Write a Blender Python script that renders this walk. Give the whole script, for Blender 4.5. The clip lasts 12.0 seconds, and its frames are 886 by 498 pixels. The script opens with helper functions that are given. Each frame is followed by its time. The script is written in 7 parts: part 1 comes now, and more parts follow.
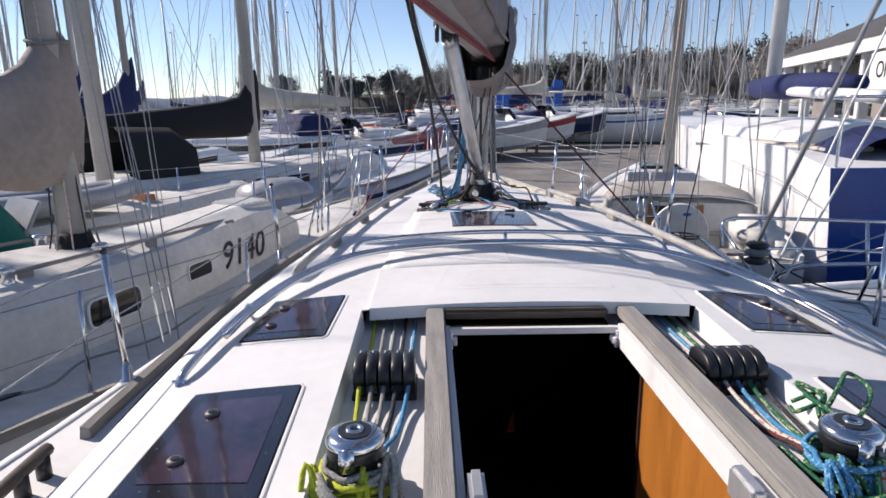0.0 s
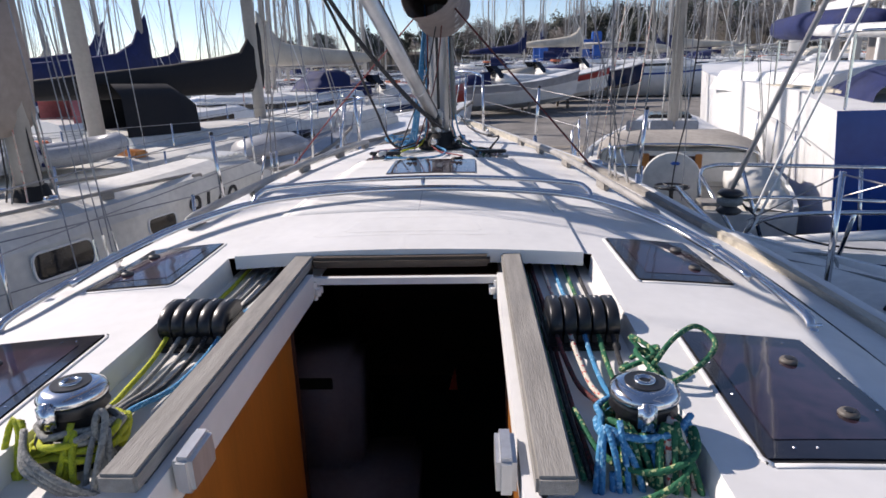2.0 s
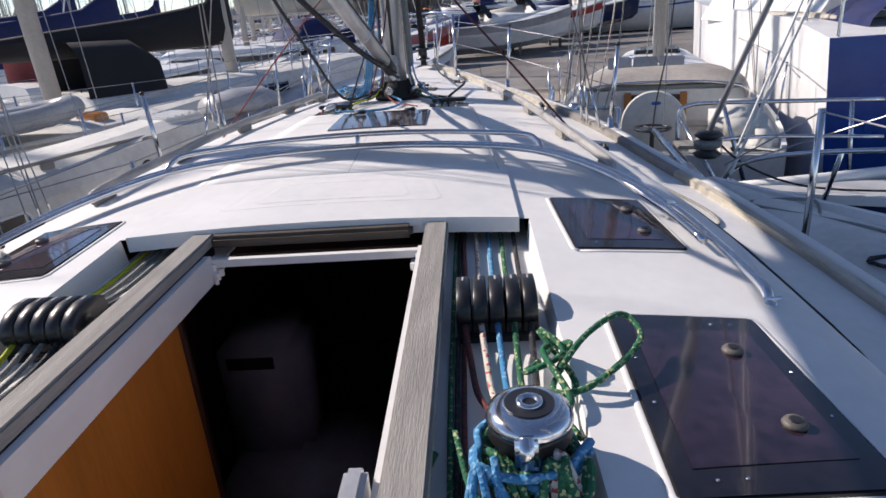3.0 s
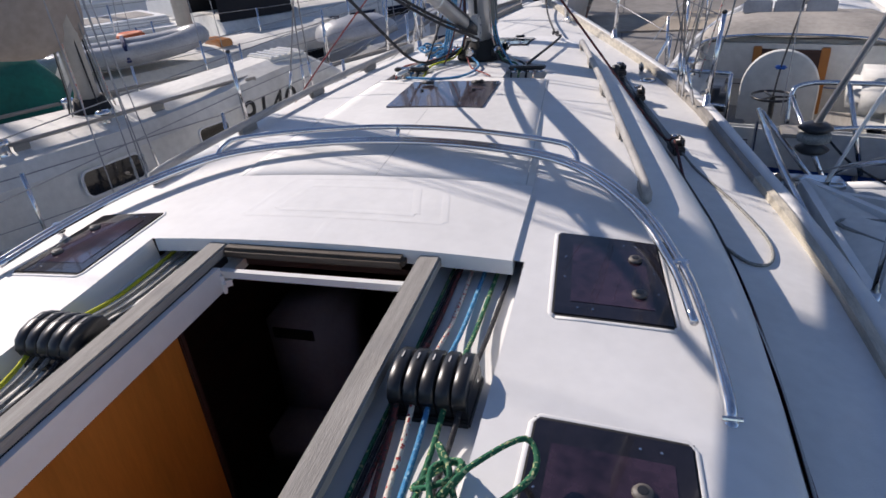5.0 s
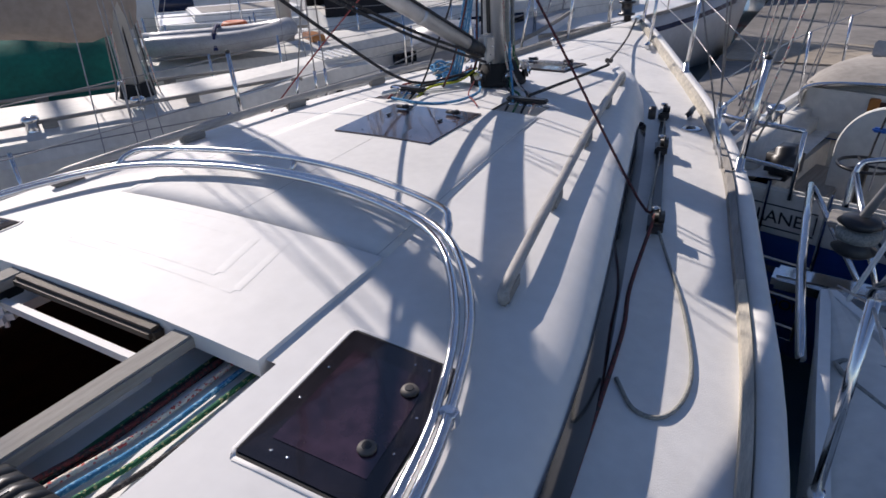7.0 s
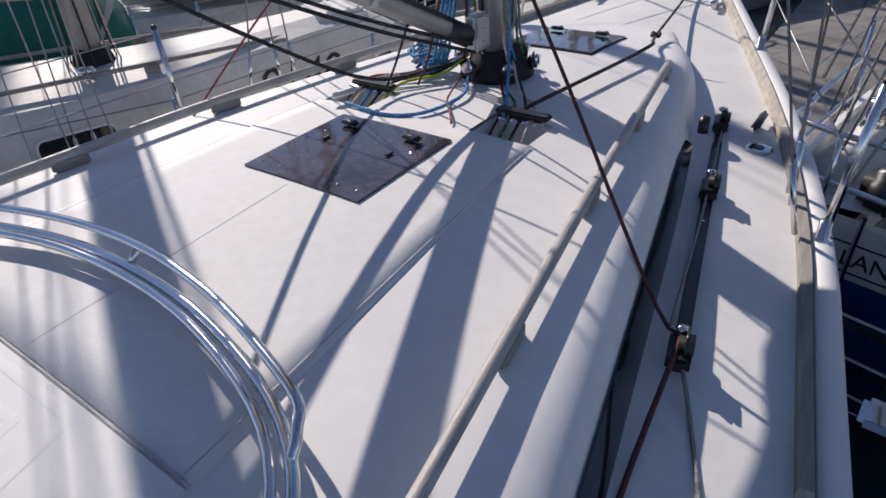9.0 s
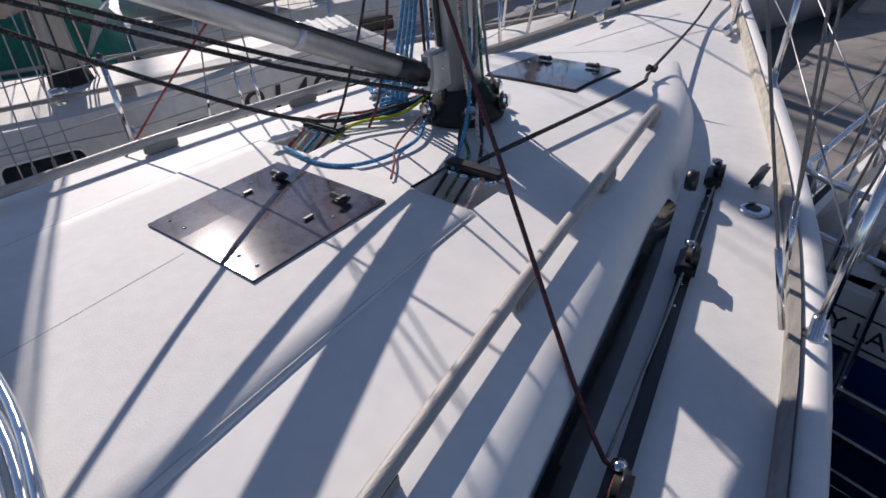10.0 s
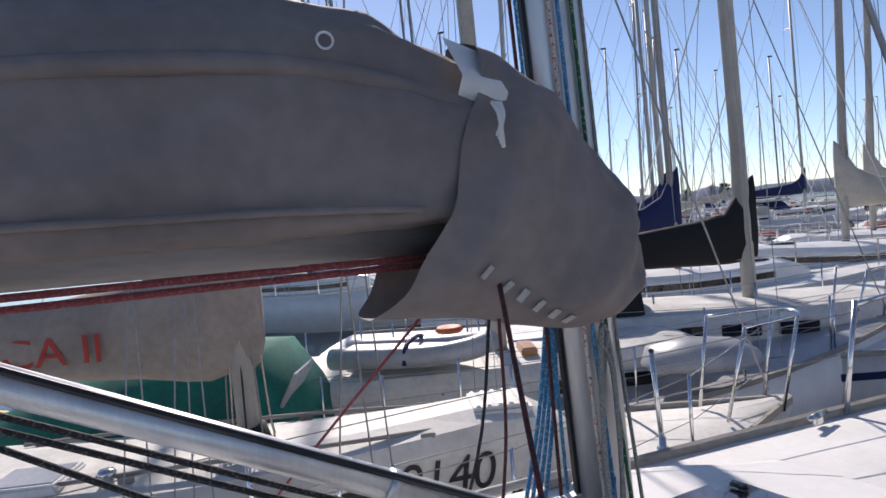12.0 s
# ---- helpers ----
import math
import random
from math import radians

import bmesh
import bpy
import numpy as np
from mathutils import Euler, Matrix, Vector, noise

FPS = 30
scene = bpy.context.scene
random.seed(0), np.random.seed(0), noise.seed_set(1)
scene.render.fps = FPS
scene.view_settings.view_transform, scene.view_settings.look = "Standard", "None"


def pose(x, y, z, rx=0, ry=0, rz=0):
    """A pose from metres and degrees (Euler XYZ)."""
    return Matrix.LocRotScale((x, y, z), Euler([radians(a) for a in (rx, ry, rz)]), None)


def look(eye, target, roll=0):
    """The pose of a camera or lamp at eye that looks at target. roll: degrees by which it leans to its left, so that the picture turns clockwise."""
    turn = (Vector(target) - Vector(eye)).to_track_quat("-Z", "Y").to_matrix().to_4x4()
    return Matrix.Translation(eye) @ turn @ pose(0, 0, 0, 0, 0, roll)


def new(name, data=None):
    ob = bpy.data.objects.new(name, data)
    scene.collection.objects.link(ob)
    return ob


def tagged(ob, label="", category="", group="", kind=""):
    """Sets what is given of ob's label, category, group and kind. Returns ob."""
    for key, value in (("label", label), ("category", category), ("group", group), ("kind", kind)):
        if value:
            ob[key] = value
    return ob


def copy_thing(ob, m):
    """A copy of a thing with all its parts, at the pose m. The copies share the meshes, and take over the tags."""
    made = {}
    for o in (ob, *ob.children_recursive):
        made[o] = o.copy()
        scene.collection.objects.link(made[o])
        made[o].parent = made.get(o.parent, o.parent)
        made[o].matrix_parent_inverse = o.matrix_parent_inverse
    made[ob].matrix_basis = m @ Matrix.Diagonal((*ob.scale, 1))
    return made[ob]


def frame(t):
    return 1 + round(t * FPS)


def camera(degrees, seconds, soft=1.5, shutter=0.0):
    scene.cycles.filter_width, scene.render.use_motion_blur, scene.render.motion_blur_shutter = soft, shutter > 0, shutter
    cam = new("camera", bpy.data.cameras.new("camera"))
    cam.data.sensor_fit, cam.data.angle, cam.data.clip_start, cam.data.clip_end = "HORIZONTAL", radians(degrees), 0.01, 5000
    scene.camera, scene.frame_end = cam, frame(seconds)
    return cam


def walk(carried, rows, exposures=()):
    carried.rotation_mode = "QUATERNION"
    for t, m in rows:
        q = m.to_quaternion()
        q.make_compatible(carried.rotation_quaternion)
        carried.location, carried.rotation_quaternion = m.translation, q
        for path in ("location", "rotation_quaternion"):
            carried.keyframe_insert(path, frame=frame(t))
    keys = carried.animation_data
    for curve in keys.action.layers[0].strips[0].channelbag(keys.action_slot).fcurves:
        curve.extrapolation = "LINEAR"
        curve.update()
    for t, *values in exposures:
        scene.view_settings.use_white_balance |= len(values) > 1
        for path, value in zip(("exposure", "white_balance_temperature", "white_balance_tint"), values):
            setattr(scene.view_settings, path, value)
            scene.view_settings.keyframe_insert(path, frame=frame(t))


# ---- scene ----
cam = camera(70.6, 12.0, soft=1.6)
PATH = [
    (0, (-0.35, -0.11, 1.588), (-0.312, 1.838, 1.139), -0.4),
    (0.5, (-0.382, -0.118, 1.596), (-0.316, 1.854, 1.268), -0.3),
    (1, (-0.324, -0.082, 1.578), (-0.364, 1.88, 1.19), -2.1),
    (1.5, (-0.036, -0.026, 1.514), (-0.101, 1.933, 1.117), -4.2),
    (2, (0.218, 0.062, 1.484), (0.12, 1.976, 0.913), -1.6),
    (2.5, (0.3, 0.225, 1.473), (0.206, 2.108, 0.805), -2.2),
    (3, (0.449, 0.327, 1.459), (0.339, 2.187, 0.731), -4.2),
    (3.5, (0.67, 0.355, 1.509), (0.312, 2.153, 0.71), -3.2),
    (5.5, (0.946, 0.695, 1.759), (0.349, 2.341, 0.794), -4.5),
    (6, (1.201, 0.869, 1.723), (0.382, 2.456, 0.823), -1.7),
    (6.5, (1.412, 1.032, 1.71), (0.537, 2.567, 0.774), -4.1),
    (7, (1.462, 1.289, 1.688), (0.549, 2.812, 0.767), -2.5),
    (9, (1.296, 2.233, 1.758), (0.292, 3.555, 0.642), -3.8),
    (9.5, (1.321, 2.485, 1.761), (0.28, 3.81, 0.684), -2.7),
    (10, (1.331, 2.668, 1.764), (0.241, 3.934, 0.665), -4.1),
    (10.5, (1.239, 2.875, 1.781), (0.07, 4.158, 0.788), -3.2),
    (11, (1.181, 3.041, 1.836), (-0.199, 4.267, 1.067), -5.5),
    (11.5, (1.195, 3.148, 1.913), (-0.384, 4.276, 1.427), -4.3),
    (12, (1.208, 3.144, 1.934), (-0.476, 4.218, 1.845), -4.9),
]
walk(cam, [(t, look(eye, target, roll)) for t, eye, target, roll in PATH],
     [(0, 0.28, 6900, 18), (3.5, 0.2, 6900, 18), (7, 0.02, 6800, 18), (9, -0.08, 6800, 18), (10.5, -0.12, 6800, 18), (12, 0.14, 6900, 18)])


# ---- light ----
SUN_DIR = Vector((-0.743, 0.351, 0.571))
world = bpy.data.worlds.new("sky")
scene.world = world
world.use_nodes = True
wn = world.node_tree.nodes
sky = wn.new("ShaderNodeTexSky")
sky.sky_type = 'NISHITA'
sky.sun_disc = False
sky.sun_elevation = radians(35)
sky.sun_rotation = radians(-65)
sky.air_density, sky.dust_density, sky.ozone_density = 0.75, 0.1, 3.5
wn["Background"].inputs["Strength"].default_value = 0.12
world.node_tree.links.new(sky.outputs["Color"], wn["Background"].inputs["Color"])
sun_data = bpy.data.lights.new("sun", "SUN")
sun_data.energy, sun_data.angle, sun_data.color = 4.6, radians(0.53), (1.0, 0.96, 0.90)
sun_lamp = new("sun", sun_data)
sun_lamp.rotation_mode = "QUATERNION"
sun_lamp.rotation_quaternion = SUN_DIR.to_track_quat("Z", "Y")


# ---- materials ----
def mat(name, col, rough=0.5, metal=0.0, vary=0.12, scale=6.0, bump=0.0, bscale=80.0, stretch=(1, 1, 1), dark=None, coat=0.0, rand=0.0, spec=0.5):
    m = bpy.data.materials.new(name)
    m.use_nodes = True
    n, ln = m.node_tree.nodes, m.node_tree.links
    b = n["Principled BSDF"]
    b.inputs["Roughness"].default_value, b.inputs["Metallic"].default_value = rough, metal
    b.inputs["Coat Weight"].default_value = coat
    b.inputs["Specular IOR Level"].default_value = spec
    tc = n.new("ShaderNodeTexCoord")
    mp = n.new("ShaderNodeMapping")
    mp.inputs["Scale"].default_value = stretch
    ln.new(tc.outputs["Object"], mp.inputs["Vector"])
    n1, n2 = n.new("ShaderNodeTexNoise"), n.new("ShaderNodeTexNoise")
    n1.inputs["Scale"].default_value, n1.inputs["Detail"].default_value = scale, 6
    n2.inputs["Scale"].default_value, n2.inputs["Detail"].default_value = scale * 9, 4
    add = n.new("ShaderNodeMath")
    add.operation = "MULTIPLY_ADD"
    add.inputs[1].default_value = 0.5
    ramp = n.new("ShaderNodeMapRange")
    ramp.inputs["From Min"].default_value, ramp.inputs["From Max"].default_value = 0.5, 1.0
    for x in (n1, n2):
        ln.new(mp.outputs["Vector"], x.inputs["Vector"])
    ln.new(n2.outputs["Fac"], add.inputs[0])
    ln.new(n1.outputs["Fac"], add.inputs[2])
    ln.new(add.outputs[0], ramp.inputs["Value"])
    mix = n.new("ShaderNodeMix")
    mix.data_type = "RGBA"
    d = dark or tuple(c * (1 - 2.2 * vary) for c in col)
    mix.inputs["A"].default_value = (*[max(0, c) for c in d], 1)
    mix.inputs["B"].default_value = (*[min(1, c * (1 + 0.5 * vary)) for c in col], 1)
    ln.new(ramp.outputs[0], mix.inputs["Factor"])
    out = mix.outputs["Result"]
    if rand:
        oi = n.new("ShaderNodeObjectInfo")
        hsv = n.new("ShaderNodeHueSaturation")
        mr = n.new("ShaderNodeMapRange")
        mr.inputs["To Min"].default_value, mr.inputs["To Max"].default_value = 1 - rand, 1 + rand
        ln.new(oi.outputs["Random"], mr.inputs["Value"])
        ln.new(mr.outputs[0], hsv.inputs["Value"])
        ln.new(out, hsv.inputs["Color"])
        out = hsv.outputs["Color"]
    ln.new(out, b.inputs["Base Color"])
    rr = n.new("ShaderNodeMapRange")
    rr.inputs["To Min"].default_value, rr.inputs["To Max"].default_value = max(0.02, rough * 0.8), min(1, rough * 1.25)
    ln.new(n1.outputs["Fac"], rr.inputs["Value"])
    ln.new(rr.outputs[0], b.inputs["Roughness"])
    if bump:
        n3, bp = n.new("ShaderNodeTexNoise"), n.new("ShaderNodeBump")
        n3.inputs["Scale"].default_value, n3.inputs["Detail"].default_value = bscale, 3
        ln.new(mp.outputs["Vector"], n3.inputs["Vector"])
        bp.inputs["Strength"].default_value, bp.inputs["Distance"].default_value = bump, 0.01
        ln.new(n3.outputs["Fac"], bp.inputs["Height"])
        ln.new(bp.outputs["Normal"], b.inputs["Normal"])
    return m


def rope_mat(name, col, fleck, amount=0.5):
    """Braided rope: two yarn colours in a diagonal weave."""
    m = mat(name, col, 0.85, vary=0.1, scale=30)
    n, ln = m.node_tree.nodes, m.node_tree.links
    b = n["Principled BSDF"]
    old = b.inputs["Base Color"].links[0].from_socket
    tc, w = n.new("ShaderNodeTexCoord"), n.new("ShaderNodeTexVoronoi")
    w.inputs["Scale"].default_value = 210
    ln.new(tc.outputs["Object"], w.inputs["Vector"])
    sep = n.new("ShaderNodeSeparateColor")
    ln.new(w.outputs["Color"], sep.inputs["Color"])
    th = n.new("ShaderNodeMath")
    th.operation = "LESS_THAN"
    th.inputs[1].default_value = amount
    ln.new(sep.outputs["Red"], th.inputs[0])
    mx = n.new("ShaderNodeMix")
    mx.data_type = "RGBA"
    mx.inputs["B"].default_value = (*fleck, 1)
    ln.new(th.outputs[0], mx.inputs["Factor"])
    ln.new(old, mx.inputs["A"])
    ln.new(mx.outputs["Result"], b.inputs["Base Color"])
    bp = n.new("ShaderNodeBump")
    bp.inputs["Strength"].default_value, bp.inputs["Distance"].default_value = 0.6, 0.003
    ln.new(w.outputs["Distance"], bp.inputs["Height"])
    ln.new(bp.outputs["Normal"], b.inputs["Normal"])
    return m


GEL = mat("gelcoat", (0.76, 0.755, 0.735), 0.55, vary=0.05, scale=2.5, bump=0.03, bscale=40, spec=0.25)
DECK = mat("nonskid_gelcoat", (0.75, 0.745, 0.72), 0.7, vary=0.06, scale=3, bump=0.15, bscale=260, spec=0.35)
OLD_GEL = mat("aged_gelcoat", (0.71, 0.70, 0.655), 0.6, vary=0.13, scale=2.2, bump=0.12, bscale=60, spec=0.35)
CREAM_GEL = mat("cream_deck", (0.70, 0.66, 0.56), 0.55, vary=0.1, scale=4, bump=0.1, bscale=200)
GREY_GEL = mat("grey_hull_paint", (0.52, 0.53, 0.53), 0.3, vary=0.1, scale=1.5)
TEAK = mat("weathered_teak", (0.33, 0.31, 0.28), 0.8, vary=0.16, scale=9, bump=0.22, bscale=60, stretch=(6, 0.5, 6))
TEAK_DARK = mat("dark_teak", (0.10, 0.075, 0.055), 0.6, vary=0.25, scale=9, bump=0.3, stretch=(1, 6, 6))
CREAM_WOOD = mat("bleached_teak", (0.60, 0.55, 0.45), 0.75, vary=0.2, scale=8, bump=0.3, stretch=(6, 0.6, 6))
SILVERED = mat("silvered_wood", (0.46, 0.44, 0.41), 0.45, vary=0.18, scale=9, bump=0.2, stretch=(6, 0.5, 6))
STEEL = mat("stainless_steel", (0.72, 0.72, 0.73), 0.14, 1.0, vary=0.06, scale=8)
ALU = mat("anodised_aluminium", (0.66, 0.66, 0.66), 0.38, 0.65, vary=0.08, scale=5, stretch=(3, 3, 0.4))
ALU_PAINT = mat("painted_mast", (0.44, 0.43, 0.41), 0.5, 0.1, vary=0.1, scale=3, rand=0.2)
WHITE_PAINT = mat("white_paint", (0.80, 0.80, 0.78), 0.4, vary=0.06, scale=4)
BLACK = mat("black_plastic", (0.022, 0.022, 0.024), 0.35, vary=0.2, scale=30)
RUBBER = mat("black_rubber", (0.02, 0.02, 0.02), 0.8, vary=0.2, scale=30)
ACRYL = mat("smoked_acrylic", (0.05, 0.027, 0.042), 0.09, vary=0.4, scale=3.5, coat=0.5, spec=0.6)
# Scuffed pane, its base colour lifted to hold reflected sky glare.
SCUFFED_GLARE = mat("scuffed_glare_acrylic", (0.10, 0.085, 0.10), 0.10, vary=0.35, scale=5, coat=0.4, spec=0.6)
GLASS_DARK = mat("dark_window", (0.015, 0.016, 0.02), 0.08, vary=0.3, scale=3)
ORANGE_WOOD = mat("varnished_plywood", (0.46, 0.17, 0.032), 0.35, vary=0.12, scale=3, stretch=(1, 5, 0.6), coat=0.3)
# Mahogany, its tone deepened to carry the darkness below deck.
MAHOGANY = mat("dim_mahogany", (0.055, 0.022, 0.017), 0.5, vary=0.25, scale=4, stretch=(1, 1, 5))
# Taupe canvas lightened for the sun on the neighbour's sail cover.
LIT_TAUPE = mat("sunlit_taupe_canvas", (0.36, 0.305, 0.27), 0.9, vary=0.16, scale=2.2, bump=0.6, bscale=6)
ACRYL_EDGE = mat("black_acrylic_border", (0.018, 0.015, 0.02), 0.12, vary=0.3, scale=4, coat=0.4)
TAUPE = mat("taupe_canvas", (0.265, 0.225, 0.215), 0.9, vary=0.16, scale=2.2, bump=0.8, bscale=5)
BLACKCANVAS = mat("black_canvas", (0.014, 0.013, 0.015), 0.85, vary=0.2, scale=3, bump=0.2, bscale=14)
TEAL = mat("teal_canvas", (0.0, 0.155, 0.115), 0.85, vary=0.2, scale=3, bump=0.3, bscale=10)
NAVY = mat("navy_canvas", (0.012, 0.022, 0.10), 0.85, vary=0.2, scale=3, bump=0.3, bscale=10)
BEIGE = mat("beige_canvas", (0.60, 0.55, 0.46), 0.9, vary=0.12, scale=3, bump=0.25, bscale=10)
# Beige canvas again, darkened to hold the shade on the sprayhood.
SHADED_BEIGE = mat("shaded_beige_canvas", (0.40, 0.37, 0.33), 0.9, vary=0.16, scale=3, bump=0.5, bscale=9)
SILVER = mat("silver_grey_pvc", (0.40, 0.41, 0.43), 0.35, vary=0.15, scale=4, bump=0.1, bscale=12)
BLUE_HULL = mat("blue_hull_paint", (0.012, 0.075, 0.33), 0.25, vary=0.12, scale=1.5)
NAVY_HULL = mat("navy_hull_paint", (0.015, 0.03, 0.09), 0.2, vary=0.15, scale=1.5)
RED_PAINT = mat("red_paint", (0.42, 0.02, 0.02), 0.35, vary=0.15, scale=2)
PINK_CANVAS = mat("faded_red_canvas", (0.50, 0.17, 0.17), 0.8, vary=0.15, scale=2)
BLUE_PAINT = mat("blue_crane_paint", (0.02, 0.13, 0.50), 0.45, vary=0.12, scale=2)
ORANGE = mat("orange_plastic", (0.60, 0.13, 0.04), 0.6, vary=0.15, scale=6)
YELLOW = mat("yellow_plastic", (0.75, 0.55, 0.03), 0.5, vary=0.1, scale=6)
CONCRETE = mat("worn_concrete", (0.25, 0.235, 0.215), 0.9, vary=0.22, scale=0.7, bump=0.4, bscale=25)
SAND = mat("sandy_gravel", (0.42, 0.36, 0.28), 0.95, vary=0.2, scale=1.2, bump=0.4, bscale=30)
ROOF = mat("grey_roof_slate", (0.10, 0.095, 0.095), 0.8, vary=0.25, scale=2, bump=0.3)
RENDERED = mat("grey_render_wall", (0.30, 0.27, 0.25), 0.9, vary=0.15, scale=2)
BARK = mat("bark", (0.17, 0.15, 0.13), 0.9, vary=0.25, scale=5, bump=0.5, bscale=15)
LEAF = mat("evergreen_leaf", (0.11, 0.12, 0.095), 0.8, vary=0.3, scale=2, rand=0.3)
# Twig tone paled to stand for haze over the far bank.
TWIG = mat("hazed_bare_twig", (0.36, 0.33, 0.30), 0.9, vary=0.3, scale=1, rand=0.3)
# Distance haze is mixed into this woodland colour as blue.
HAZY_HILL = mat("hazed_woodland", (0.15, 0.20, 0.28), 1.0, vary=0.3, scale=0.03)
INK = mat("black_lettering", (0.012, 0.012, 0.014), 0.5, vary=0.1, scale=20)
RED_INK = mat("red_lettering", (0.50, 0.05, 0.035), 0.7, vary=0.12, scale=20)
GREY_INK = mat("pale_grey_lettering", (0.50, 0.48, 0.46), 0.8, vary=0.15, scale=20)
R_BLACK = rope_mat("black_rope", (0.022, 0.022, 0.026), (0.08, 0.08, 0.08), 0.15)
R_GREY = rope_mat("grey_fleck_rope", (0.32, 0.32, 0.29), (0.21, 0.21, 0.20), 0.35)
R_BLUE = rope_mat("blue_rope", (0.045, 0.25, 0.48), (0.20, 0.42, 0.60), 0.2)
R_GREEN = rope_mat("green_fleck_rope", (0.012, 0.13, 0.06), (0.36, 0.40, 0.20), 0.16)
R_YELLOW = rope_mat("yellow_rope", (0.52, 0.55, 0.03), (0.38, 0.42, 0.04), 0.3)
R_RED = rope_mat("red_rope", (0.27, 0.05, 0.05), (0.33, 0.09, 0.08), 0.3)
R_WHITE = rope_mat("white_fleck_rope", (0.66, 0.62, 0.54), (0.50, 0.08, 0.07), 0.18)
R_DKRED = rope_mat("dark_red_rope", (0.16, 0.035, 0.035), (0.04, 0.03, 0.03), 0.4)
WIRE = mat("steel_wire", (0.35, 0.35, 0.36), 0.4, 0.6, vary=0.15, scale=20)
WATER = mat("harbour_water", (0.025, 0.05, 0.06), 0.08, vary=0.2, scale=0.2, bump=0.35, bscale=1.6)


# ---- mesh helpers ----
def link_mesh(name, bm, material, parent=None, smooth=True):
    me = bpy.data.meshes.new(name)
    bm.normal_update()
    bm.to_mesh(me)
    bm.free()
    me.materials.append(material)
    if smooth:
        me.shade_smooth()
    ob = new(name, me)
    if parent:
        ob.parent = parent
    return ob


def part(name, bm, material, parent, label="", smooth=False):
    ob = link_mesh(name, bm, material, parent, smooth)
    if label:
        ob["label"] = label
    return ob


def thing(name, label, category, m=None, group="", kind=""):
    ob = new(name)
    if m is not None:
        ob.matrix_world = m
    return tagged(ob, label, category, group, kind)


def box(c, s, bevel=0.0, rot=None, bm=None):
    """A box about c with the sizes s, its edges rounded by bevel."""
    out = bm or bmesh.new()
    b = bmesh.new()
    bmesh.ops.create_cube(b, size=1)
    bmesh.ops.scale(b, vec=s, verts=b.verts)
    if bevel:
        bmesh.ops.bevel(b, geom=b.edges[:], offset=bevel, segments=2, affect="EDGES")
    m = Matrix.Translation(c) @ (rot.to_4x4() if rot else Matrix())
    bmesh.ops.transform(b, matrix=m, verts=b.verts)
    me = bpy.data.meshes.new("tmp")
    b.to_mesh(me)
    b.free()
    out.from_mesh(me)
    bpy.data.meshes.remove(me)
    return out


def smooth_line(pts, steps=5):
    """Catmull-Rom through the points."""
    p = [Vector(q) for q in pts]
    if len(p) < 3:
        return p
    p = [p[0] * 2 - p[1]] + p + [p[-1] * 2 - p[-2]]
    out = []
    for i in range(1, len(p) - 2):
        for k in range(steps):
            t = k / steps
            a, b, c, d = p[i - 1], p[i], p[i + 1], p[i + 2]
            out.append(0.5 * ((2 * b) + (c - a) * t + (2 * a - 5 * b + 4 * c - d) * t * t + (3 * b - a - 3 * c + d) * t ** 3))
    out.append(p[-2])
    return out


def tube(pts, r, seg=8, steps=5, bm=None, taper=1.0, oval=1.0):
    bm = bm or bmesh.new()
    line = smooth_line(pts, steps)
    rings, up = [], None
    for i, q in enumerate(line):
        d = (line[min(i + 1, len(line) - 1)] - line[max(i - 1, 0)])
        if d.length < 1e-9:
            d = Vector((0, 0, 1))
        d.normalize()
        if up is None:
            up = Vector((1, 0, 0)) if abs(d.z) > 0.9 else Vector((0, 0, 1))
        side = d.cross(up)
        side.normalize()
        up = side.cross(d)
        k = 1 + (taper - 1) * i / max(1, len(line) - 1)
        rings.append([bm.verts.new(q + (side * math.cos(a) + up * math.sin(a) * oval) * r * k) for a in [2 * math.pi * j / seg for j in range(seg)]])
    for a, b in zip(rings, rings[1:]):
        for j in range(seg):
            bm.faces.new((a[j], a[(j + 1) % seg], b[(j + 1) % seg], b[j]))
    bm.faces.new(rings[0][::-1])
    bm.faces.new(rings[-1])
    return bm


def loft(rings, close=True, caps=True, bm=None):
    bm = bm or bmesh.new()
    vs = [[bm.verts.new(p) for p in r] for r in rings]
    n = len(vs[0])
    for a, b in zip(vs, vs[1:]):
        for j in range(n if close else n - 1):
            k = (j + 1) % n
            bm.faces.new((a[j], a[k], b[k], b[j]))
    if caps and close:
        bm.faces.new(vs[0][::-1])
        bm.faces.new(vs[-1])
    bmesh.ops.recalc_face_normals(bm, faces=bm.faces)
    return bm


def lathe(profile, seg=24, c=(0, 0, 0)):
    bm = bmesh.new()
    rings = [[(c[0] + r * math.cos(2 * math.pi * j / seg), c[1] + r * math.sin(2 * math.pi * j / seg), c[2] + z) for j in range(seg)] for r, z in profile]
    return loft(rings, bm=bm)


def lerp_table(table, y):
    if y <= table[0][0]:
        return table[0][1]
    for (a, va), (b, vb) in zip(table, table[1:]):
        if y <= b:
            t = (y - a) / (b - a)
            return va + (vb - va) * t
    return table[-1][1]


def soft_table(table, y):
    """The table's value, smoothed along y."""
    return sum(lerp_table(table, y + d) for d in (-0.3, -0.15, 0, 0.15, 0.3)) / 5


def text_mesh(text, size, depth):
    cu = bpy.data.curves.new("text", "FONT")
    cu.body, cu.size, cu.extrude = text, size, depth
    tmp = bpy.data.objects.new("tmp_text", cu)
    me = bpy.data.meshes.new_from_object(tmp)
    bpy.data.objects.remove(tmp)
    return me


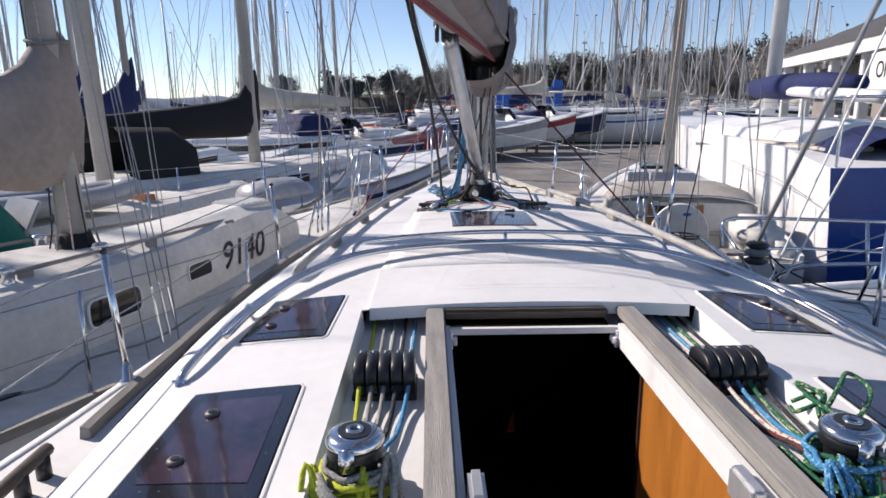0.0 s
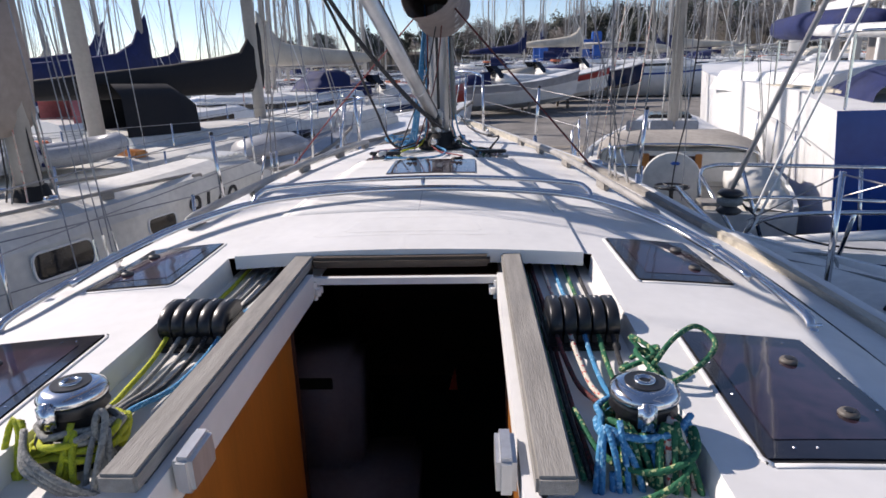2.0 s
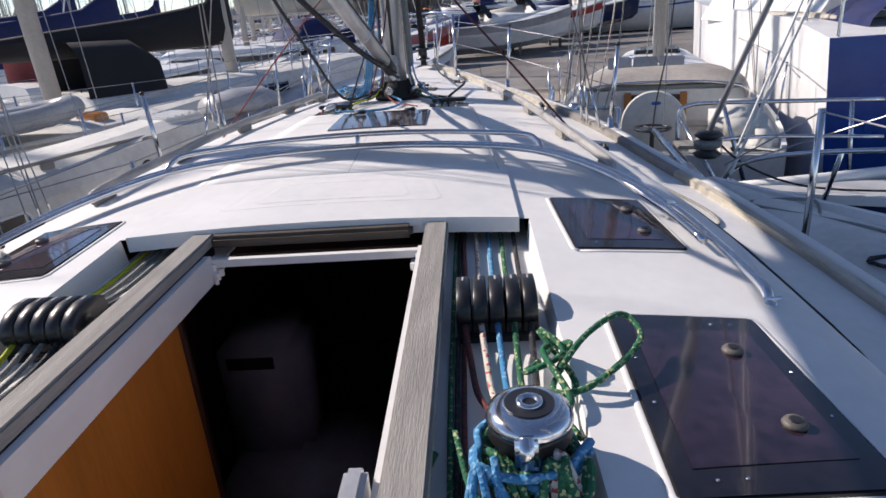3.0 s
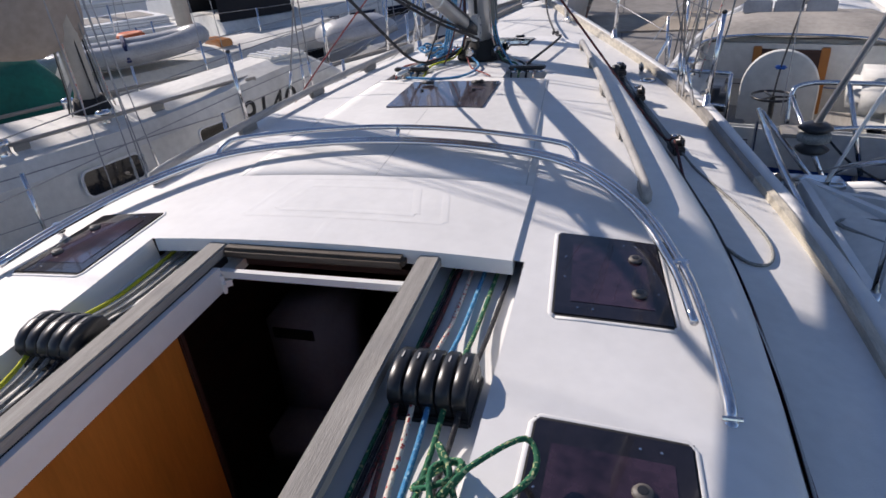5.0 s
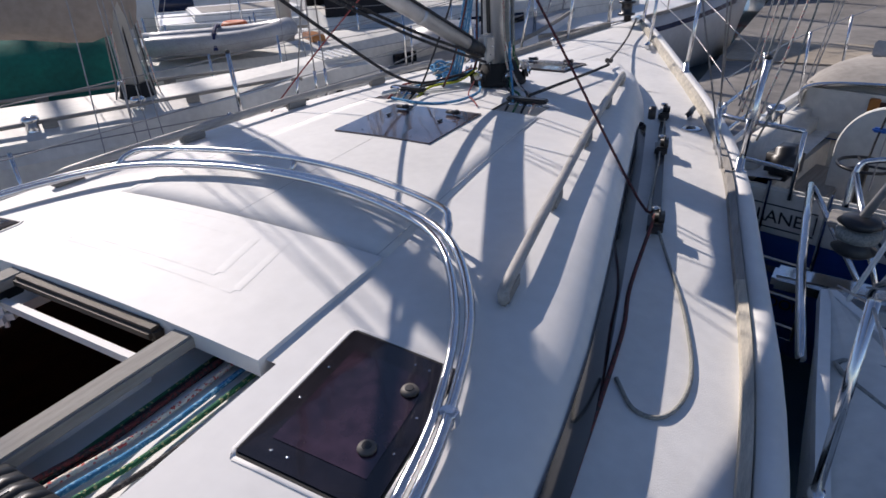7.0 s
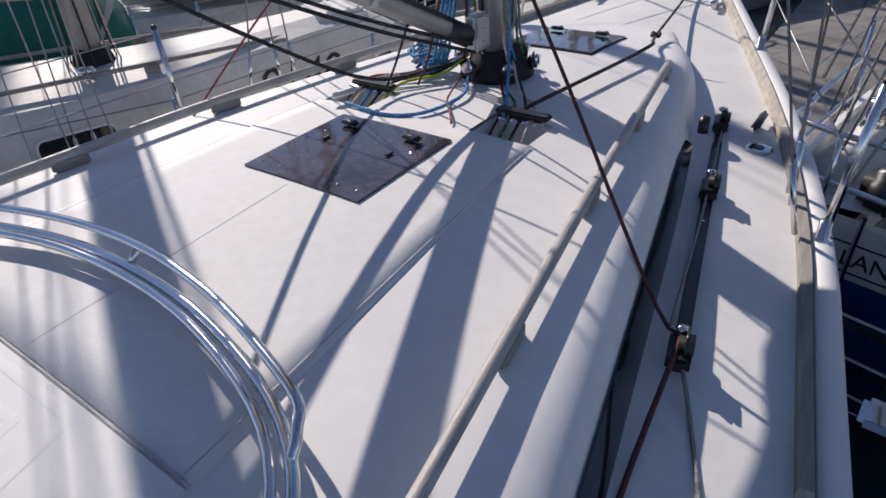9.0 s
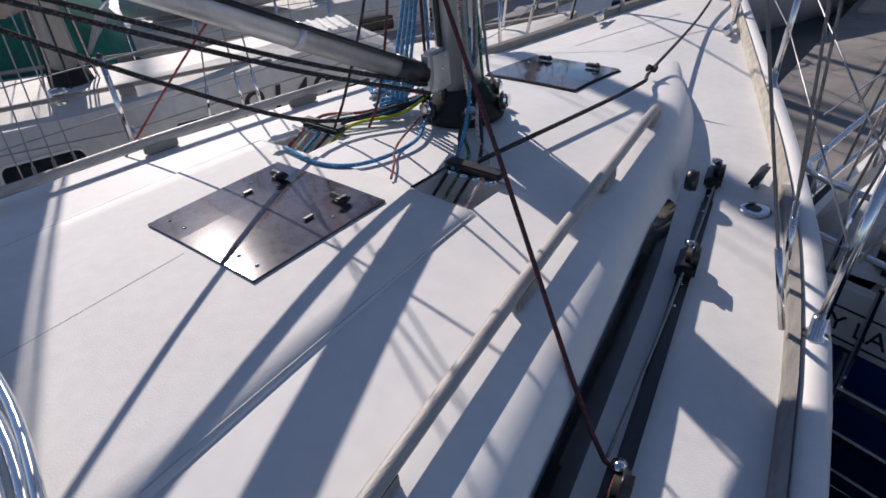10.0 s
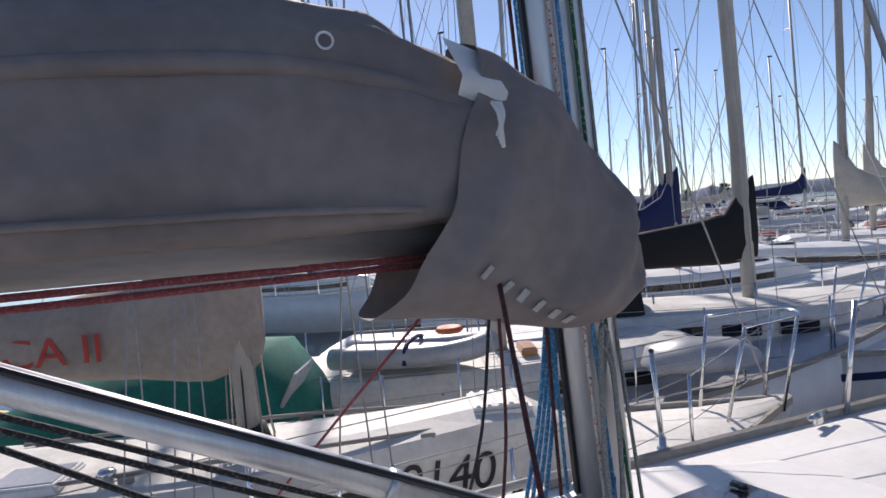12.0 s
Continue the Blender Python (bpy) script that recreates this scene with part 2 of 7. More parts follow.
def text_width(text, size):
    xs = [v.co.x for v in text_mesh(text, size, 0).vertices]
    return max(xs) - min(xs)


def lettering(name, text, size, m, material, parent, squash=1.0, depth=0.001, label=""):
    """Words laid out letter by letter about the middle of m, each letter a part."""
    bar = text_width("HH", size)
    adv = [text_width("H" + ch + "H", size) - bar for ch in text]
    x = -sum(adv) / 2
    for ch, a in zip(text, adv):
        if ch != " ":
            me = text_mesh(ch, size, depth)
            me.materials.clear()
            me.materials.append(material)
            me.transform(m @ Matrix.Diagonal((squash, 1, 1, 1)) @ Matrix.Translation((x, -size * 0.35, 0)))
            ob = new(name, me)
            ob.parent = parent
            if label:
                ob["label"] = label
        x += a


def rope(name, pts, r, material, label, steps=5, seg=6, group="", category="rope"):
    ob = link_mesh(name, tube(pts, r, seg, steps), material)
    return tagged(ob, label, category, group)


# ---- the yacht underfoot ----
HALF = [(-3.4, 1.1), (-1.5, 1.32), (0, 1.40), (1.6, 1.40), (2.9, 1.36), (3.65, 1.27), (4.2, 1.19), (4.8, 1.02), (5.2, 0.86), (5.9, 0.57), (6.5, 0.32), (7.15, 0.03)]
SHEER = [(-3.4, 0.66), (3.0, 0.67), (4.2, 0.69), (5, 0.73), (6, 0.79), (7.15, 0.87)]
BASE = [(0.6, 1.22), (1.7, 1.24), (2.2, 1.22), (2.67, 1.145), (2.97, 1.085), (3.3, 1.02), (3.8, 0.925), (4.2, 0.845), (4.66, 0.74), (5.24, 0.58), (5.5, 0.45), (5.7, 0.25)]
TOPW = [(0.6, 1.03), (1.7, 1.04), (2.8, 0.97), (3.43, 0.88), (4.66, 0.61), (5.24, 0.46), (5.5, 0.34), (5.7, 0.2)]
CROWN = [(0.6, 0.875), (1.7, 0.88), (2.2, 0.908), (2.8, 0.922), (3.3, 0.935), (3.8, 0.935), (4.8, 0.905), (5.24, 0.872), (5.5, 0.835), (5.7, 0.775)]


WIDER = [(-3.4, 0.13), (2.1, 0.14), (2.6, 0.13), (2.9, 0.095), (3.45, 0.055), (4.0, 0.03), (4.6, 0.0), (7.2, 0.0)]
PORT_LOW = [(-3.4, 0.055), (3.6, 0.06), (4.3, 0.09), (4.9, 0.07), (5.4, 0.04), (7.15, 0.0)]
DROP = [(-3.4, 0.07), (2.5, 0.07), (3.4, 0.045), (4.3, 0.0), (7.2, 0.0)]


def half(y, s=-1):
    h = lerp_table(HALF, y) if y > 6.6 else soft_table(HALF, y)
    return h + soft_table(WIDER, y) if s > 0 and y < 5 else h


def sheer(y, s=1):
    """Height of the deck's edge; the yacht lies a little over to port."""
    return soft_table(SHEER, y) - (soft_table(PORT_LOW, y) if s < 0 else 0)


def ledge(y, s):
    """How far the port deck runs on outside the line of the toe rail."""
    return lerp_table([(-3.4, 0.16), (1.3, 0.16), (1.75, 0.08), (2.4, 0.0)], y) if s < 0 else 0.0


def edge_z(y, s=1):
    """Height of the toe rail's foot: the side deck falls away to starboard."""
    return sheer(y, s) - (soft_table(DROP, y) if s > 0 else 0)


def deck_z(x, y):
    """Height of the starboard side deck at x."""
    inner = base_width(y) - 0.05
    u = min(1, max(0, (x - inner) / (half(y, 1) + 0.055 - inner)))
    return (sheer(y) + 0.012) * (1 - u) + edge_z(y) * u


def top_width(y):
    return soft_table(TOPW, y)


def base_width(y):
    return max(top_width(y) + 0.03, soft_table(BASE, y))


def roof_z(x, y):
    w = top_width(y)
    u = min(1.0, abs(x) / w)
    return soft_table(CROWN, y) - 0.062 * (w / 1.03) ** 2 * u * u


def frange(a, b, step):
    n = max(1, round((b - a) / step))
    return [a + (b - a) * i / n for i in range(n + 1)]


def build_hull():
    bm = bmesh.new()
    rings = []
    for y in frange(-3.4, 7.15, 0.25):
        wide, z, zp = {s: half(y, s) + 0.055 + ledge(y, s) for s in (-1, 1)}, edge_z(y), sheer(y, -1)
        k = min(1, (7.3 - y) / 3)
        rings.append([(s * wide[s] * f, y - (0.12 * d if y > 6.9 else 0), (zp if s < 0 else z) - d) for s, f, d in
                      ((-1, 0.2, 1.7), (-1, 0.75 * k + 0.1, 1.3), (-1, 0.97, 0.6), (-1, 1.0, 0.02), (1, 1.0, 0.02), (1, 0.97, 0.6), (1, 0.75 * k + 0.1, 1.3), (1, 0.2, 1.7))])
    # open along the deck edge, closed by the deck itself
    vs = [[bm.verts.new(p) for p in r] for r in rings]
    for a, b in zip(vs, vs[1:]):
        for j in range(8):
            if j != 3:
                k = (j + 1) % 8
                bm.faces.new((a[j], a[k], b[k], b[j]))
    bm.faces.new(vs[0])
    bmesh.ops.recalc_face_normals(bm, faces=bm.faces)
    return link_mesh("hull", bm, GEL)


def build_deck():
    bm = bmesh.new()
    for s in (-1, 1):
        rows = []
        for y in frange(-3.4, 5.6, 0.15):
            inner = base_width(y) - 0.05 if y > 0.75 else 0.75
            row = []
            for k in range(5):
                x = inner + (half(y, s) + 0.055 + ledge(y, s) - inner) * k / 4
                row.append((s * x, y, (sheer(y, s) + 0.012) * (1 - k / 4) + edge_z(y, s) * k / 4))
            rows.append(row)
        loft(rows, close=False, caps=False, bm=bm)
    rows = []
    for y in frange(5.15, 7.15, 0.1):
        rows.append([(half(y) * u, y, sheer(y, -1) * (0.5 - u / 2.1) + sheer(y) * (0.5 + u / 2.1) + 0.05 * (1 - u * u) * min(1, half(y))) for u in (-1.05, -0.7, -0.35, 0, 0.35, 0.7, 1.05)])
    loft(rows, close=False, caps=False, bm=bm)
    bmesh.ops.recalc_face_normals(bm, faces=bm.faces)
    for f in bm.faces:
        if f.normal.z < 0:
            f.normal_flip()
    return link_mesh("deck", bm, DECK)


COLS = (0.0, 0.11, 0.22, 0.33, 0.44, 0.60)


def build_coachroof():
    bm = bmesh.new()
    ys = sorted({0.85, 1.1, 1.4, 1.7, 2.02, 2.2, 2.48, 2.8, 3.05, 3.26, 3.5, 3.725, 3.83, 4.01, *frange(4.05, 5.7, 0.075)})
    w0 = top_width(4.05)
    grid = []
    for y in ys:
        w = top_width(y)
        if y <= 4.05:
            xs = list(COLS) + [0.60 + (w - 0.60) * k for k in (0.35, 0.7, 1.0)]
        else:
            xs = [c * w / w0 for c in (*COLS, *[0.60 + (w0 - 0.60) * k for k in (0.35, 0.7, 1.0)])]
        row = [(x, y, roof_z(x, y)) for x in xs]
        b, zs, ze = base_width(y), sheer(y), roof_z(w, y)
        hgt = max(0.0, ze - zs)
        bi = b - min(0.045, (b - w) * 0.4)
        row += [(w + (bi - w) * 0.4, y, ze - hgt * 0.06), (w + (bi - w) * 0.8, y, ze - hgt * 0.20), (bi, y, ze - hgt * 0.34), (b, y, zs - 0.01)]
        grid.append(row)
    n = len(grid[0])
    for s in (-1, 1):
        vs = [[bm.verts.new((s * x, y, z - (0.06 if s < 0 and k == len(r) - 1 else 0))) for k, (x, y, z) in enumerate(r)] for r in grid]
        for i in range(len(ys) - 1):
            for j in range(n - 1):
                ym = (ys[i] + ys[i + 1]) / 2
                if j < 5 and ym < 2.02:
                    continue
                if 2 <= j < 4 and 3.83 < ym < 4.01:
                    continue
                bm.faces.new((vs[i][j], vs[i][j + 1], vs[i + 1][j + 1], vs[i + 1][j]))
    bmesh.ops.remove_doubles(bm, verts=bm.verts, dist=0.0005)
    bmesh.ops.recalc_face_normals(bm, faces=bm.faces)
    roof = link_mesh("coachroof", bm, GEL)
    # inner walls of the two rope bays, of the pockets by the mast, and the bulkhead
    for s in (-1, 1):
        bm = bmesh.new()
        ring = []
        for y in frange(0.85, 2.02, 0.1):
            ring.append([(s * 0.60, y, roof_z(0.60, y)), (s * 0.597, y, roof_z(0.6, y) - 0.012), (s * 0.59, y, 0.80)])
        loft(ring, close=False, caps=False, bm=bm)
        box((s * 0.45, 1.70, 0.79), (0.30, 1.75, 0.03), bm=bm)
        for c, z in (((s * 0.33, 3.826, 0.87), (0.24, 0.008, 0.11)), ((s * 0.33, 4.014, 0.87), (0.24, 0.008, 0.11)), ((s * 0.216, 3.92, 0.87), (0.008, 0.19, 0.11)), ((s * 0.444, 3.92, 0.87), (0.008, 0.19, 0.11))):
            box((c[0], c[1], c[2] - 0.012), z, bm=bm)
        box((s * 0.33, 3.92, 0.82), (0.24, 0.2, 0.01), bm=bm)
        tagged(link_mesh("trim_rope_bay", bm, GEL, smooth=False), kind="structure")
        tagged(link_mesh("wall_bulkhead", box((s * 0.73, 0.86, 0.55), (0.86, 0.03, 0.55)), GEL, smooth=False), kind="structure")
    return roof


def patch(corners, offset, thick, n=4, rim=0.0, surf=roof_z):
    """A thin slab that follows the roof, from four corners in plan (aft left, aft right, fore right, fore left)."""
    bm = bmesh.new()
    a, b, c, d = [Vector(p) for p in corners]
    top, low = [], []
    for i in range(n + 1):
        r1, r2 = [], []
        for j in range(n + 1):
            u, v = j / n, i / n
            p = (a * (1 - u) + b * u) * (1 - v) + (d * (1 - u) + c * u) * v
            z = surf(p.x, p.y) + offset
            r1.append(bm.verts.new((p.x, p.y, z)))
            r2.append(bm.verts.new((p.x, p.y, z - thick)))
        top.append(r1)
        low.append(r2)
    for i in range(n):
        for j in range(n):
            bm.faces.new((top[i][j], top[i][j + 1], top[i + 1][j + 1], top[i + 1][j]))
            bm.faces.new((low[i][j], low[i + 1][j], low[i + 1][j + 1], low[i][j + 1]))
    for k in range(n):
        for x, y in (((0, k), (0, k + 1)), ((k + 1, 0), (k, 0)), ((n, k + 1), (n, k)), ((k, n), (k + 1, n))):
            bm.faces.new((low[x[0]][x[1]], low[y[0]][y[1]], top[y[0]][y[1]], top[x[0]][x[1]]))
    return bm


def inset(corners, d):
    c = [Vector(p) for p in corners]
    m = sum(c, Vector((0, 0))) / 4
    return [p + (m - p).normalized() * d for p in c]


lip = bmesh.new()
for s in (-1, 1):
    box((s * 0.302, 1.38, 0.815), (0.026, 1.06, 0.078), bm=lip)
    box((s * 0.285, 1.905, 0.80), (0.05, 0.05, 0.06), 0.02, Euler((0, 0, 0.78)).to_matrix(), bm=lip)
box((0, 1.925, 0.828), (0.62, 0.02, 0.022), bm=lip)
tagged(link_mesh("trim_companionway", lip, GEL, smooth=False), kind="structure")
tagged(build_hull(), kind="structure")
tagged(build_deck(), kind="structure")
tagged(build_coachroof(), kind="structure")


def gunwale(s):
    """White moulded gunwale with a wooden toe rail on it."""
    base = thing("toe_rail", "weathered wooden toe rail on white moulded gunwale", "toe rail", group="toe rails")
    ys = frange(-3.3, 7.1, 0.2)
    rings = []
    for y in ys:
        h, z = half(y, s) + ledge(y, s), edge_z(y, s)
        up, out = (0.035, 0.094) if s > 0 else (0.004, 0.075)
        rings.append([(s * (h + 0.015), y, z - 0.02), (s * (h + 0.02), y, z + up), (s * (h + out - 0.022), y, z + up), (s * (h + out), y, z - 0.01 - 0.03 * (s < 0)), (s * (h + out - 0.024), y, z - 0.14)])
    part("moulding", loft(rings), GEL, base, smooth=True)
    for y0 in ((-3.2, -1.6, 0.0, 1.62, 3.2, 4.7) if s > 0 else (-3.2, -1.6, 1.62, 3.2, 4.7)):
        y1 = y0 + 1.585 if y0 < 4 else 6.9
        r = []
        for y in frange(y0, y1, 0.15):
            h, z = half(y, s), edge_z(y, s)
            r.append([(s * (h - 0.018), y, z), (s * (h - 0.014), y, z + 0.04), (s * (h + 0.012), y, z + 0.046), (s * (h + 0.018), y, z)])
        part("rail_strip", loft(r), TEAK if (s < 0 or y0 in (3.2, 0.0)) else CREAM_WOOD, base)


gunwale(-1)
gunwale(1)
bar = thing("side_bar", "dark wooden bar on two short feet at the deck edge", "hand bar")
part("bar", tube([(-half(y), y, sheer(y, -1) + 0.075) for y in (0.25, 0.65, 1.05, 1.45)], 0.018, 8, 2), TEAK_DARK, bar, smooth=True)
for y in (0.4, 0.85, 1.33, 1.42):
    part("foot", tube([(-half(y), y, sheer(y, -1)), (-half(y), y, sheer(y, -1) + 0.07)], 0.02, 10, 1), BLACK, bar, smooth=True)

# cockpit behind the bulkhead
cockpit = bmesh.new()
box((0, -1.2, -0.06), (1.6, 4.2, 0.1), bm=cockpit)
for s in (-1, 1):
    box((s * 0.76, -1.2, 0.2), (0.06, 4.2, 0.5), bm=cockpit)
    box((s * 0.56, -1.2, 0.33), (0.42, 4.1, 0.06), 0.015, bm=cockpit)
    box((s * 0.78, -1.2, 0.56), (0.08, 4.2, 0.28), 0.02, bm=cockpit)
box((0, -3.3, 0.3), (1.6, 0.06, 0.8), bm=cockpit)
tagged(link_mesh("cockpit_floor", cockpit, DECK, smooth=False), kind="structure")

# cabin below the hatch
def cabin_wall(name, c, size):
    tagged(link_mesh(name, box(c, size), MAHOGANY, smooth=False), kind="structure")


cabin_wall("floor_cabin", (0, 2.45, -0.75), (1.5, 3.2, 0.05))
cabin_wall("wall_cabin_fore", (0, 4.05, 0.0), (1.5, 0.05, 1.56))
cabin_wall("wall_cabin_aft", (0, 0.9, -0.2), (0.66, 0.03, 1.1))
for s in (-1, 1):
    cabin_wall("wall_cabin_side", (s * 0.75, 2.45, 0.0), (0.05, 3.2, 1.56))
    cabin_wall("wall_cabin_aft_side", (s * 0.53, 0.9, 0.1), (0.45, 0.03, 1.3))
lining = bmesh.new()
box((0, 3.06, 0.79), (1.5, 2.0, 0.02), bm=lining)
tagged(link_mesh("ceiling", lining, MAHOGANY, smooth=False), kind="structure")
for s in (-1, 1):
    pnl = thing("companionway_panel", "varnished orange plywood side panel of the companionway", "panel", group="companionway panels")
    part("board", box((s * 0.325, 1.30, 0.32), (0.025, 0.80, 0.92), 0.004), ORANGE_WOOD, pnl)
    part("edge_strip", box((s * 0.322, 1.71, 0.32), (0.03, 0.022, 0.92), 0.004), MAHOGANY, pnl, "dark wooden edge strip")

# White moulding, greyed in colour for the dim cabin around it.
DIM_LOCKER = mat("dim_white_locker", (0.34, 0.31, 0.34), 0.5, vary=0.1, scale=5)
unit = thing("galley_locker", "white moulded locker with a dark slot below deck", "locker")
part("body", box((-0.5, 2.75, -0.15), (0.36, 0.4, 0.7), 0.05), DIM_LOCKER, unit, smooth=True)
part("slot", box((-0.52, 2.548, 0.12), (0.20, 0.01, 0.055), 0.003), BLACK, unit)
part("base", box((-0.36, 2.6, -0.45), (0.62, 0.5, 0.25), 0.04), DIM_LOCKER, unit, smooth=True)
# A glint of red light below deck, modelled as a bright triangle.
glint = bmesh.new()
loft([[(0.07, 3.15, -0.25), (0.12, 3.15, -0.25), (0.12, 3.16, -0.25), (0.07, 3.16, -0.25)], [(0.105, 3.15, -0.12), (0.11, 3.15, -0.12), (0.11, 3.16, -0.12), (0.105, 3.16, -0.12)]], bm=glint)
GLINT_RED = mat("bright_red_glint", (0.85, 0.10, 0.05), 0.8, vary=0.1, scale=20)
tagged(link_mesh("red_glint", glint, GLINT_RED, smooth=False), "bright red triangle for a glint of red light in the dark cabin", "pennant")

# sliding hatch and its garage
garage = thing("hatch_garage", "white moulded sliding hatch cover with a raised outline", "hatch cover")
part("shell", patch([(-0.57, 2.0), (0.57, 2.0), (0.565, 2.47), (-0.565, 2.47)], 0.012, 0.045, 8), GEL, garage, smooth=False)
for a, b in (((-0.335, 2.165), (-0.275, 2.445)), ((-0.275, 2.445), (0.275, 2.445)), ((0.275, 2.445), (0.335, 2.165)), ((-0.335, 2.165), (0.335, 2.165)), ((-0.235, 2.205), (-0.19, 2.385)), ((-0.19, 2.385), (0.19, 2.385)), ((0.19, 2.385), (0.235, 2.205)), ((-0.235, 2.205), (0.235, 2.205)), ((-0.02, 2.01), (-0.02, 2.165))):
    pts = [Vector(a).lerp(Vector(b), k / 6) for k in range(7)]
    part("raised_line", tube([(p.x, p.y, roof_z(p.x, p.y) + 0.0116) for p in pts], 0.015, 24, 1, oval=0.045), GEL, garage)
part("edge_grip", box((-0.02, 1.985, 0.872), (0.58, 0.045, 0.035), 0.01), TEAK_DARK, garage, "dark wooden grip under the hatch edge")
panel = link_mesh("rope_duct_cover", patch([(-0.565, 2.485), (0.565, 2.485), (0.455, 3.82), (-0.455, 3.82)], 0.005, 0.02, 14), DECK)
tagged(panel, "white moulded duct cover panel with fine joints", "deck panel")

SEAL = mat("grey_sealant", (0.55, 0.55, 0.54), 0.8, vary=0.15, scale=20)
for a, b in (((0.0, 2.49), (-0.02, 3.25)), ((0.568, 2.0), (0.46, 3.82)), ((-0.568, 2.0), (-0.46, 3.82)), ((-0.56, 2.478), (0.56, 2.478)), ((-0.45, 3.822), (-0.25, 3.822)), ((0.25, 3.822), (0.45, 3.822))):
    pts = [Vector(a).lerp(Vector(b), k / 8) for k in range(9)]
    part("joint", tube([(p.x, p.y, roof_z(p.x, p.y) + 0.0045) for p in pts], 0.0024, 5, 1, oval=0.5), SEAL, panel, "grey sealant joint")
for s in (-1, 1):
    gr = thing("hatch_rail", "weathered grey teak runner beside the companionway", "hatch rail", group="hatch rails")
    part("runner", box((s * 0.338, 1.435, 0.872), (0.064, 1.15, 0.034), 0.005), TEAK, gr)
    part("slide", box((s * 0.318, 1.435, 0.845), (0.02, 1.1, 0.03), 0.003), BLACK, gr)
    part("end_bracket", box((s * 0.266, 0.97, 0.84), (0.034, 0.10, 0.07), 0.008), ALU, gr)


KNOB = mat("weathered_knob_plastic", (0.13, 0.115, 0.10), 0.5, vary=0.2, scale=30)


def skylight(name, corners, label, group, dogs=()):
    w = thing(name, label, "deck window", group=group)
    part("seal", patch(corners, 0.003, 0.02), RUBBER, w)
    part("border", patch(inset(corners, 0.010), 0.006, 0.012), ACRYL_EDGE, w, "black edge band of the pane")
    part("pane", patch(inset(corners, 0.075), 0.0075, 0.012), ACRYL, w)
    rim = [Vector(p) for p in inset(corners, -0.005)]
    line = [rim[k].lerp(rim[(k + 1) % 4], u) for k in range(4) for u in (0.04, 0.25, 0.5, 0.75, 0.96)]
    line.append(line[0])
    part("lip", tube([(p.x, p.y, roof_z(p.x, p.y) + 0.001) for p in line], 0.0065, 8, 1, oval=0.4), GEL, w, "white moulded lip", smooth=True)
    for x, y in dogs:
        kn = part("knob", lathe([(0.001, 0), (0.018, 0), (0.019, 0.004), (0.016, 0.009), (0.001, 0.010)], 18, (x, y, roof_z(x, y) + 0.007)), KNOB, w, "grey-brown plastic knob", smooth=True)
        part("knob_centre", lathe([(0.001, 0.0098), (0.010, 0.0098), (0.009, 0.0115), (0.001, 0.0117)], 14, (x, y, roof_z(x, y) + 0.007)), BLACK, kn)
    c = [Vector(p) for p in inset(corners, 0.045)]
    for k in range(4):
        for u in (0.15, 0.3):
            p = c[k].lerp(c[(k + 1) % 4], u) if k % 2 == 0 else c[k].lerp(c[(k + 1) % 4], u * 2)
            part("screw", lathe([(0.0005, 0), (0.0028, 0), (0.002, 0.0008), (0.0005, 0.001)], 8, (p.x, p.y, roof_z(p.x, p.y) + 0.007)), STEEL, w)


for s in (-1, 1):
    def sym(c):
        c = [(s * x, y) for x, y in c]
        return c if s > 0 else [c[1], c[0], c[3], c[2]]
    skylight("skylight", sym([(0.695, 1.80), (0.985, 1.82), (0.95, 2.20), (0.675, 2.195)]), "smoked acrylic skylight set flush in white coachroof", "cabin skylights", [(s * 0.90, 1.93), (s * 0.89, 2.09)])
    skylight("skylight", sym([(0.685, 0.95), (1.01, 0.99), (0.995, 1.472), (0.70, 1.467)]), "large smoked acrylic skylight set flush in white coachroof", "cabin skylights", [(s * 0.91, 1.12), (s * 0.90, 1.33)])

    # long side window of the trunk
    rows = []
    for y in frange(1.2, 4.42, 0.12):
        w, b, zs = top_width(y), base_width(y), sheer(y)
        ze = roof_z(w, y)
        hgt = ze - zs
        e = min(1, (4.45 - y) / 0.3, (y - 1.16) / 0.3)
        bi = b - min(0.045, (b - w) * 0.4)
        low = sheer(y, s)
        top_z = ze - hgt * (0.38 + 0.25 * (1 - e))
        p1 = Vector((s * (bi + 0.003), y, top_z))
        p2 = Vector((s * (b - 0.006), y, low + 0.012 + 0.05 * (1 - e)))
        o = Vector((s * 0.007, 0, 0.003))
        rows.append([p1 + o, (p1 + p2) / 2 + o * 1.4, p2 + o])
    sw = link_mesh("side_window", loft(rows, close=False, caps=False), GLASS_DARK)
    tagged(sw, "long dark tinted cabin side window", "window", "cabin side windows")


